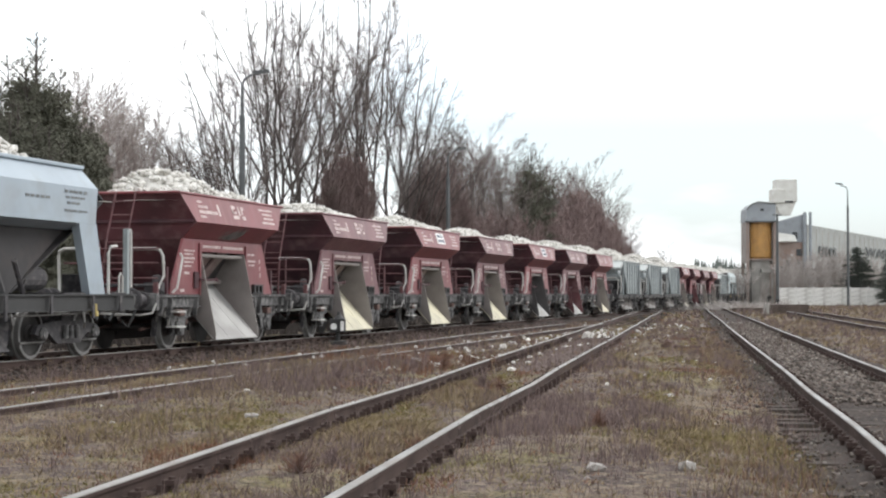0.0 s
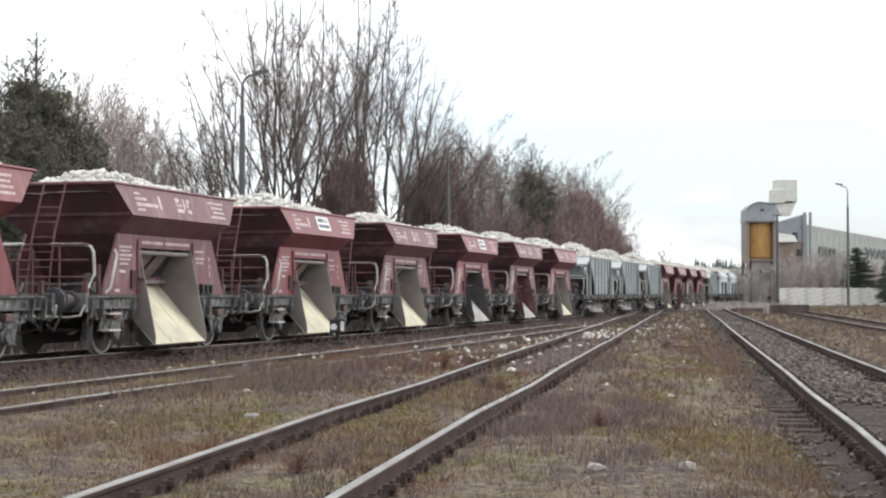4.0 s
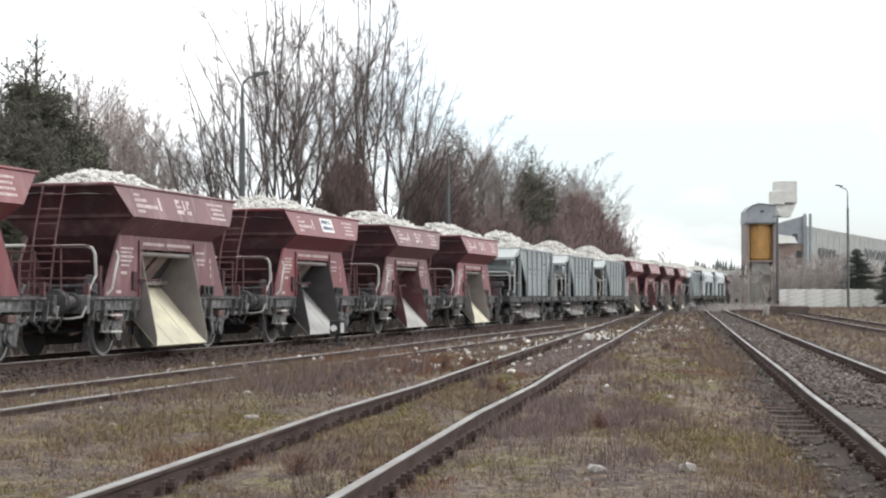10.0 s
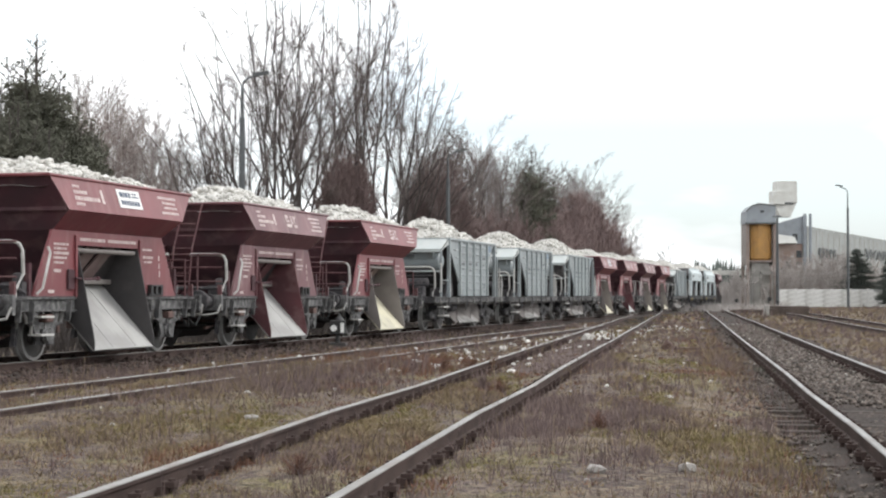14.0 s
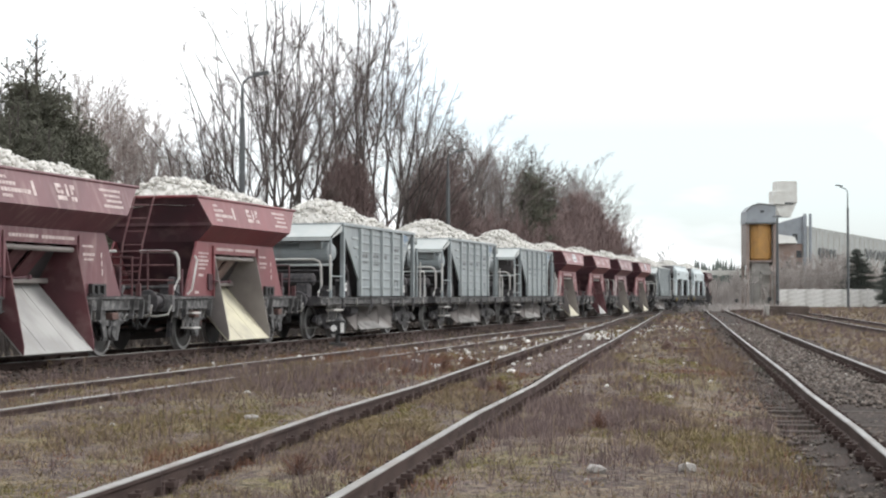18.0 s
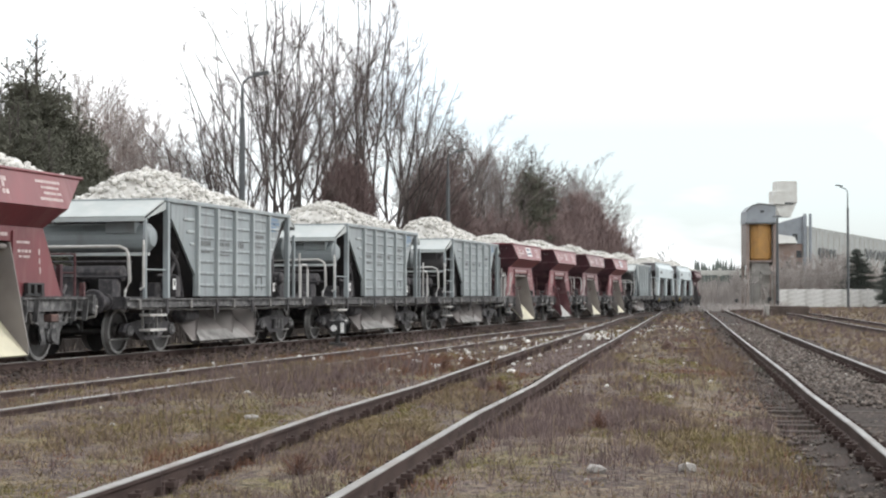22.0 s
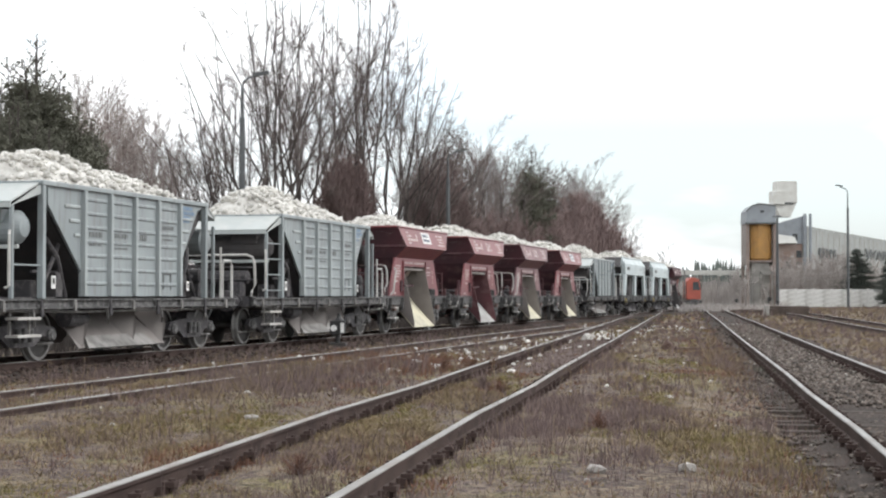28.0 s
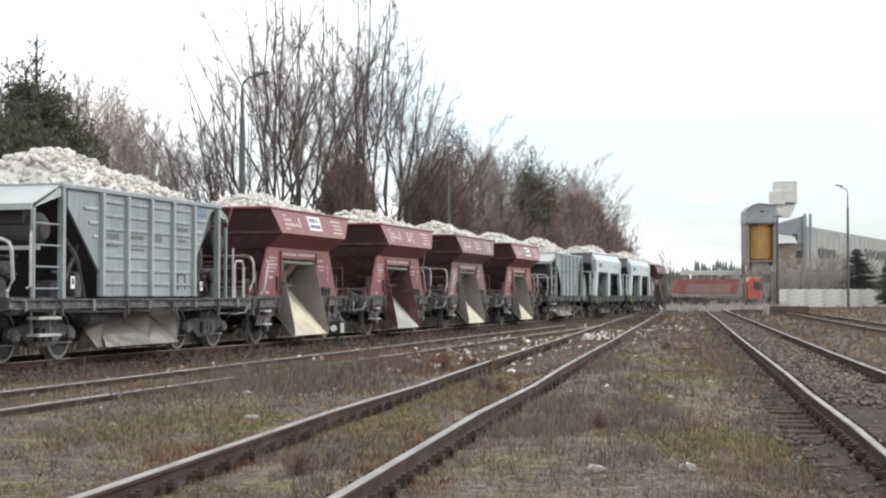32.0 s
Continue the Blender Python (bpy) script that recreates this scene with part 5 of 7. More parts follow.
def add_train():
    red_text = "oxide-red steel two-axle hopper wagon with side chutes, dusty"
    faded = "faded brownish-red two-axle hopper wagon with side chutes, dusty"
    # place, paint, chute floor, chute walls, board, offset of the hopper, heights of the load
    reds = [(34.4, RED, WHITE_DUST, WALL_GREY, 0, 0.14, 0.68, 0.36), (43.7, RED_FADED, CREAM, WALL_GREY, 0, 0.16, 0.42, 0.26), (52.9, RED, CREAM, WALL_GREY, 1, 0.16, 0.5, 0.36), (62.2, RED_FADED, CREAM, WALL_GREY, 0, 0.06, 0.44, 0.22),
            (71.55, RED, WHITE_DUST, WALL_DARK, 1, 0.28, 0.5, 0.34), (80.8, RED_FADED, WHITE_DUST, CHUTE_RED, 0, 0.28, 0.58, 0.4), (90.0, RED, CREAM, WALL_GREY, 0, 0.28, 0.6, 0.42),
            (134.45, RED, CREAM, WALL_GREY, 1, 0.42, 0.5, 0.34), (143.75, RED, WHITE_DUST, CHUTE_RED, 0, 0.42, 0.56, 0.4), (153.15, RED_FADED, CREAM, WALL_GREY, 0, 0.42, 0.6, 0.42), (162.55, RED, CREAM, WALL_GREY, 1, 0.42, 0.56, 0.4), (211.5, DARK_RED, WHITE_DUST, WALL_DARK, 0, 0.28, 0.5, 0.4)]
    for i, (s, paint, floor_mat, wall_mat, board, h, high, low) in enumerate(reds):
        w = red_wagon(s, paint, floor_mat, wall_mat, "panel" if board else "", red_text if paint is RED else faded, h, s in (143.75, 162.55), s == 34.4)
        TRAIN.append((w, s))
        TRAIN.append((load_on(w, 3.04, 1.13, RIM_Z - 0.05, [(-1.3, 2.3, high), (1.3, 2.3, low)], i), s + h))
    grey_shapes = [[(-1.2, 2.7, 0.9), (1.3, 2.8, 0.6)], [(-1.3, 2.6, 0.88), (1.2, 2.9, 0.67)], [(-1.3, 2.8, 0.96), (1.1, 3.0, 0.71)]]
    for i, s in enumerate((100.5, 112.48, 124.46, 172.85)):
        # the last two tanks are darkened for the shade under their hoods
        w = grey_wagon(s, "pale grey ribbed four-axle hopper wagon, weathered", GREY if i < 2 else WALL_DARK, (1.7,) if i < 2 else (1.3, 1.68, 2.06, 2.44))
        TRAIN.append((w, s))
        TRAIN.append((load_on(w, 3.6, 1.3, 3.08, grey_shapes[i % 3], i % 3), s))
    for i, s in enumerate((22.57, 186.0, 199.9)):
        w = blue_wagon(s, "clean blue-grey four-axle hopper wagon on slanted legs" if i == 0 else "pale green-grey four-axle hopper wagon on slanted legs", BLUE_GREY if i == 0 else PALE_GREEN)
        TRAIN.append((w, s))
        TRAIN.append((load_on(w, 4.2, 1.02, 3.44, [(-2.0, 2.6, 0.5), (1.8, 2.6, 0.68)], 7), s))


add_train()


# ---- trees ----
def branch(wood, twig, p, d, length, r, level, rng, style):
    segs = 5 if level == 0 else (3 if level == 1 else (2 if level == 2 else 1))
    path, q, v = [p.copy()], p.copy(), d.normalized()
    wander, rise = style["wander"], style["rise"]
    for i in range(segs):
        v = (v + Vector((rng.uniform(-1, 1), rng.uniform(-1, 1), rng.uniform(-0.6, 0.6))) * wander + Vector((0, 0, rise))).normalized()
        q = q + v * (length / segs)
        path.append(q.copy())
    r_end = max(style["tip"], r * ((0.1 if level == 0 else 0.3) if level < 2 else 0.5))
    (wood if level < 2 else twig).tube(path, r, 6 if level == 0 else (4 if level == 1 else 3), r_end, caps=False)
    if level >= style["levels"]:
        return
    count = style["count"][level]
    for k in range(count):
        u = style["from"][min(level, 1)] + (1 - style["from"][min(level, 1)]) * (k + rng.random()) / count
        u = min(u, 0.99)
        i = min(segs - 1, int(u * segs))
        base = path[i].lerp(path[i + 1], u * segs - i)
        ax = (path[i + 1] - path[i]).normalized()
        side = ax.orthogonal().normalized()
        side.rotate(Matrix.Rotation(rng.uniform(0, 6.283), 3, ax))
        a = radians(rng.uniform(*style["angle"]))
        d2 = ax * math.cos(a) + side * math.sin(a)
        shrink = style["ratio"] * (1.15 - 0.6 * u) * rng.uniform(0.75, 1.2)
        branch(wood, twig, base, d2, length * shrink, max(style["tip"], r * (1 - 0.6 * u) * style["thin"]), level + 1, rng, style)


LIGHT = {"levels": 4, "count": [10, 6, 5, 3], "from": [0.25, 0.2], "angle": (18, 42), "ratio": 0.48, "wander": 0.045, "rise": 0.04, "tip": 0.008, "thin": 0.45}
FAR = {"levels": 3, "count": [11, 7, 6], "from": [0.2, 0.15], "angle": (16, 40), "ratio": 0.46, "wander": 0.07, "rise": 0.06, "tip": 0.02, "thin": 0.5}


def limb(sh, p, d, length, r, r_end, segs, bend, rise, rng, sides):
    """A wandering limb; gives back its path."""
    path, q, v = [p.copy()], p.copy(), d.normalized()
    for _ in range(segs):
        v = (v + Vector((rng.uniform(-1, 1), rng.uniform(-1, 1), rng.uniform(-0.5, 0.5))) * bend + Vector((0, 0, rise))).normalized()
        q = q + v * (length / segs)
        path.append(q.copy())
    sh.tube(path, r, sides, r_end, caps=False)
    return path


def off_shoot(path, u, angle, rng, round_it=None):
    """A point on a path and a direction that leaves it at an angle (degrees), at random or at a given turn round the path."""
    k = min(u, 0.999) * (len(path) - 1)
    i = int(k)
    ax = (path[i + 1] - path[i]).normalized()
    side = ax.orthogonal().normalized()
    if round_it is None:
        side.rotate(Matrix.Rotation(rng.uniform(0, 6.283), 3, ax))
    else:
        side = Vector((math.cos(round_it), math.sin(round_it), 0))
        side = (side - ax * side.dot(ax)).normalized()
    w = radians(angle)
    return path[i].lerp(path[i + 1], k - i), ax * math.cos(w) + side * math.sin(w)


def dress(wood, twig, path, reach, per_metre, start, rng):
    """Side limbs with fine twigs along a stem; they grow shorter towards its head."""
    length = sum((q - p).length for p, q in zip(path, path[1:]))
    count = int(length * (1 - start) * per_metre)
    for k in range(count):
        u = start + (0.88 - start) * (k + rng.random()) / count
        p, d = off_shoot(path, u, rng.uniform(22, 44), rng)
        ln = reach * (0.42 + 0.72 * (1 - u)) * rng.uniform(0.6, 1.3)
        main = limb(wood, p, d, ln, 0.012 + 0.02 * (1 - u), 0.008, 4, 0.05, 0.045, rng, 3)
        for _ in range(4 + int(ln * 2.4)):
            v = 0.12 + 0.86 * rng.random()
            p2, d2 = off_shoot(main, v, rng.uniform(18, 42), rng)
            sub = limb(twig, p2, d2, ln * 0.4 * (1.2 - 0.7 * v) * rng.uniform(0.6, 1.2) + 0.2 + 0.3 * (1 - u), 0.0105, 0.007, 2, 0.06, 0.05, rng, 3)
            for _ in range(3):
                p3, d3 = off_shoot(sub, 0.1 + 0.85 * rng.random(), rng.uniform(18, 48), rng)
                limb(twig, p3, d3, rng.uniform(0.35, 0.95) * (0.65 + 0.45 * (1 - u)), 0.008, 0.005, 1, 0.05, 0.0, rng, 3)


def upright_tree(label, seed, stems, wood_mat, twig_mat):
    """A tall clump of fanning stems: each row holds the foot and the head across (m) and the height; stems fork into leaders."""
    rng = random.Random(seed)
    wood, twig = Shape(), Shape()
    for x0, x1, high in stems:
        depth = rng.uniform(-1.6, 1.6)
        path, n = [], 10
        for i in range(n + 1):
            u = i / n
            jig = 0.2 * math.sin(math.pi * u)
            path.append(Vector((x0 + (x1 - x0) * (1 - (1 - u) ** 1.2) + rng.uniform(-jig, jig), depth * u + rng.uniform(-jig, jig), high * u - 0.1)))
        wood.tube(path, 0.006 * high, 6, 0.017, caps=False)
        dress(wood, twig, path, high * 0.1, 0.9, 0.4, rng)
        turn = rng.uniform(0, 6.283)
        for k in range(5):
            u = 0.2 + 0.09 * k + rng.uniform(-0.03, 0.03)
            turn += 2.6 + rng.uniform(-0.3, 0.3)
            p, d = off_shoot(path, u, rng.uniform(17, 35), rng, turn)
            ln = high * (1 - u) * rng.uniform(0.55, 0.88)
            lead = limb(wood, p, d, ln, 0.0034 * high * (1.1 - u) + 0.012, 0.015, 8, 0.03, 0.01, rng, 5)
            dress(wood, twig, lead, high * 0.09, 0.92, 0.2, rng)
    th = thing("tree", pose(0, 0, 0), label, "bare tree")
    part("trunk", wood, wood_mat, th, "slender dark upright stems")
    part("crown", twig, twig_mat, th, "bare leafless twigs")
    return th


def broom_shrub(label, seed, high, wide, stems, material):
    """A dense pointed shrub of many steep stems with short fine shoots."""
    rng = random.Random(seed)
    wood, twig = Shape(), Shape()
    for _ in range(stems):
        w, r = rng.uniform(0, 6.283), wide * rng.random() ** 0.7
        foot = Vector((math.cos(w) * r * 0.4, math.sin(w) * r * 0.4, -0.1))
        top = high * (1 - 0.5 * (r / wide) ** 2.2) * rng.uniform(0.8, 1.0)
        head = Vector((math.cos(w) * r * 0.84, math.sin(w) * r * 0.84, top))
        mid = foot.lerp(head, 0.5) + Vector((math.cos(w), math.sin(w), 0)) * r * 0.2
        path = [foot, foot.lerp(mid, 0.5), mid, mid.lerp(head, 0.5), head]
        wood.tube(path, 0.04, 4, 0.016, caps=False)
        for k in range(int(top * 2.2)):
            p, d = off_shoot(path, 0.3 + 0.69 * rng.random() ** 0.8, rng.uniform(14, 42), rng)
            sub = limb(twig, p, d, rng.uniform(0.5, 1.3), 0.02, 0.012, 2, 0.1, 0.08, rng, 3)
            for _ in range(3):
                p2, d2 = off_shoot(sub, 0.2 + 0.78 * rng.random(), rng.uniform(18, 45), rng)
                limb(twig, p2, d2, rng.uniform(0.3, 0.8), 0.016, 0.009, 1, 0.1, 0.05, rng, 3)
    th = thing("shrub", pose(0, 0, 0), label, "shrub")
    part("stem", wood, material, th)
    part("crown", twig, material, th, "dense bare shoots")
    return th


def bare_tree(name, label, category, seed, height, stems, lean, r, style, wood_mat, twig_mat):
    rng = random.Random(seed)
    wood, twig = Shape(), Shape()
    for k in range(stems):
        w = 2 * math.pi * (k + rng.random() * 0.6) / stems
        tilt = lean * rng.uniform(0.35, 1.0) if stems > 1 else lean * 0.2
        d = Vector((math.cos(w) * tilt, math.sin(w) * tilt, 1))
        base = Vector((math.cos(w), math.sin(w), 0)) * (0.12 * stems ** 0.5 if stems > 1 else 0) + Vector((0, 0, -0.1))
        branch(wood, twig, base, d, height * rng.uniform(0.8, 1.0), r * rng.uniform(0.7, 1.0), 0, rng, style)
    th = thing(name, pose(0, 0, 0), label, category)
    part("trunk", wood, wood_mat, th, "slender grey-brown stems" if stems > 1 else "")
    part("crown", twig, twig_mat, th, "bare leafless twigs")
    return th


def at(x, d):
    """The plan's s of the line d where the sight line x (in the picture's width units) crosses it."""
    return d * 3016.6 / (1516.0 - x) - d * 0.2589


def stand(model, s, d, scale, turn, first=False):
    m = along(s, d, -0.03, turn) @ Matrix.Diagonal((scale, scale, scale, 1))
    if first:
        model.matrix_basis = m
        return model
    p = along(s, d, -0.03, turn)
    ob = copy_thing(model, p)
    ob.scale = (scale, scale, scale)
    return ob


def conifer(name, label, seed, height, width, mat_needles, ragged):
    """A trunk with limbs in whorls, each limb set with many small needle sprays."""
    rng = random.Random(seed)
    th = thing(name, pose(0, 0, 0), label, "conifer")
    wood, leaf = Shape(), Shape()
    wood.tube([(0, 0, -0.1), (0.05, 0.03, height * 0.5), (0, 0, height * 0.98)], 0.02 * height * 0.9, 7, 0.02)
    z = height * 0.08
    while z < height * 0.97:
        u = z / height
        reach = width * ((1 - u) ** 0.75 if ragged < 0.3 else (1 - u) ** 0.5) * (0.85 if u > 0.12 else 0.6)
        for k in range(rng.randint(8, 11) if ragged > 0.3 else rng.randint(5, 7)):
            w = rng.uniform(0, 6.283)
            ln = reach * rng.uniform(1 - ragged * 1.2, 1.05)
            up = rng.uniform(0.1, 0.5) if ragged > 0.3 else rng.uniform(-0.25, 0.12)
            e = Vector((math.cos(w) * ln, math.sin(w) * ln, z + up * ln))
            b0 = Vector((0, 0, z))
            wood.tube([b0, e], 0.03, 3, 0.01, caps=False)
            n_spray = max(5, int(ln * (9 if ragged > 0.3 else 13)))
            for j in range(n_spray):
                t = (j + rng.random()) / n_spray * 0.85 + 0.15
                c = b0.lerp(e, t)
                for _ in range(12):
                    dv = Vector((rng.gauss(0, 1), rng.gauss(0, 1), rng.gauss(0.25 if ragged > 0.3 else -0.1, 0.7))).normalized() * rng.uniform(0.12, 0.26)
                    sdv = dv.orthogonal().normalized() * 0.017
                    sdv.rotate(Matrix.Rotation(rng.uniform(0, 6.28), 3, dv.normalized()))
                    a = c + Vector((rng.gauss(0, 0.13), rng.gauss(0, 0.13), rng.gauss(0, 0.1)))
                    leaf.add([a - sdv, a + sdv, a + dv], [(0, 1, 2)])
        z += height * (0.034 if ragged > 0.3 else 0.028) * rng.uniform(0.8, 1.2)
    part("trunk", wood, BARK, th)
    part("crown", leaf, mat_needles, th, "dense dark needles")
    return th


def pine_tree(seed, height, width, foot=0.06, limbs=9, label="dark green bushy pine tree with open leading shoots"):
    """A bushy pine: rising limbs hung with dense tufts, and an open crown of bare leaders above."""
    rng = random.Random(seed)
    th = thing("pine_tree", pose(0, 0, 0), label, "conifer")
    wood, leaf = Shape(), Shape()

    def tuft(c, n, spread, reach):
        for _ in range(n):
            dv = Vector((rng.gauss(0, 0.8), rng.gauss(0, 0.8), rng.gauss(0.45, 0.6))).normalized() * reach * rng.uniform(0.7, 1.3)
            sdv = dv.orthogonal().normalized() * 0.03
            sdv.rotate(Matrix.Rotation(rng.uniform(0, 6.28), 3, dv.normalized()))
            a = c + Vector((rng.gauss(0, spread), rng.gauss(0, spread), rng.gauss(0, spread)))
            leaf.add([a - sdv, a + sdv, a + dv], [(0, 1, 2)])
    wood.tube([(0, 0, -0.1), (0.05, 0.03, height * 0.5), (0, 0, height * 0.99)], 0.16, 7, 0.025)
    z = height * foot
    while z < height * 0.8:
        u = z / height
        reach = width * (1 - u) ** 0.7 * 1.06
        for k in range(limbs):
            w, ln = rng.uniform(0, 6.283), reach * rng.uniform(0.55, 1.08)
            b0 = Vector((0, 0, z))
            e = b0 + Vector((math.cos(w) * ln, math.sin(w) * ln, ln * rng.uniform(0.15, 0.5)))
            wood.tube([b0, e], 0.035, 3, 0.012, caps=False)
            n = max(4, int(ln * 7.5))
            for j in range(n):
                tuft(b0.lerp(e, 0.2 + 0.8 * (j + rng.random()) / n), 16, 0.17, 0.22)
            tuft(e, 14, 0.1, 0.25)
        z += height * 0.033
    for k, (base, tip) in enumerate(((0.7, 1.0), (0.66, 0.95), (0.64, 0.92), (0.68, 0.9), (0.62, 0.87))):
        w = k * 1.35 + 0.4
        lean = 0.0 if k == 0 else 0.1 * height
        foot = Vector((math.cos(w) * lean * 0.4, math.sin(w) * lean * 0.4, height * base))
        top = Vector((math.cos(w) * lean, math.sin(w) * lean, height * tip))
        wood.tube([foot, foot.lerp(top, 0.6) + Vector((math.cos(w) * lean * 0.15, 0, 0)), top], 0.045, 4, 0.016, caps=False)
        for j in range(4):
            c = foot.lerp(top, 0.35 + 0.16 * j)
            for q in range(4):
                a = q * 1.57 + j + w
                ln = height * 0.075 * (1.15 - 0.2 * j)
                e = c + Vector((math.cos(a) * ln * 0.75, math.sin(a) * ln * 0.75, ln * 0.75))
                wood.tube([c, e], 0.02, 3, 0.01, caps=False)
                for p in (0.45, 0.75, 1.0):
                    tuft(c.lerp(e, p), 5, 0.03, 0.13)
        tuft(top, 8, 0.03, 0.14)
    part("trunk", wood, BARK, th)
    part("crown", leaf, PINE, th, "dense dark needles")
    return th


def add_trees():
    tall_label = "tall bare leafless tree with many upright stems"
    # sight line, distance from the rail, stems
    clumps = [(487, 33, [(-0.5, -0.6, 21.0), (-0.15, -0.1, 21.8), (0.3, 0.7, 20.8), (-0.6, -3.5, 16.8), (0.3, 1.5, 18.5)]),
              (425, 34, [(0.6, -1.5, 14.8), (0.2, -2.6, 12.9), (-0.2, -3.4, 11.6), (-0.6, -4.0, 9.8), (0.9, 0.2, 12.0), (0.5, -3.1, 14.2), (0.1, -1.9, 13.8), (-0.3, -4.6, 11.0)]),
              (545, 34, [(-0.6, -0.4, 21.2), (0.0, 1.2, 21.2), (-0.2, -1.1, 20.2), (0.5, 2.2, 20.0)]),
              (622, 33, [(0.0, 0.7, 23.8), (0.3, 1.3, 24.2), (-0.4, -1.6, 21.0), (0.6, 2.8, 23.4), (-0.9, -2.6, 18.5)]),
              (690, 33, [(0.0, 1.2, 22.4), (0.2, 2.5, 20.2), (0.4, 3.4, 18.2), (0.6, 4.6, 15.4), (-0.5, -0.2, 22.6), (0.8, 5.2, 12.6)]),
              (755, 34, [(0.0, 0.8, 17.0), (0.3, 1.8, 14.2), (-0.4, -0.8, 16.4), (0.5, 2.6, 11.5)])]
    tall = []
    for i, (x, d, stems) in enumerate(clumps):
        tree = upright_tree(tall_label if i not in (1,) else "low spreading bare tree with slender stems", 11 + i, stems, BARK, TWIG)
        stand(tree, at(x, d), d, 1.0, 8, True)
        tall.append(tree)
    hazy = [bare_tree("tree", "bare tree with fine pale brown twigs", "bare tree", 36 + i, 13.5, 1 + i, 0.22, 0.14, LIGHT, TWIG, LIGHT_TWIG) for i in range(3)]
    back = [(150, 50, 1.2, 0), (185, 52, 1.22, 1), (225, 50, 1.12, 2), (255, 53, 1.22, 0), (283, 50, 1.02, 1), (130, 46, 1.06, 2), (298, 55, 0.86, 2), (205, 54, 1.2, 2), (240, 55, 1.26, 1), (264, 51, 1.14, 2), (168, 48, 1.12, 0), (276, 54, 1.08, 1), (195, 49, 1.08, 1), (160, 53, 1.22, 2), (308, 52, 0.66, 0), (176, 55, 1.24, 1)]
    for i, (x, d, k, m) in enumerate(back):
        stand(hazy[m], at(x, d), d, k * 0.87, 47 * i, i == [q[3] for q in back].index(m))
    light_label = "slender bare tree with fine brown twigs"
    slim = [bare_tree("tree", light_label, "bare tree", 31 + i, 13.5, 1 + i, 0.16, 0.14, LIGHT, BARK, TWIG if i else RED_TWIG) for i in range(3)]
    rows = [(812, 34, 1.1, 0), (845, 36, 1.15, 1), (866, 35, 1.12, 2), (893, 36, 1.06, 0), (920, 36, 1.04, 1), (945, 37, 1.08, 2), (967, 34, 1.14, 1), (988, 37, 1.14, 2), (1012, 35, 1.22, 0), (1034, 37, 1.3, 1), (1055, 35, 1.22, 2), (1074, 36, 1.2, 0), (1092, 34, 1.0, 1), (1106, 35, 0.85, 2), (1118, 35, 0.66, 2), (790, 37, 1.15, 2), (878, 38, 1.1, 1), (1000, 39, 1.25, 0), (1045, 39, 1.2, 2), (830, 39, 1.12, 0), (855, 40, 1.2, 2), (905, 40, 1.25, 2), (932, 39, 1.2, 1), (958, 40, 1.3, 0), (975, 39, 1.2, 2), (1020, 40, 1.3, 1), (800, 36, 1.05, 1), (870, 33, 0.95, 2), (840, 33, 1.0, 1)]
    for i, (x, d, k, m) in enumerate(rows):
        stand(slim[m], at(x, d), d, k, 47 * i, i == [q[3] for q in rows].index(m))
    bush = [broom_shrub("dense dark reddish-brown leafless shrub", 51, 11.2, 2.5, 80, SHRUB_TWIG), broom_shrub("dense dark reddish-brown leafless shrub", 52, 8.0, 2.5, 60, SHRUB_TWIG),
            broom_shrub("tall reddish-brown leafless thicket", 53, 10.4, 2.6, 80, RED_TWIG), broom_shrub("tall reddish-brown leafless thicket", 54, 8.0, 2.7, 65, RED_TWIG)]
    rng = random.Random(8)
    thicket = [(308, 32, 0.36, 1), (330, 31, 0.4, 3), (354, 32, 0.36, 1), (380, 31, 0.4, 3), (412, 32, 0.38, 1), (450, 31, 0.4, 3), (500, 32, 0.4, 1), (600, 31, 0.9, 0), (614, 31, 0.96, 0), (629, 31, 0.9, 0), (585, 32, 0.85, 1), (644, 31, 0.92, 1), (655, 31, 0.65, 1), (668, 30, 0.5, 1), (700, 31, 0.62, 1), (732, 32, 0.9, 1), (748, 31, 0.98, 0), (766, 31, 1.1, 0), (785, 32, 1.1, 0), (803, 31, 1.15, 1), (822, 32, 1.0, 1),
               (840, 31, 0.95, 3), (862, 32, 1.1, 3), (885, 31, 1.0, 1), (905, 32, 1.15, 3), (925, 31, 1.0, 1), (950, 32, 1.05, 3), (975, 31, 1.2, 3), (995, 31, 1.35, 3), (1014, 31, 1.3, 2), (1034, 32, 1.38, 2), (1052, 31, 1.26, 2), (1070, 32, 1.42, 3), (1086, 31, 1.28, 3), (1101, 30, 1.05, 3), (1114, 30, 0.82, 3), (1126, 30, 0.6, 3), (1136, 30, 0.4, 3)]
    for k, (x, d, sc, m) in enumerate(thicket):
        stand(bush[m], at(x, d), d, sc, rng.uniform(0, 360), k == [w[3] for w in thicket].index(m))
    pine = pine_tree(3, 12.2, 3.9)
    stand(pine, at(62, 33), 33, 1.0, 20, True)
    for x, d, sc, turn in ((0, 34, 0.84, 150), (-28, 36, 0.8, 280), (104, 35, 0.72, 200), (138, 35, 0.58, 60), (85, 31, 0.66, 330), (158, 36, 0.5, 10), (30, 32, 0.75, 100), (120, 34, 0.66, 310), (172, 35, 0.36, 120), (45, 36, 0.85, 60), (85, 36, 0.8, 190), (136, 34, 0.84, 80), (154, 34, 0.72, 250), (110, 33, 0.84, 15), (168, 34, 0.56, 200)):
        stand(pine, at(x, d), d, sc, turn)
    spruce = conifer("spruce_tree", "dark narrow spruce tree", 4, 10.0, 3.2, SPRUCE, 0.2)
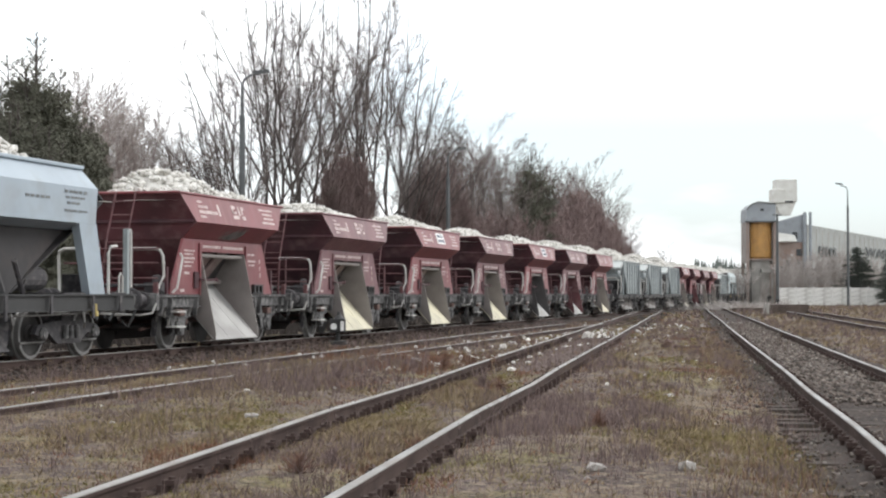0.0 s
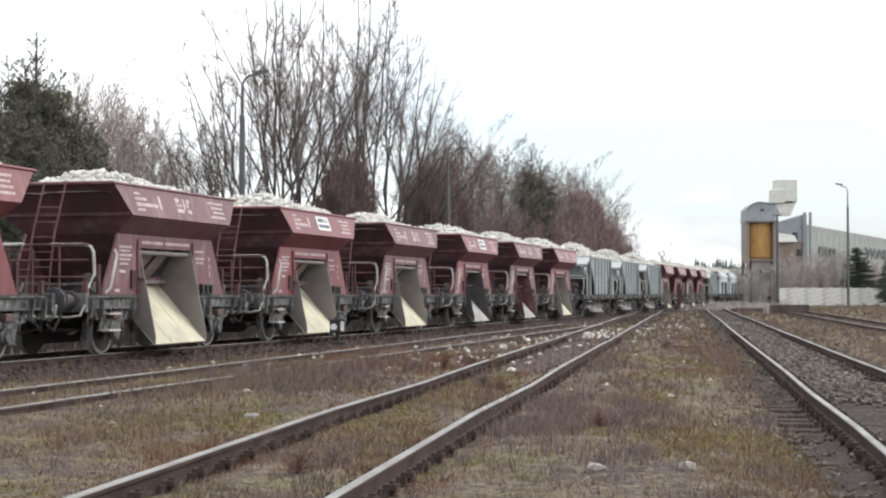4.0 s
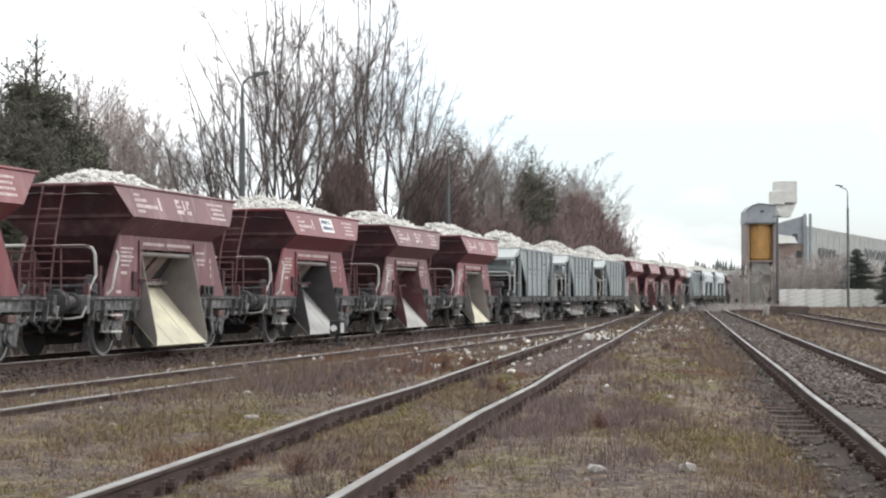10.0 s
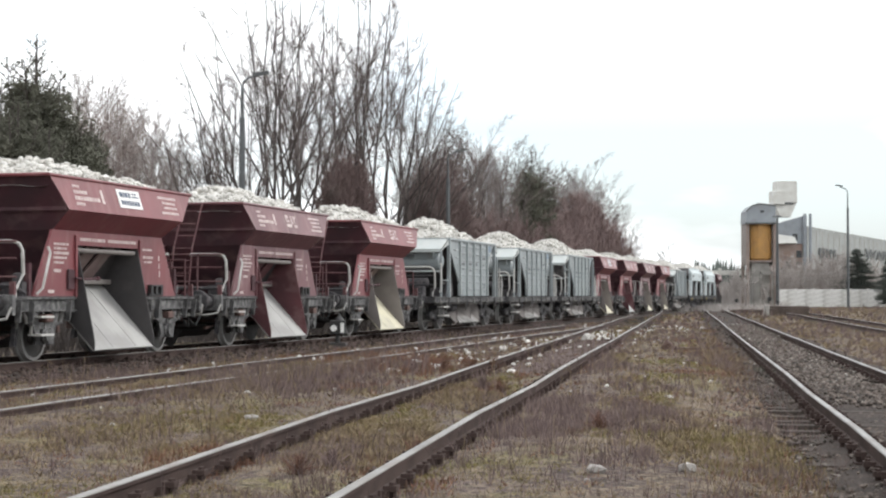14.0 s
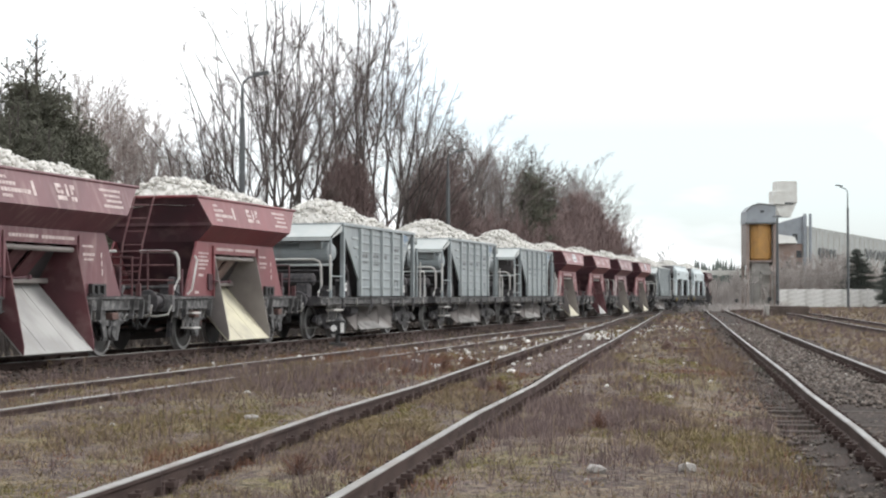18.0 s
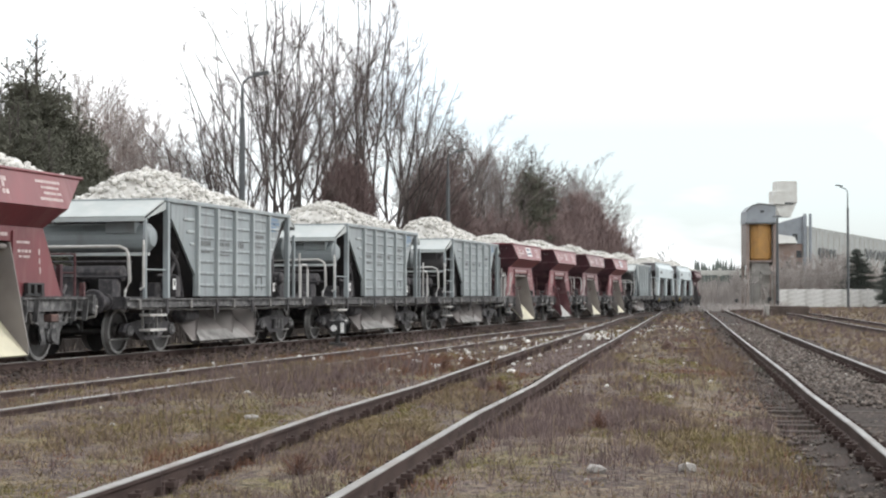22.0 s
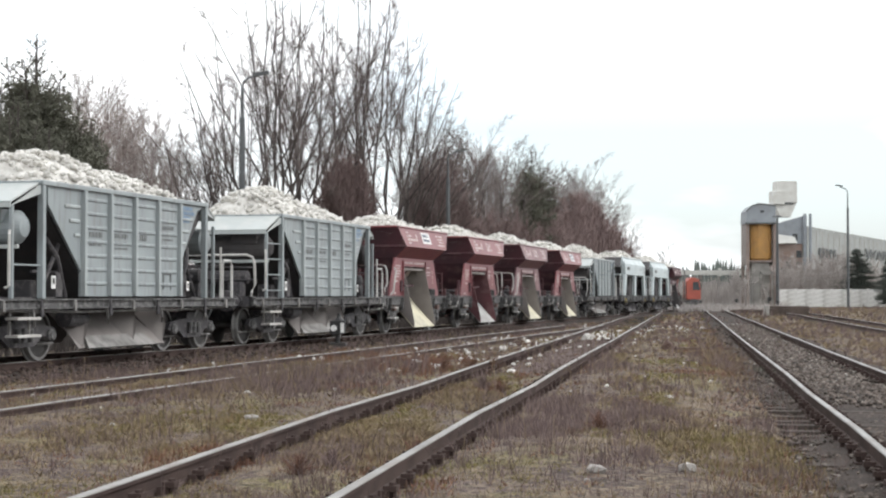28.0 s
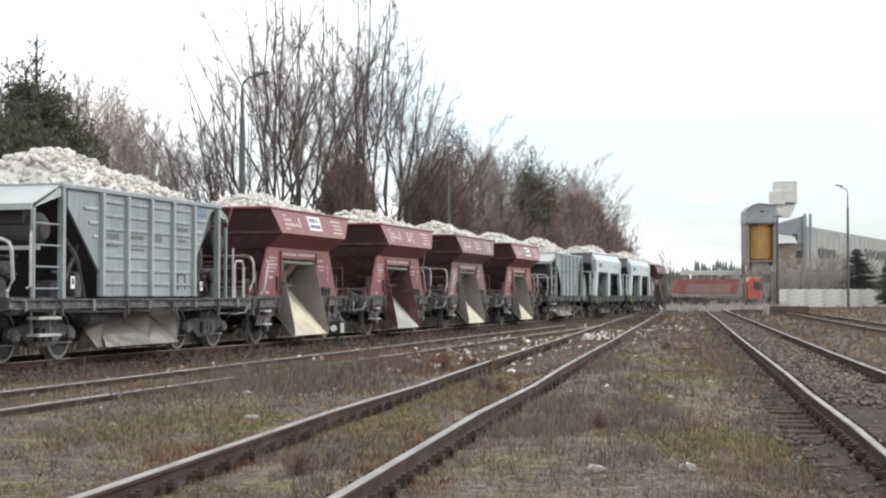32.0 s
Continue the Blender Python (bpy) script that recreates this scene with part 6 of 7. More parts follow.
    spruce.matrix_basis = pose((1517 - 784) / 2827 * 192, 192, -0.03) @ Matrix.Diagonal((1.5, 1.5, 0.72, 1))
    wood_pine = pine_tree(6, 17.0, 3.8, 0.4, 5, "dark open-crowned pine among bare trees")
    stand(wood_pine, at(940, 33), 33, 1.0, 0, True)
    for x, d, sc, turn in ((956, 33, 0.95, 40), (972, 34, 0.86, 170), (926, 34, 0.84, 250)):
        stand(wood_pine, at(x, d), d, sc, turn)
    for X, Y, sc in (((1576 - 784) / 2827 * 176, 176, 0.66), ((1590 - 784) / 2827 * 178, 178, 0.8)):
        ob = copy_thing(spruce, pose(X, Y, -0.03, 0, 0, 40 * sc))
        ob.scale = (sc * 1.25, sc * 1.25, sc)
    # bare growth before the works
    pale = [bare_tree("tree", "slender bare grey-brown tree by the works", "bare tree", 71 + i, 13.5, 1 + i, 0.18, 0.14, FAR, HAZE_TWIG, HAZE_TWIG) for i in range(3)]
    for i in range(3):
        pale[i].matrix_basis = pose((1380 + 60 * i - 784) / 2827 * 199, 199, -0.03, 0, 0, 50 * i) @ Matrix.Diagonal((0.5, 0.5, 0.42, 1))
    for i, (x, y, sc) in enumerate([(1388, 196, 0.5), (1402, 198, 0.45), (1418, 197, 0.42), (1440, 195, 0.5), (1455, 197, 0.45), (1470, 196, 0.52), (1485, 198, 0.5), (1500, 195, 0.42), (1542, 200, 0.45), (1555, 202, 0.5)]):
        ob = copy_thing(pale[i % 3], pose((x - 784) / 2827 * y, y, -0.03, 0, 0, 63 * i))
        ob.scale = (sc, sc, sc * 0.8)
    for i, (x, y, sc) in enumerate([(1250, 240, 0.28), (1262, 236, 0.3), (1284, 240, 0.26), (1296, 238, 0.3), (1308, 242, 0.28), (1384, 194, 0.42), (1396, 192, 0.36), (1410, 190, 0.4), (1428, 191, 0.46), (1447, 192, 0.5), (1462, 190, 0.46), (1478, 192, 0.55), (1493, 190, 0.5), (1510, 194, 0.42), (1534, 196, 0.45), (1226, 238, 0.3)]):
        ob = copy_thing(pale[i % 3], pose((x - 784) / 2827 * y, y, -0.03, 0, 0, 81 * i))
        ob.scale = (sc, sc, sc * 0.85)
    for i, (x, y, sc) in enumerate([(1296, 190, 0.32), (1307, 190, 0.38), (1319, 187, 0.4), (1352, 188, 0.26)]):
        ob = copy_thing(pale[1 + i % 2], pose((x - 784) / 2827 * y, y, -0.03, 0, 0, 70 * i))
        ob.scale = (sc, sc, sc * 0.75)
    for i, (x, y, sc) in enumerate([(1394, 203, 0.5), (1412, 202, 0.44), (1430, 201, 0.5), (1448, 203, 0.42), (1466, 201, 0.46), (1484, 203, 0.44), (1540, 204, 0.42), (1556, 205, 0.44), (1570, 204, 0.42)]):
        ob = copy_thing(pale[(i + 1) % 3], pose((x - 784) / 2827 * y, y, -0.03, 0, 0, 39 * i))
        ob.scale = (sc, sc, sc * 0.82)
    for i, (x, y, sc) in enumerate([(1160, 300, 0.62), (1175, 310, 0.7), (1190, 300, 0.5), (1145, 290, 0.55)]):
        ob = copy_thing(slim[i % 3], pose((x - 784) / 2827 * y, y, -0.03, 0, 0, 63 * i))
        ob.scale = (sc, sc, sc)
    far = Shape()
    rng = random.Random(12)
    for _ in range(420):
        x = rng.uniform(1100, 1420)
        y = rng.uniform(430, 520)
        X, hgt = (x - 784) / 2827 * y, rng.uniform(6.5, 11.5) * (0.85 if x < 1230 else 1.0)
        w = rng.uniform(1.0, 1.9)
        for k in range(5):
            z0 = hgt * (0.05 + 0.18 * k)
            rad = w * (1 - 0.17 * k) * rng.uniform(0.8, 1.1)
            ring = [(X + rad * math.cos(a) * rng.uniform(0.7, 1.2), y + rad * math.sin(a), z0 - rng.uniform(0, 0.4)) for a in [j * 1.047 for j in range(6)]]
            far.add(ring + [(X, y, z0 + hgt * 0.28)], [(j, (j + 1) % 6, 6) for j in range(6)])
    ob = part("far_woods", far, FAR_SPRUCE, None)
    tagged(ob, "line of distant conifer woods, haze in their colour", "woods", kind="stuff")
    hedge = Shape()
    for _ in range(11000):
        s, d = rng.uniform(-2, 190), rng.triangular(17.9, 25, 18.6)
        p = plan(s, d, -0.05)
        hgt = rng.uniform(0.5, 1.9) * (0.75 + 0.5 * noise.noise((s * 0.15, d * 0.2, 2.0)))
        dv = Vector((rng.gauss(0, 0.25), rng.gauss(0, 0.25), 1)).normalized()
        hedge.tube([p, p + dv * hgt * 0.6, p + dv * hgt + Vector((rng.gauss(0, 0.15), rng.gauss(0, 0.15), 0))], 0.022, 3, 0.01, caps=False)
    tagged(part("brush_strip", hedge, BARK, None), "strip of leafless reddish brush behind the train", "brush", kind="stuff")
    brush = Shape()
    for _ in range(5200):
        x, y = rng.uniform(1195, 1520), rng.uniform(205, 260)
        X = (x - 784) / 2827 * y
        hgt = rng.uniform(1.2, 3.9)
        p = Vector((X, y, -0.05))
        d = Vector((rng.gauss(0, 0.22), rng.gauss(0, 0.2), 1)).normalized()
        brush.tube([p, p + d * hgt * 0.6, p + d * hgt + Vector((rng.gauss(0, 0.25), 0, 0))], 0.05, 3, 0.012, caps=False)
    for _ in range(1500):
        x, y = rng.uniform(1180, 1400), rng.uniform(128, 160)
        p = Vector(((x - 784) / 2827 * y, y, -0.05))
        hgt = rng.uniform(0.25, 0.95) * (0.6 + 0.7 * noise.noise((x * 0.05, y * 0.1, 5.0)) + 0.2)
        d = Vector((rng.gauss(0, 0.3), rng.gauss(0, 0.3), 1)).normalized()
        brush.tube([p, p + d * hgt * 0.6, p + d * hgt + Vector((rng.gauss(0, 0.1), 0, 0))], 0.03, 3, 0.01, caps=False)
    ob = part("brushwood", brush, HAZE_TWIG, None)
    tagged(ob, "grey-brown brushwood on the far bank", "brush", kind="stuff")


add_trees()


# ---- lamps ----
def street_lamp(x, y, height, arm, label):
    th = thing("street_lamp", pose(x, y, -0.05), label, "street lamp", "yard lamps")
    part("pole", lambda sh: sh.disc_stack((0, 0, 0), (0, 0, 1), [(0, 0.17), (0.05, 0.16), (height * 0.84, 0.115), (height * 0.845, 0.07), (height * 0.97, 0.06)], 12), LAMP_STEEL, th, "", smooth=False)
    sg = 1 if arm > 0 else -1
    part("arm", lambda sh: sh.tube([(0, 0, height * 0.96), (0.06 * sg, 0, height * 0.985), (0.25 * sg, 0, height), (abs(arm) * 0.8 * sg, 0, height + 0.14)], 0.05, 7), LAMP_STEEL, th)
    part("lamp_head", lambda sh: sh.slab([(abs(arm) * 0.55 * sg, -0.14, height + 0.2), (abs(arm) * 1.3 * sg, -0.1, height + 0.3), (abs(arm) * 1.3 * sg, 0.1, height + 0.3), (abs(arm) * 0.55 * sg, 0.14, height + 0.2)], 0.14), LAMP_STEEL, th, "flat grey lantern head")
    return th


for lx, lz, hh, arm in ((428, 66.7, 10.5, 0.85), (793, 100.0, 10.3, 0.85), (1501, 172.0, 12.9, -1.0)):
    street_lamp((lx - 784) / 2827 * lz, lz, hh, arm, "tall grey street lamp with a short arm")
pole = thing("pole", pose((1376 - 784) / 2827 * 176, 176, -0.05), "tall thin dark pole before the works", "pole")
part("mast", lambda sh: sh.disc_stack((0, 0, 0), (0, 0, 1), [(0, 0.2), (10.2, 0.12)], 10), LAMP_STEEL, pole)
part("cap", lambda sh: sh.box(-0.5, 0.5, -0.06, 0.06, 10.0, 10.12), LAMP_STEEL, pole)


# ---- the works ----
YELLOW = mat("ochre_painted_steel", (0.47, 0.26, 0.075), (0.37, 0.2, 0.07), 1.5, 0.6, 0, 0.05, (0.26, 0.17, 0.08), 0.6, 0.4)
STEEL_BLUE = mat("blue_grey_sheeting", (0.30, 0.33, 0.36), (0.24, 0.265, 0.29), 1.8, 0.6, 0, 0.05, (0.2, 0.2, 0.2), 0.8, 0.4)
WHITE_SHEET = mat("white_sheeting", (0.66, 0.67, 0.64), (0.56, 0.56, 0.53), 1.5, 0.6, 0, 0.05, (0.42, 0.4, 0.36), 0.8, 0.4)
# brick, screens and columns are lightened: distance haze mixed into their colours
BRICK = mat("brown_brickwork", (0.3, 0.21, 0.18), (0.36, 0.3, 0.27), 1.6, 0.9, 0, 0.2, (0.36, 0.33, 0.3), 0.7, 0.5)
HALL = mat("grey_hall_wall", (0.315, 0.335, 0.325), (0.27, 0.285, 0.275), 3.0, 0.9, 0, 0.2, (0.21, 0.2, 0.19), 1.2, 0.4)
SCREEN = mat("grey_brown_sheeting", (0.3, 0.27, 0.255), (0.24, 0.215, 0.2), 1.2, 0.8, 0, 0.1)
BROWN_STEEL = mat("rusty_column_steel", (0.23, 0.175, 0.155), (0.28, 0.23, 0.205), 1.0, 0.8, 0.1, 0.1)
GLASS = mat("dark_window_glass", (0.03, 0.035, 0.04), (0.05, 0.055, 0.06), 0.5, 0.15)


def wx(x, y=200.0):
    return (x - 784) / 2827.0 * y


def wz(py, y=200.0):
    return 1.34 + (523 - py) * y / 2827.0


def add_works():
    silo = thing("silo", pose(wx(1343), 200, 0), "ochre storage silo in a grey steel frame with a rounded top", "silo")
    part("tank", lambda sh: sh.disc_stack((0, 0, 0), (0, 0, 1), [(wz(464), 1.3), (wz(458), 1.64), (wz(394), 1.64)], 20), YELLOW, silo, "ochre-yellow round tank")
    part("top_house", lambda sh: sh.slab([(wx(px) - wx(1343), -1.9, wz(pz)) for px, pz in ((1316, 397), (1368, 395), (1368, 366), (1352, 363), (1338, 362.5), (1326, 366), (1317, 375))], 3.9), STEEL_BLUE, silo, "grey sheet-metal top house")
    for i, (x, y) in enumerate(((-1.7, -1.6), (1.66, -1.6), (-1.7, 1.6), (1.66, 1.6))):
        part("column", lambda sh: sh.box(x - 0.16, x + 0.16, y - 0.16, y + 0.16, -0.1, wz(395)), BROWN_STEEL, silo)
    for x0, x1 in ((-1.82, -1.42), (1.42, 1.74)):
        part("side_screen", lambda sh: sh.box(x0, x1, -1.4, 1.5, wz(470), wz(396)), SCREEN, silo, "grey-brown side screen of the tank")
    part("base_house", lambda sh: sh.box(-1.15, 1.1, -1.2, 1.4, -0.1, wz(463)), CONCRETE, silo, "grey concrete base")
    for z in (wz(463),):
        part("ring_beam", lambda sh: sh.box(-1.82, 1.75, -1.5, -1.25, z - 0.12, z + 0.12), BROWN_STEEL, silo)
    part("portal", lambda sh: (sh.box(-0.2, 0.0, -2.0, -1.8, -0.1, wz(482)), sh.box(1.2, 1.4, -2.0, -1.8, -0.1, wz(482)), sh.box(-0.2, 1.4, -2.0, -1.8, wz(486), wz(480))), CONCRETE, silo, "concrete loading portal")
    part("eave_trim", lambda sh: sh.box(wx(1314.5) - wx(1343), wx(1369) - wx(1343), -2.0, -1.91, wz(398), wz(395.5)), MARK_DARK, silo, "dark eave edge")
    each("roof_trim", [lambda sh, p=p, q=q: sh.tube([(wx(p[0]) - wx(1343), -1.93, wz(p[1])), (wx(q[0]) - wx(1343), -1.93, wz(q[1]))], 0.09, 5) for p, q in (((1316, 376), (1326, 366)), ((1326, 366), (1338, 362)), ((1338, 362), (1368, 365.5)))], MARK_GREY, silo, "", "silo_trim")
    each("tank_rib", [lambda sh, w=w: sh.tube([(1.65 * math.sin(w), -1.65 * math.cos(w), wz(458)), (1.65 * math.sin(w), -1.65 * math.cos(w), wz(396))], 0.05, 5) for w in (-0.75, -0.25, 0.25, 0.75)], YELLOW, silo, "", "silo_rib")
    part("vent", lambda sh: sh.box(-0.15, 0.3, -1.98, -1.86, wz(378), wz(374)), GLASS, silo)
    tower = thing("works_tower", pose(wx(1404, 206), 206, 0), "tall grey and brown works tower with white sheet-metal housings", "tower")
    y = 206.0
    part("brick_body", lambda sh: sh.box(wx(1374, y) - wx(1404, y), wx(1420, y) - wx(1404, y), 0, 5, -0.1, wz(432, y)), BRICK, tower, "brown brick lower part")
    part("upper_body", lambda sh: sh.slab([(wx(1373, y) - wx(1404, y), -0.05, wz(432, y)), (wx(1428, y) - wx(1404, y), -0.05, wz(432, y)), (wx(1428, y) - wx(1404, y), -0.05, wz(381, y)), (wx(1373, y) - wx(1404, y), -0.05, wz(397, y))], 4.0), STEEL_BLUE, tower, "blue-grey sheet-metal upper part")
    part("lean_roof", lambda sh: sh.slab([(wx(1375, y) - wx(1404, y), -1.1, wz(431, y)), (wx(1408, y) - wx(1404, y), -1.1, wz(431, y)), (wx(1406, y) - wx(1404, y), -0.1, wz(419, y)), (wx(1378, y) - wx(1404, y), -0.1, wz(415, y))], 0.12), WHITE_SHEET, tower, "white sloping roof")
    part("top_box", lambda sh: sh.box(wx(1375, y) - wx(1404, y), wx(1412, y) - wx(1404, y), 0, 2.6, wz(360, y), wz(320, y)), WHITE_SHEET, tower, "white sheet-metal box", bevel=0.08)
    part("side_box", lambda sh: sh.box(wx(1367, y) - wx(1404, y), wx(1389, y) - wx(1404, y), -0.3, 2.2, wz(362, y), wz(338, y)), WHITE_SHEET, tower, bevel=0.05)
    part("cone", lambda sh: sh.slab([(wx(1371, y) - wx(1404, y), 0.1, wz(361, y)), (wx(1383, y) - wx(1404, y), 0.1, wz(384, y)), (wx(1400, y) - wx(1404, y), 0.1, wz(384, y)), (wx(1410, y) - wx(1404, y), 0.1, wz(361, y))], 2.2), WHITE_SHEET, tower)
    part("gap_band", lambda sh: sh.box(wx(1372, y) - wx(1404, y), wx(1404, y) - wx(1404, y), -0.04, 0.2, wz(362, y), wz(358.5, y)), GLASS, tower)
    for x in (1423, 1433):
        part("pipe", lambda sh: sh.tube([(wx(x, y) - wx(1404, y), -0.5, -0.1), (wx(x, y) - wx(1404, y), -0.5, wz(379, y))], 0.2, 8), STEEL_BLUE, tower)
    for i, (px, py) in enumerate(((1407, 420), (1414, 470), (1395, 470), (1386, 480), (1414, 450), (1400, 500))):
        win = part("window", lambda sh: sh.box(wx(px, y) - wx(1404, y) - 0.32, wx(px, y) - wx(1404, y) + 0.32, -0.12, 0.0, wz(py + 6, y), wz(py - 6, y)), GLASS, tower)
    for i in range(9):
        part("patch", lambda sh: sh.box(wx(1394 + (i % 3) * 3, y) - wx(1404, y), wx(1397 + (i % 3) * 3, y) - wx(1404, y), -0.02, 0.05, wz(512 - i * 7, y), wz(509 - i * 7, y)), PALE_CONCRETE, tower)
    hall = thing("works_hall", pose(0, 0, 0), "long grey works hall with large dark letters", "industrial hall")
    a, b = Vector((wx(1428, 208), 208, 0)), Vector((wx(1640, 302), 302, 0))
    u = (b - a).normalized()
    n_in = Vector((-u.y, u.x, 0))
    top = wz(402, 208)
    part("wall", lambda sh: sh.slab([a, b, b + Vector((0, 0, top)), a + Vector((0, 0, top))], 0.3), HALL, hall)
    part("end_wall", lambda sh: sh.slab([a + n_in * 3.5, a, a + Vector((0, 0, top)), a + n_in * 3.5 + Vector((0, 0, top))], 0.3), HALL, hall)
    part("roof", lambda sh: sh.slab([a + Vector((0, 0, top + 0.1)), b + Vector((0, 0, top + 0.1)), b + n_in * 3.5 + Vector((0, 0, top - 0.15)), a + n_in * 3.5 + Vector((0, 0, top - 0.15))], 0.25), HALL, hall)
    part("parapet", lambda sh: sh.slab([a - n_in * 0.03 + Vector((0, 0, top - 0.25)), b - n_in * 0.03 + Vector((0, 0, top - 0.25)), b - n_in * 0.03 + Vector((0, 0, top + 0.12)), a - n_in * 0.03 + Vector((0, 0, top + 0.12))], 0.1), HALL, hall)
    length = (b - a).length
    for i in range(26):
        s0 = 2 + i * (length - 4) / 26
        p, q = a + u * s0 - n_in * 0.02, a + u * (s0 + 0.35) - n_in * 0.02
        part("pilaster", lambda sh: sh.slab([p, q, q + Vector((0, 0, top - 0.3)), p + Vector((0, 0, top - 0.3))], 0.12), CONCRETE, hall)

    def on_wall(px):
        """Distance along the wall of a sight line."""
        k = (px - 784) / 2827.0
        return (k * a.y - a.x) / (u.x - k * u.y)
    for px in (1448, 1454, 1460, 1467, 1474):
        s0 = on_wall(px)
        p = a + u * s0 - n_in * 0.2
        q = a + u * (s0 + 1.5) - n_in * 0.2
        part("letter_stroke", lambda sh: sh.slab([p + Vector((0, 0, 6.3)), q + Vector((0, 0, 6.3)), q + Vector((0, 0, 7.7)), p + Vector((0, 0, 7.7))], 0.05), MARK_DARK, hall)
    txt = bpy.data.curves.new("letters", "FONT")
    txt.body, txt.size, txt.extrude, txt.offset = "WAP", 2.1, 0.03, 0.03
    txt.materials.append(MARK_DARK)
    ob = new("letters", txt)
    ob.parent = hall
    s0 = on_wall(1529)
    p = a + u * s0 - n_in * 0.25
    ob.matrix_basis = Matrix.Translation((p.x, p.y, 7.0)) @ Euler((radians(90), 0, math.atan2(u.y, u.x))).to_matrix().to_4x4() @ Matrix.Diagonal((4.2, 1, 1, 1))
    tagged(ob, "large dark letters on the wall")
    fence = thing("concrete_fence", pose(wx(1376, 182), 182, 0), "pale concrete panel fence with posts", "fence")
    k = 0
    xx, end = 0.0, wx(1548, 182) - wx(1376, 182)
    while xx < end:
        part("post", lambda sh: sh.box(-0.07, 0.07, -0.07, 0.07, -0.1, 2.12), PALE_CONCRETE, fence, key="fence_post").matrix_basis = pose(xx, 0, 0)
        for j in range(4):
            part("panel", lambda sh: sh.box(0.08, 1.98, -0.03, 0.03, 0.0, 0.485), PALE_CONCRETE, fence, key="fence_panel", bevel=0.01).matrix_basis = pose(xx, 0, 0.02 + 0.5 * j)
        xx += 2.06
    part("post", lambda sh: sh.box(-0.07, 0.07, -0.07, 0.07, -0.1, 2.12), PALE_CONCRETE, fence, key="fence_post").matrix_basis = pose(xx, 0, 0)
    conv = thing("conveyor_bridge", pose(0, 215, 0), "pale enclosed conveyor bridge on thin posts", "conveyor")
    x0, x1 = wx(1205, 215), wx(1326, 215)
    part("gallery", lambda sh: sh.box(x0, x1, -0.5, 0.5, wz(487, 215), wz(479, 215)), WHITE_SHEET, conv)
    for px in (1212, 1240, 1272, 1300):
        part("post", lambda sh: sh.box(wx(px, 215) - 0.13, wx(px, 215) + 0.13, -0.2, 0.2, -0.1, wz(485, 215)), CONCRETE, conv)
    part("lamp_box", lambda sh: sh.box(wx(1270, 215), wx(1276, 215), -0.6, -0.3, wz(489, 215), wz(475, 215)), WHITE_SHEET, conv)


add_works()

# ---- low things by the far tracks ----
PLANK = mat("old_dark_timber", (0.055, 0.04, 0.034), (0.085, 0.064, 0.054), 0.5, 0.9, 0, 0.3, (0.15, 0.12, 0.1), 0.2, 0.4)
stack = thing("timber_stack", pose(wx(1396, 108), 108, -0.03), "stack of old dark railway timbers", "timber stack")
for r in range(4):
    for j in range(3):
        part("timber", lambda sh: sh.box(-1.25, 1.25, -0.13, 0.13, 0.0, 0.15), PLANK, stack, key="stack_timber").matrix_basis = pose((r * 0.03), j * 0.3, r * 0.16)
block = thing("concrete_post", pose(wx(1356, 104), 104, -0.05), "short grey concrete post", "post")
part("shaft", lambda sh: sh.box(-0.16, 0.16, -0.16, 0.16, 0, 0.72), CONCRETE, block, bevel=0.02)
stack2 = thing("timber_stack", pose(wx(1325, 125), 125, -0.03), "low pile of dark rusty track parts", "scrap pile")
for j in range(6):
    part("beam", lambda sh: sh.box(-1.1, 1.1, -0.1, 0.1, 0, 0.18), PLANK, stack2, key="scrap_beam").matrix_basis = pose(-0.3 + 0.2 * j, j * 0.5, 0.05 * (j % 2), 0, 0, 5 * j - 6)
for px, py, hh in ((1300, 168, 1.0), (1372, 160, 0.8), (1358, 165, 1.2)):
    sw = thing("switch_lever", pose(wx(px, py), py, -0.03), "dark hand-thrown switch lever", "switch lever")
    part("stand", lambda sh: sh.box(-0.35, 0.35, -0.2, 0.2, 0, 0.25), BLACK, sw)
    part("lever", lambda sh: sh.tube([(0, 0, 0.2), (0.25, 0, hh)], 0.05, 6), BLACK, sw)
    part("weight", lambda sh: sh.disc_stack((0.2, -0.1, hh * 0.8), (0, 1, 0), [(0, 0.22), (0.2, 0.22)], 12), BLACK, sw)

# ---- switch lantern beside the train ----
lantern = thing("switch_lantern", pose(wx(598, 41.4), 41.4, 0.03), "low black switch lantern with white faces", "switch lantern")
part("foot", lambda sh: sh.box(-0.22, 0.22, -0.2, 0.2, 0, 0.09), BLACK, lantern, bevel=0.01)
part("shaft", lambda sh: sh.tube([(0, 0, 0.05), (0, 0, 0.42)], 0.06, 8), BLACK, lantern)
part("housing", lambda sh: sh.box(-0.2, 0.2, -0.13, 0.13, 0.31, 0.66), BLACK, lantern, bevel=0.015)
part("round_face", lambda sh: sh.disc_stack((-0.1, -0.13, 0.46), (0, -1, 0), [(0, 0.085), (0.02, 0.08)], 16), BRIGHT_PLATE, lantern, "white round face")
part("square_face", lambda sh: sh.box(0.08, 0.17, -0.165, -0.14, 0.35, 0.6), BRIGHT_PLATE, lantern, "white upright face")
part("lid", lambda sh: sh.disc_stack((0.03, 0, 0.66), (0, 0, 1), [(0, 0.14), (0.05, 0.09), (0.1, 0.05), (0.18, 0.035)], 12), BLACK, lantern)

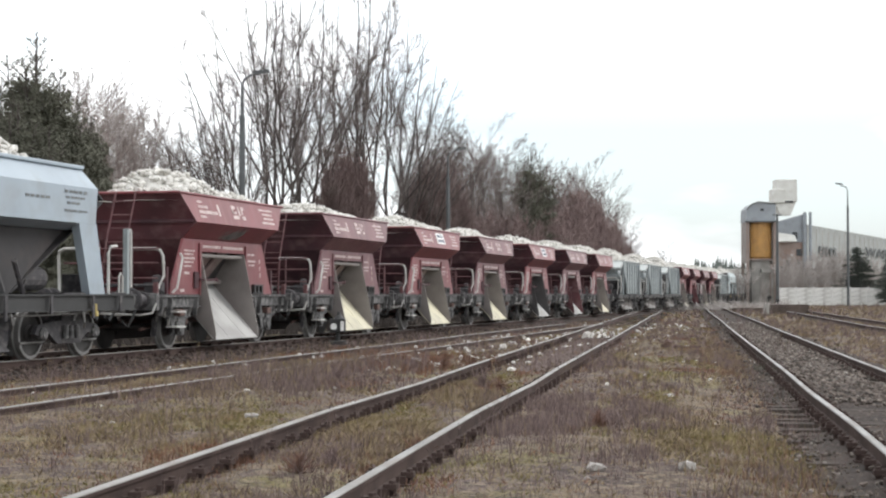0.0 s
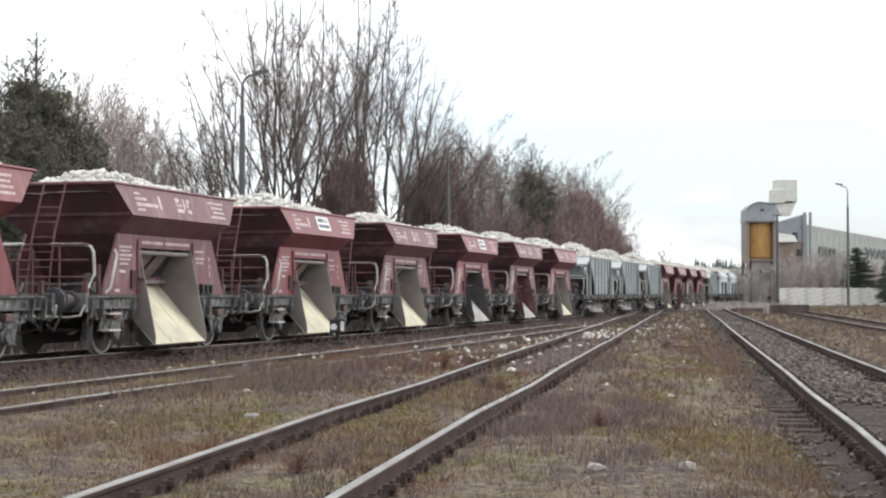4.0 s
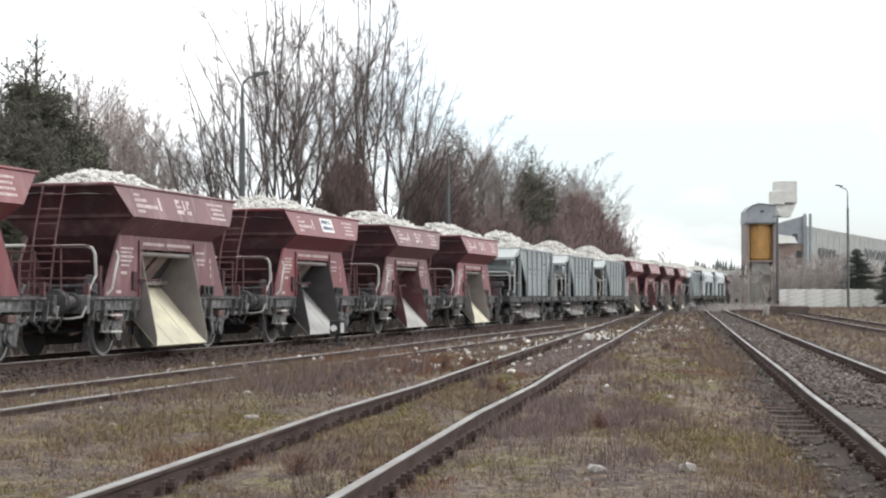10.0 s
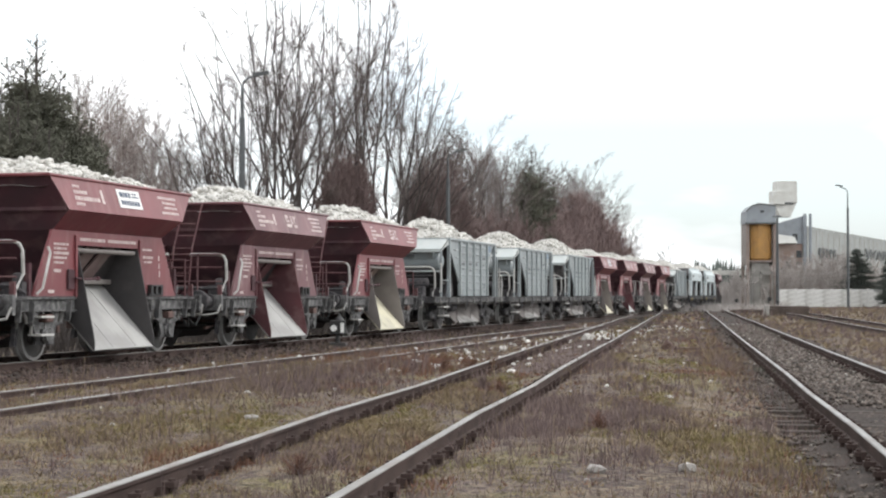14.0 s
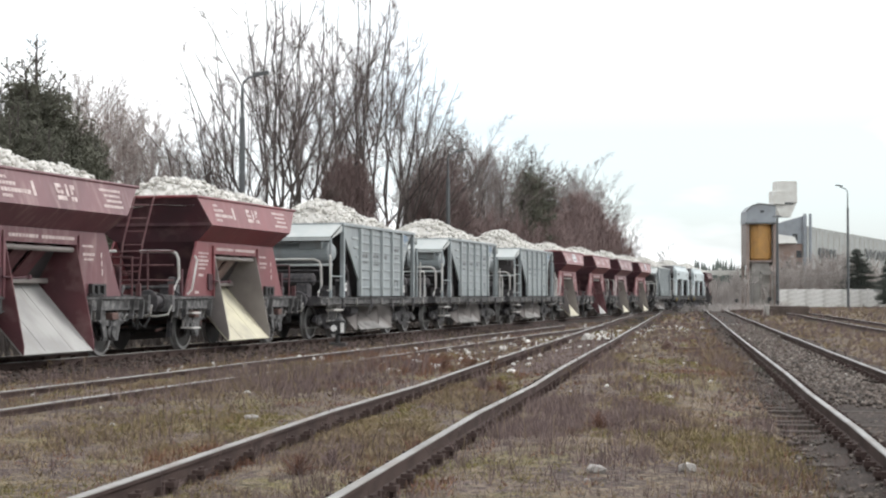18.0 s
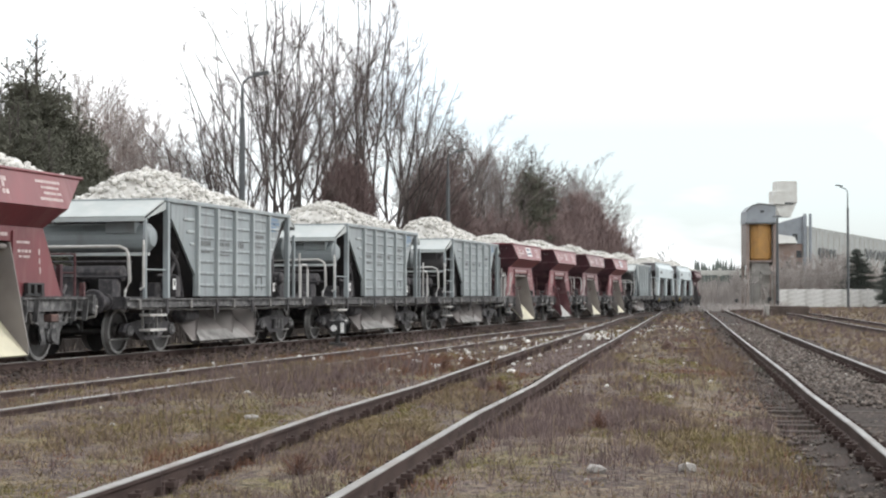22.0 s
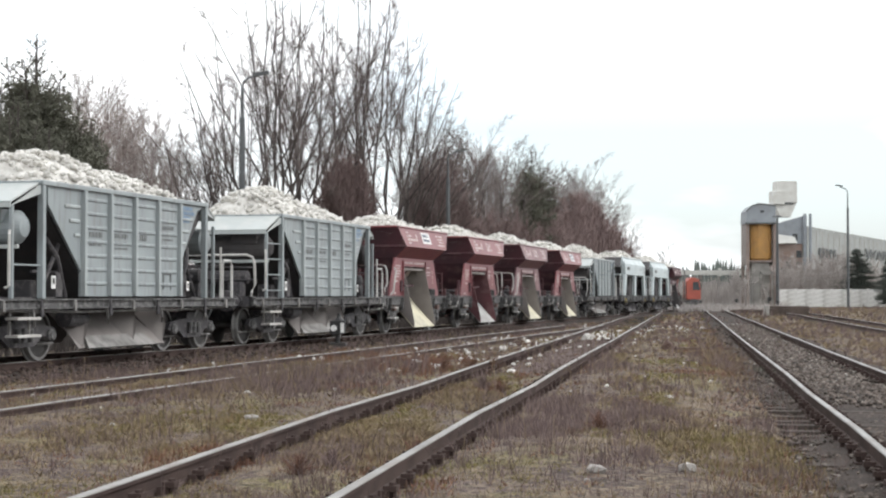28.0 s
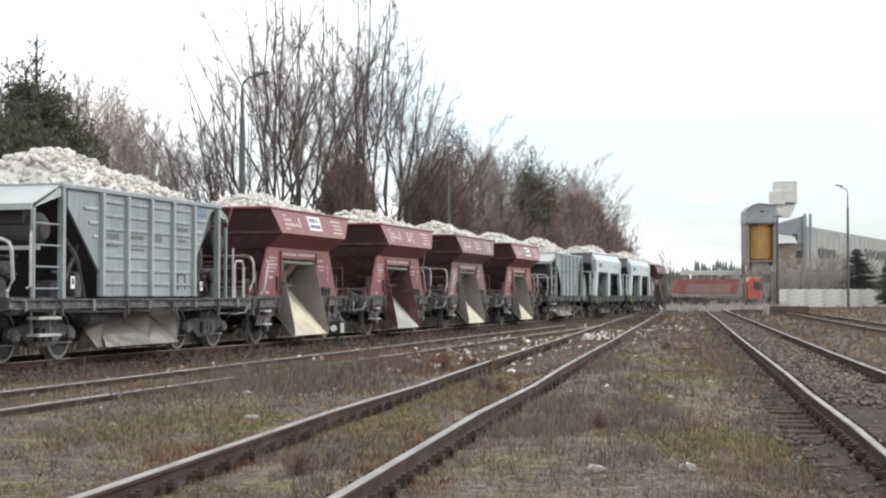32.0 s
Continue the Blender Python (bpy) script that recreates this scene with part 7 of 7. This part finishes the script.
# ---- small things in the grass ----
RUST = mat("rusty_iron", (0.075, 0.045, 0.038), (0.11, 0.065, 0.05), 0.3, 0.9, 0, 0.3)
bar = thing("iron_bar", pose(5.9, 38.4, lie(5.9, 38.4) + 0.03, 0, 0, 4), "rusty iron bar lying in the grass", "scrap iron")
part("bar", lambda sh: sh.box(-0.34, 0.3, -0.03, 0.03, -0.02, 0.04), RUST, bar, bevel=0.008)
part("flange", lambda sh: sh.box(-0.36, -0.3, -0.08, 0.08, -0.03, 0.07), RUST, bar, bevel=0.008)
lump = tagged(part("stump", Shape().blob((0, 0, 0.05), 0.16, random.Random(2), 0.9), RUST, None), "weathered reddish-brown stump in dry grass", "stump")
lump.matrix_basis = pose(5.42, 38.6, lie(5.42, 38.6))


RUST_WEED = mat("dead_rust_brown_stalks", (0.17, 0.095, 0.07), (0.11, 0.065, 0.052), 0.14, 0.9, spec=0.12)


def dead_plant(x, y, size, seed, material, label):
    rng = random.Random(seed)
    sh = Shape()
    for _ in range(130):
        w, t = rng.uniform(0, 6.283), abs(rng.gauss(0, 0.9))
        d = Vector((math.cos(w) * math.sin(t), math.sin(w) * math.sin(t), math.cos(t)))
        h = size * rng.uniform(0.3, 1.0)
        mid = d * h * 0.55
        sh.tube([(0, 0, -0.02), mid, mid + (d + Vector((rng.gauss(0, 0.4), rng.gauss(0, 0.4), 0))) * h * 0.45], 0.004, 3, 0.002, caps=False)
    ob = part("dead_plant", sh, material, None)
    ob.matrix_basis = pose(x, y, lie(x, y))
    tagged(ob, label, "weed", "weed clumps")


for wi, (x, y, size) in enumerate(((0.55, 21.8, 0.34), (0.75, 21.2, 0.24), (-1.05, 11.6, 0.18), (-0.85, 12.2, 0.2), (-0.2, 13.2, 0.2), (1.5, 15.5, 0.2), (-1.6, 24.0, 0.3), (0.0, 27.4, 0.3), (0.5, 27.9, 0.34), (-0.5, 27.0, 0.26), (0.9, 28.6, 0.3))):
    dead_plant(x, y, size, 60 + wi, RUST_WEED if wi % 3 else SHRUB_TWIG, "clump of dead reddish-brown weed stalks")
dead_plant(5.45, 27.6, 0.2, 90, PINE, "low green tuft beside the rail")
dead_plant(5.6, 27.0, 0.16, 91, PINE, "low green tuft beside the rail")

# ---- tipper truck ----
TRUCK_RED = mat("faded_truck_red", (0.27, 0.08, 0.072), (0.22, 0.075, 0.068), 1.2, 0.55, 0, 0.03, (0.3, 0.17, 0.14), 0.5, 0.5)
CAB_RED = mat("bright_cab_red", (0.43, 0.1, 0.068), (0.35, 0.085, 0.06), 1.0, 0.5, 0, 0.02)
DUSTY = mat("dusty_side_panel", (0.29, 0.19, 0.17), (0.25, 0.14, 0.125), 1.0, 0.7, 0, 0.03)


def truck_pose(k, y=165.0):
    return pose(k * y, y, -0.02, 0, 0, 0)


truck = thing("tipper_truck", truck_pose(0.12), "red dusty tipper truck with a long tub body", "truck")
TRUCK = [(truck, 0)]


def cab_shape(sh):
    q = [(-0.8, 0.95), (0.66, 0.95), (0.66, 1.9), (0.5, 2.95), (0.2, 3.15), (-0.4, 3.2), (-0.8, 2.75)]
    sh.slab([(x, -1.2, z) for x, z in q], 2.4)


part("cab", cab_shape, CAB_RED, truck, "bright red driver's cab", bevel=0.04)
part("side_window", lambda sh: sh.slab([(-0.15, -1.23, 1.9), (0.56, -1.23, 1.9), (0.42, -1.23, 2.75), (-0.15, -1.23, 2.75)], 0.02), GLASS, truck)
part("windscreen", lambda sh: sh.slab([(0.685, -1.05, 1.95), (0.685, 1.05, 1.95), (0.53, 1.05, 2.95), (0.53, -1.05, 2.95)], 0.03), GLASS, truck)
part("exhaust_stack", lambda sh: sh.tube([(-0.95, -0.9, 1.0), (-0.95, -0.9, 3.9)], 0.09, 8), DUST, truck, "pale upright exhaust stack")
part("grille", lambda sh: sh.box(0.662, 0.7, -0.9, 0.9, 1.0, 1.75), BLACK, truck)
part("sun_visor", lambda sh: sh.slab([(0.5, -1.1, 3.0), (0.8, -1.1, 2.9), (0.8, 1.1, 2.9), (0.5, 1.1, 3.0)], 0.04), BLACK, truck)
part("mirror", lambda sh: (sh.box(0.62, 0.7, -1.45, -1.25, 2.0, 2.6), sh.tube([(0.6, -1.2, 2.6), (0.66, -1.35, 2.6)], 0.02, 5)), BLACK, truck)
part("door_step", lambda sh: sh.box(-0.3, 0.5, -1.25, -1.1, 0.45, 0.85), FRAME_GREY, truck, bevel=0.02)
part("bumper", lambda sh: sh.box(0.6, 0.78, -1.2, 1.2, 0.4, 0.85), FRAME_GREY, truck, bevel=0.03)
part("chassis", lambda sh: sh.box(-8.5, 0.6, -0.45, 0.45, 0.75, 1.05), DUST, truck)
part("tub", lambda sh: sh.slab([(-8.5, -1.25, 1.5), (-1.85, -1.25, 1.5), (-1.6, -1.25, 3.0), (-7.9, -1.25, 3.0)], 2.5), TRUCK_RED, truck, "faded red tub body")
part("side_sheet", lambda sh: sh.slab([(-7.2, -1.27, 1.62), (-2.6, -1.27, 1.62), (-2.6, -1.27, 2.5), (-6.9, -1.27, 2.5)], 0.02), DUSTY, truck, "dust-covered side sheet")
for rx in (-7.9, -6.6, -5.3, -4.0, -2.7):
    part("tub_rib", lambda sh: sh.box(rx - 0.04, rx + 0.04, -1.268, -1.25, 1.52, 2.97), TRUCK_RED, truck)
part("mudguard", lambda sh: sh.box(-8.3, -4.9, -1.25, -0.7, 1.06, 1.14), DARK, truck)
part("fuel_tank", lambda sh: sh.disc_stack((-3.2, -0.85, 0.75), (1, 0, 0), [(-0.6, 0.3), (0.6, 0.3)], 14), FRAME_GREY, truck)
TRUCK_WHEELS = []
for rx in (-7.7, -6.4, -5.1, -0.1):
    for k in (-1, 1):
        wob = part("wheel", lambda sh: sh.disc_stack((0, 0, 0), (0, k, 0), [(-0.18, 0.3), (-0.18, 0.5), (0.1, 0.52), (0.15, 0.47), (0.15, 0.3), (0.05, 0.27), (0.08, 0.1)], 20), FRAME_GREY, truck, "dusty tyre", key="truck_wheel%d" % k)
        wob.matrix_basis = pose(rx, 1.05 * k, 0.52)
        TRUCK_WHEELS.append((wob, rx, 1.05 * k))


# ---- stones and grass ----
def near_rails(s, d):
    """Distance to the nearest rail."""
    best = 9.0
    for c in (TRAIN_D, 8.95 + 0.025 * s if s < 63 else 99, 2.85 + 0.0995 * s, -2.25 + YARD * s, -7.45 + YARD * s):
        best = min(best, abs(d - c - 0.7525), abs(d - c + 0.7525))
    return best


def add_stones():
    rng = random.Random(21)
    for x, z, r in ((-1.98, 16.6, 0.08), (1.78, 11.7, 0.065), (1.11, 11.6, 0.07), (1.0, 11.1, 0.03), (3.95, 36.5, 0.09), (4.26, 47.0, 0.2), (4.8, 48.0, 0.13), (1.38, 36.8, 0.12), (2.06, 34.0, 0.09), (-3.28, 15.9, 0.03), (1.9, 37.5, 0.1)):
        sh = Shape().blob((0, 0, 0), r, rng, 0.7)
        ob = part("stone", sh, LIME if z > 20 else OLD_STONE, None)
        ob.matrix_basis = pose(x, z, lie(x, z) + r * 0.35)
        tagged(ob, "white limestone lump lying in dry grass", "stone", "loose stones")
    spill = Shape()
    for _ in range(460):
        s, d = rng.uniform(25, 72), rng.triangular(5.0, 12.5, 8.4)
        p = plan(s, d)
        spill.blob((p.x, p.y, lie(p.x, p.y) + 0.02), rng.choice((0.02, 0.03, 0.04, 0.05, 0.07)), rng)
    for _ in range(90):
        s, d = rng.uniform(16, 60), rng.uniform(-1.5, 12)
        p = plan(s, d)
        spill.blob((p.x, p.y, lie(p.x, p.y) + 0.01), rng.choice((0.015, 0.02, 0.03, 0.04)), rng)
    for _ in range(420):
        s = rng.uniform(24, 75)
        p = plan(s, -2.25 + YARD * s + rng.gauss(0, 0.4))
        spill.blob((p.x, p.y, 0.03), rng.choice((0.01, 0.013, 0.016, 0.02, 0.026)), rng)
    tagged(part("spilled_stone", spill, LIME, None), "scattered white limestone spilled along the tracks", "stones", kind="stuff")
    ballast = Shape()
    for _ in range(11000):
        s = 11 + 60 * rng.random() ** 1.3
        d = -2.25 + YARD * s + rng.gauss(0.0, 0.42)
        if abs(s - 17.9) < 1.9 and rng.random() < 0.93:
            continue
        p = plan(s, d)
        ballast.blob((p.x, p.y, bed_cover(s) + rng.uniform(-0.008, 0.016)), rng.uniform(0.014, 0.026 + 0.024 * min(1.0, max(0.0, (s - 14) / 12))), rng)
    for _ in range(700):
        s = rng.uniform(9.5, 26)
        p = plan(s, -2.25 + YARD * s + rng.triangular(0.84, 1.9, 1.2))
        ballast.blob((p.x, p.y, max(bed_cover(s) - 0.03, lie(p.x, p.y)) + 0.005), rng.uniform(0.008, 0.026), rng)
    tagged(part("ballast", ballast, BALLAST, None), "grey-brown crushed stone ballast", "ballast", kind="stuff")
    oiled = Shape()
    for _ in range(7500):
        s = rng.uniform(22, 66)
        d = TRAIN_D - rng.uniform(-0.6, 3.6)
        p = plan(s, d)
        z = 0.02 if TRAIN_D - d < 2 else (0.02 - 0.035 * (TRAIN_D - d - 2))
        oiled.blob((p.x, p.y, z + rng.uniform(-0.01, 0.02)), rng.uniform(0.025, 0.05), rng)
    tagged(part("ballast", oiled, BROWN_BALLAST, None), "dark reddish-brown crushed stone ballast under the train", "ballast", kind="stuff")


BROWN_BALLAST = mat("rust_brown_ballast_stone", (0.075, 0.055, 0.047), (0.045, 0.034, 0.03), 0.12, 0.9, 0, 0.3, (0.15, 0.12, 0.105), 0.12, 0.5, spec=0.12, each_piece=0.6)
BALLAST = mat("grey_ballast_stone", (0.12, 0.1, 0.088), (0.068, 0.055, 0.048), 0.12, 0.9, 0, 0.3, (0.3, 0.28, 0.255), 0.12, 0.5, spec=0.12, each_piece=0.65)
OLD_STONE = mat("weathered_grey_limestone", (0.38, 0.36, 0.335), (0.26, 0.245, 0.23), 0.12, 0.9, 0, 0.6, (0.18, 0.165, 0.15), 0.05, 0.6, 40)
add_stones()

STRAW = mat("dry_straw_blades", (0.265, 0.205, 0.128), (0.15, 0.116, 0.078), 0.14, 0.9, spec=0.12, each_piece=0.45)
WEED = mat("dead_brown_weeds", (0.132, 0.097, 0.094), (0.195, 0.15, 0.14), 0.14, 0.9, spec=0.12, each_piece=0.5)
MOSS = mat("dull_green_grass", (0.145, 0.13, 0.05), (0.21, 0.175, 0.078), 0.14, 0.9, spec=0.12, each_piece=0.45)

RUSTY = mat("withered_rust_brown_weeds", (0.21, 0.115, 0.076), (0.14, 0.078, 0.058), 0.14, 0.9, spec=0.12, each_piece=0.45)


def add_bare_soil():
    """Bare dark earth between the rails of the middle track."""
    soil = mat("damp_dark_brown_soil", (0.062, 0.042, 0.038), (0.095, 0.068, 0.06), 0.5, 0.95, 0, 0.8, (0.15, 0.12, 0.105), 0.07, 0.4, 30, spec=0.15)
    rng = random.Random(77)
    sh, rows, cols = Shape(), 90, 9
    for i in range(rows + 1):
        s = 25.5 + 22.0 * i / rows
        half = 0.6 * min(1.0, 0.15 + 1.1 * math.sin(math.pi * i / rows) ** 0.5) + 0.12 * noise.noise((s * 0.7, 3.0, 0.0))
        half = max(0.02, min(0.64, half))
        for j in range(cols + 1):
            v = 2 * j / cols - 1
            p = plan(s, 2.85 + 0.0995 * s + v * half)
            z = lie(p.x, p.y) + 0.02 * (1 - v * v) - (0.012 if abs(v) > 0.99 or i in (0, rows) else 0.0) + 0.012 * noise.noise((p.x * 3, p.y * 3, 5.0))
            sh.v.append((p.x, p.y, z))
    for i in range(rows):
        for j in range(cols):
            a = i * (cols + 1) + j
            sh.f.append((a, a + cols + 1, a + cols + 2, a + 1))
    for _ in range(520):
        s = rng.uniform(26, 47)
        p = plan(s, 2.85 + 0.0995 * s + rng.uniform(-0.55, 0.55))
        sh.blob((p.x, p.y, lie(p.x, p.y) + 0.015), rng.uniform(0.012, 0.04), rng, 0.6)
    tagged(part("bare_soil", sh, soil, None), "bare dark brown soil with clods between the rails", "soil", kind="stuff")


add_bare_soil()


def add_grass():
    rng = np.random.default_rng(5)
    sets = {"dry_grass": (STRAW, "patchy dry straw-coloured grass", []), "dead_weeds": (WEED, "dead brown weed stalks", []), "green_grass": (MOSS, "low dull green grass", []), "rusty_weeds": (RUSTY, "withered rust-brown weeds", [])}

    def sow(count, y0, y1, hgt, width):
        k = 0
        while k < count:
            y = math.sqrt(rng.uniform(y0 * y0, y1 * y1))
            x = rng.uniform(-0.3, 0.3) * y
            s, d = x * SN + y * CS, -x * CS + y * SN
            if d > 13.0:
                continue
            k += 1
            a = noise.noise((x * 0.9, y * 0.34, 11.0))
            b = noise.noise((x * 0.6, y * 0.22, 23.0))
            in_track4 = abs(d - (-2.25 + YARD * s)) < 1.5
            bare = 0.9 if abs(s - 17.8) < 2.0 else (0.6 if s < 30 else 0.5)
            if in_track4 and rng.random() < bare - (0.45 if abs(d - (-2.25 + YARD * s)) > 0.95 else 0.0):
                continue
            if near_rails(s, d) < 0.055 or near_rails(s, d) < 0.24 and rng.random() < 0.6:
                continue
            if 26 < s < 47 and abs(d - 2.85 - 0.0995 * s) < 0.66 and rng.random() < 0.85:
                continue
            if a < 0.04 and rng.random() < 0.72:
                continue
            kind = "dead_weeds" if b < -0.2 + rng.uniform(-0.5, 0.5) else ("green_grass" if a + b > 0.38 + rng.uniform(-0.4, 0.4) else "dry_grass")
            far_side = d < -3.5 + YARD * s and y > 22
            if far_side:
                kind = "dry_grass" if rng.random() < 0.7 else "dead_weeds"
            if noise.noise((x * 1.1, y * 0.5, 57.0)) > 0.3 + rng.uniform(-0.15, 0.25) or rng.random() < 0.04:
                kind = "rusty_weeds" if not far_side else kind
            n_bl = rng.integers(4, 9)
            tall = hgt * ((1.0 if rng.random() < 0.72 else 2.2) if kind == "dead_weeds" else (0.42 if kind == "green_grass" else 0.6)) * rng.uniform(0.5, 1.5)
            z = lie(x, y)
            for _ in range(n_bl):
                bx, by = x + rng.normal(0, 0.035), y + rng.normal(0, 0.035)
                th = tall * rng.uniform(0.4, 1.1)
                bend = 0.3 if kind == "dead_weeds" else 0.95
                lx, ly = rng.normal(0, bend) * th, rng.normal(0, bend) * th
                w = width * rng.uniform(0.6, 1.3) * (0.7 if kind == "dead_weeds" else 1.0)
                sets[kind][2].append(((bx - w, by, z - 0.01), (bx + w, by, z - 0.01), (bx + lx, by + ly, z + th)))
    def patch(cx, cy, rx, ry, kind, count, tall, bend, width):
        """A close stand of one growth on an uneven oval."""
        for _ in range(count):
            w, r = rng.uniform(0, 6.283), math.sqrt(rng.random()) * rng.uniform(0.6, 1.15)
            x, y = cx + math.cos(w) * r * rx, cy + math.sin(w) * r * ry
            s, d = x * SN + y * CS, -x * CS + y * SN
            if near_rails(s, d) < 0.06 or noise.noise((x * 1.9, y * 0.9, 31.0)) < rng.uniform(-0.45, 0.25):
                continue
            z = lie(x, y)
            for _ in range(6):
                bx, by, h = x + rng.normal(0, 0.04), y + rng.normal(0, 0.05), tall * rng.uniform(0.4, 1.15)
                sets[kind][2].append(((bx - width, by, z - 0.01), (bx + width, by, z - 0.01), (bx + rng.normal(0, bend) * h, by + rng.normal(0, bend) * h, z + h)))

    def edge_row(count, s0, s1, d_of, kinds, tall):
        """Tufts along one side of a rail."""
        for _ in range(count):
            s = (s0 + s1) / 2 + rng.normal(0, 0.33) * (s1 - s0)
            if abs(s - 17.9) < 2.0 and s1 > 30 or s < 8:
                continue
            p = plan(s, d_of(s))
            z, kind = lie(p.x, p.y), kinds[rng.integers(0, len(kinds))]
            for _ in range(7):
                bx, by, h = p.x + rng.normal(0, 0.05), p.y + rng.normal(0, 0.05), tall * rng.uniform(0.4, 1.2)
                w = 0.003 + 0.0001 * p.y
                sets[kind][2].append(((bx - w, by, z - 0.03), (bx + w, by, z - 0.03), (bx + rng.normal(0, 0.35) * h, by + rng.normal(0, 0.35) * h, z + h)))
    edge_row(420, 22, 60, lambda s: -2.25 + YARD * s + rng.uniform(-0.6, 0.6), ("dry_grass", "green_grass", "dead_weeds"), 0.06)
    edge_row(700, 9, 15, lambda s: -2.25 + YARD * s + rng.triangular(0.85, 1.2, 2.4), ("dry_grass", "rusty_weeds", "green_grass", "dry_grass"), 0.06)
    edge_row(1100, 20, 48, lambda s: -2.25 + YARD * s + rng.triangular(0.85, 1.1, 2.2), ("dry_grass", "dead_weeds", "rusty_weeds", "dry_grass"), 0.08)
    edge_row(420, 19, 28, lambda s: 8.95 + 0.025 * s - 0.7525 - rng.uniform(0.05, 0.9), ("dead_weeds", "dry_grass", "dead_weeds"), 0.22)
    patch(1.75, 17.4, 0.85, 3.0, "dead_weeds", 1300, 0.11, 0.45, 0.0035)
    patch(0.75, 15.2, 0.5, 1.8, "dead_weeds", 500, 0.12, 0.35, 0.0035)
    patch(-2.6, 16.0, 1.3, 3.2, "green_grass", 900, 0.035, 0.9, 0.005)
    patch(-2.9, 15.0, 1.2, 3.0, "dry_grass", 1100, 0.05, 1.0, 0.005)
    patch(2.4, 13.4, 0.7, 2.4, "green_grass", 700, 0.03, 0.9, 0.004)
    patch(2.3, 15.0, 0.8, 3.5, "dry_grass", 900, 0.05, 1.0, 0.005)
    patch(0.2, 11.6, 0.8, 1.5, "green_grass", 450, 0.026, 0.9, 0.0035)
    patch(-0.6, 14.4, 0.75, 2.6, "dry_grass", 1500, 0.06, 1.0, 0.005)
    patch(0.25, 21.0, 0.7, 3.2, "dry_grass", 900, 0.07, 0.9, 0.006)
    patch(-1.9, 12.6, 0.5, 1.2, "rusty_weeds", 350, 0.07, 0.6, 0.004)
    patch(-2.2, 24.0, 1.6, 4.5, "dead_weeds", 800, 0.16, 0.35, 0.0045)
    patch(-3.4, 21.5, 1.4, 3.0, "dry_grass", 700, 0.08, 0.9, 0.006)
    patch(-0.8, 30.0, 1.8, 5.0, "rusty_weeds", 600, 0.16, 0.4, 0.006)
    patch(6.1, 33.0, 0.9, 5.0, "dry_grass", 700, 0.09, 0.9, 0.008)
    patch(2.75, 14.2, 0.6, 2.2, "green_grass", 600, 0.035, 0.9, 0.0045)
    sow(12000, 9.5, 20, 0.085, 0.0045)
    sow(15000, 20, 38, 0.10, 0.008)
    sow(10000, 38, 80, 0.13, 0.016)
    sow(4500, 80, 180, 0.2, 0.04)
    for _ in range(2600):
        y = math.sqrt(rng.uniform(100, 42 * 42))
        x = rng.uniform(-0.3, 0.3) * y
        s, d = x * SN + y * CS, -x * CS + y * SN
        if d > 12.5 or near_rails(s, d) < 0.08 or (abs(d + 2.25 - YARD * s) < 1.4 and rng.random() < 0.75) or noise.noise((x * 0.5, y * 0.25, 41.0)) < rng.uniform(-0.5, 0.3):
            continue
        h, z, w = rng.uniform(0.14, 0.42), lie(x, y), 0.0022 + 0.00012 * y
        top = (x + rng.normal(0, 0.16) * h, y + rng.normal(0, 0.16) * h, z + h)
        tris = sets["dead_weeds" if rng.random() < 0.75 else "dry_grass"][2]
        tris.append(((x - w, y, z - 0.01), (x + w, y, z - 0.01), top))
        for _ in range(3):
            k = rng.uniform(0.45, 0.9)
            fx, fz = x + (top[0] - x) * k, z + h * k
            tris.append(((fx - w * 0.7, y, fz), (fx + w * 0.7, y, fz), (fx + rng.normal(0, 0.3) * h, y + rng.normal(0, 0.2) * h, fz + h * 0.25)))
    for name, (m, label, tris) in sets.items():
        sh = Shape()
        sh.v = [p for t in tris for p in t]
        sh.f = [(3 * i, 3 * i + 1, 3 * i + 2) for i in range(len(tris))]
        tagged(part(name, sh, m, None), label, "grass", kind="stuff")


add_grass()


# ---- what moves ----
def run(t):
    """How far the train has gone at t seconds."""
    late = max(0.0, t - 20.0)
    return -3.1189 * t + 0.002008 * t * t + 0.00011432 * t ** 3 - 0.0062 * late * late


def motions():
    for ob, s in TRAIN:
        walk(ob, [(t, along(s + run(t), TRAIN_D, RAIL_TOP)) for t in range(0, 33, 1)])
    steps = [i * 0.2 for i in range(161)]
    for ob, y in WHEELSETS:
        walk(ob, [(t, pose(0, y, WHEEL_R, -math.degrees(run(t) / WHEEL_R))) for t in steps])
    if TRUCK:
        drive = [(0, 1128), (22.5, 1128), (24.0, 1135), (25.0, 1147), (26.0, 1172), (27.0, 1200), (28, 1227.5), (29, 1255), (30, 1281.5), (31, 1306), (32, 1334)]
        for ob, dx in TRUCK:
            walk(ob, [(t, truck_pose((x - 786) / 2827.0)) for t, x in drive])
        times = [0, 22.5] + [22.7 + 0.2 * i for i in range(47)]
        for ob, rx, ry in TRUCK_WHEELS:
            walk(ob, [(t, pose(rx, ry, 0.52, 0, math.degrees((np.interp(t, [q[0] for q in drive], [q[1] for q in drive]) - 1128) / 2827.0 * 165 / 0.52))) for t in times if t <= 32])


motions()
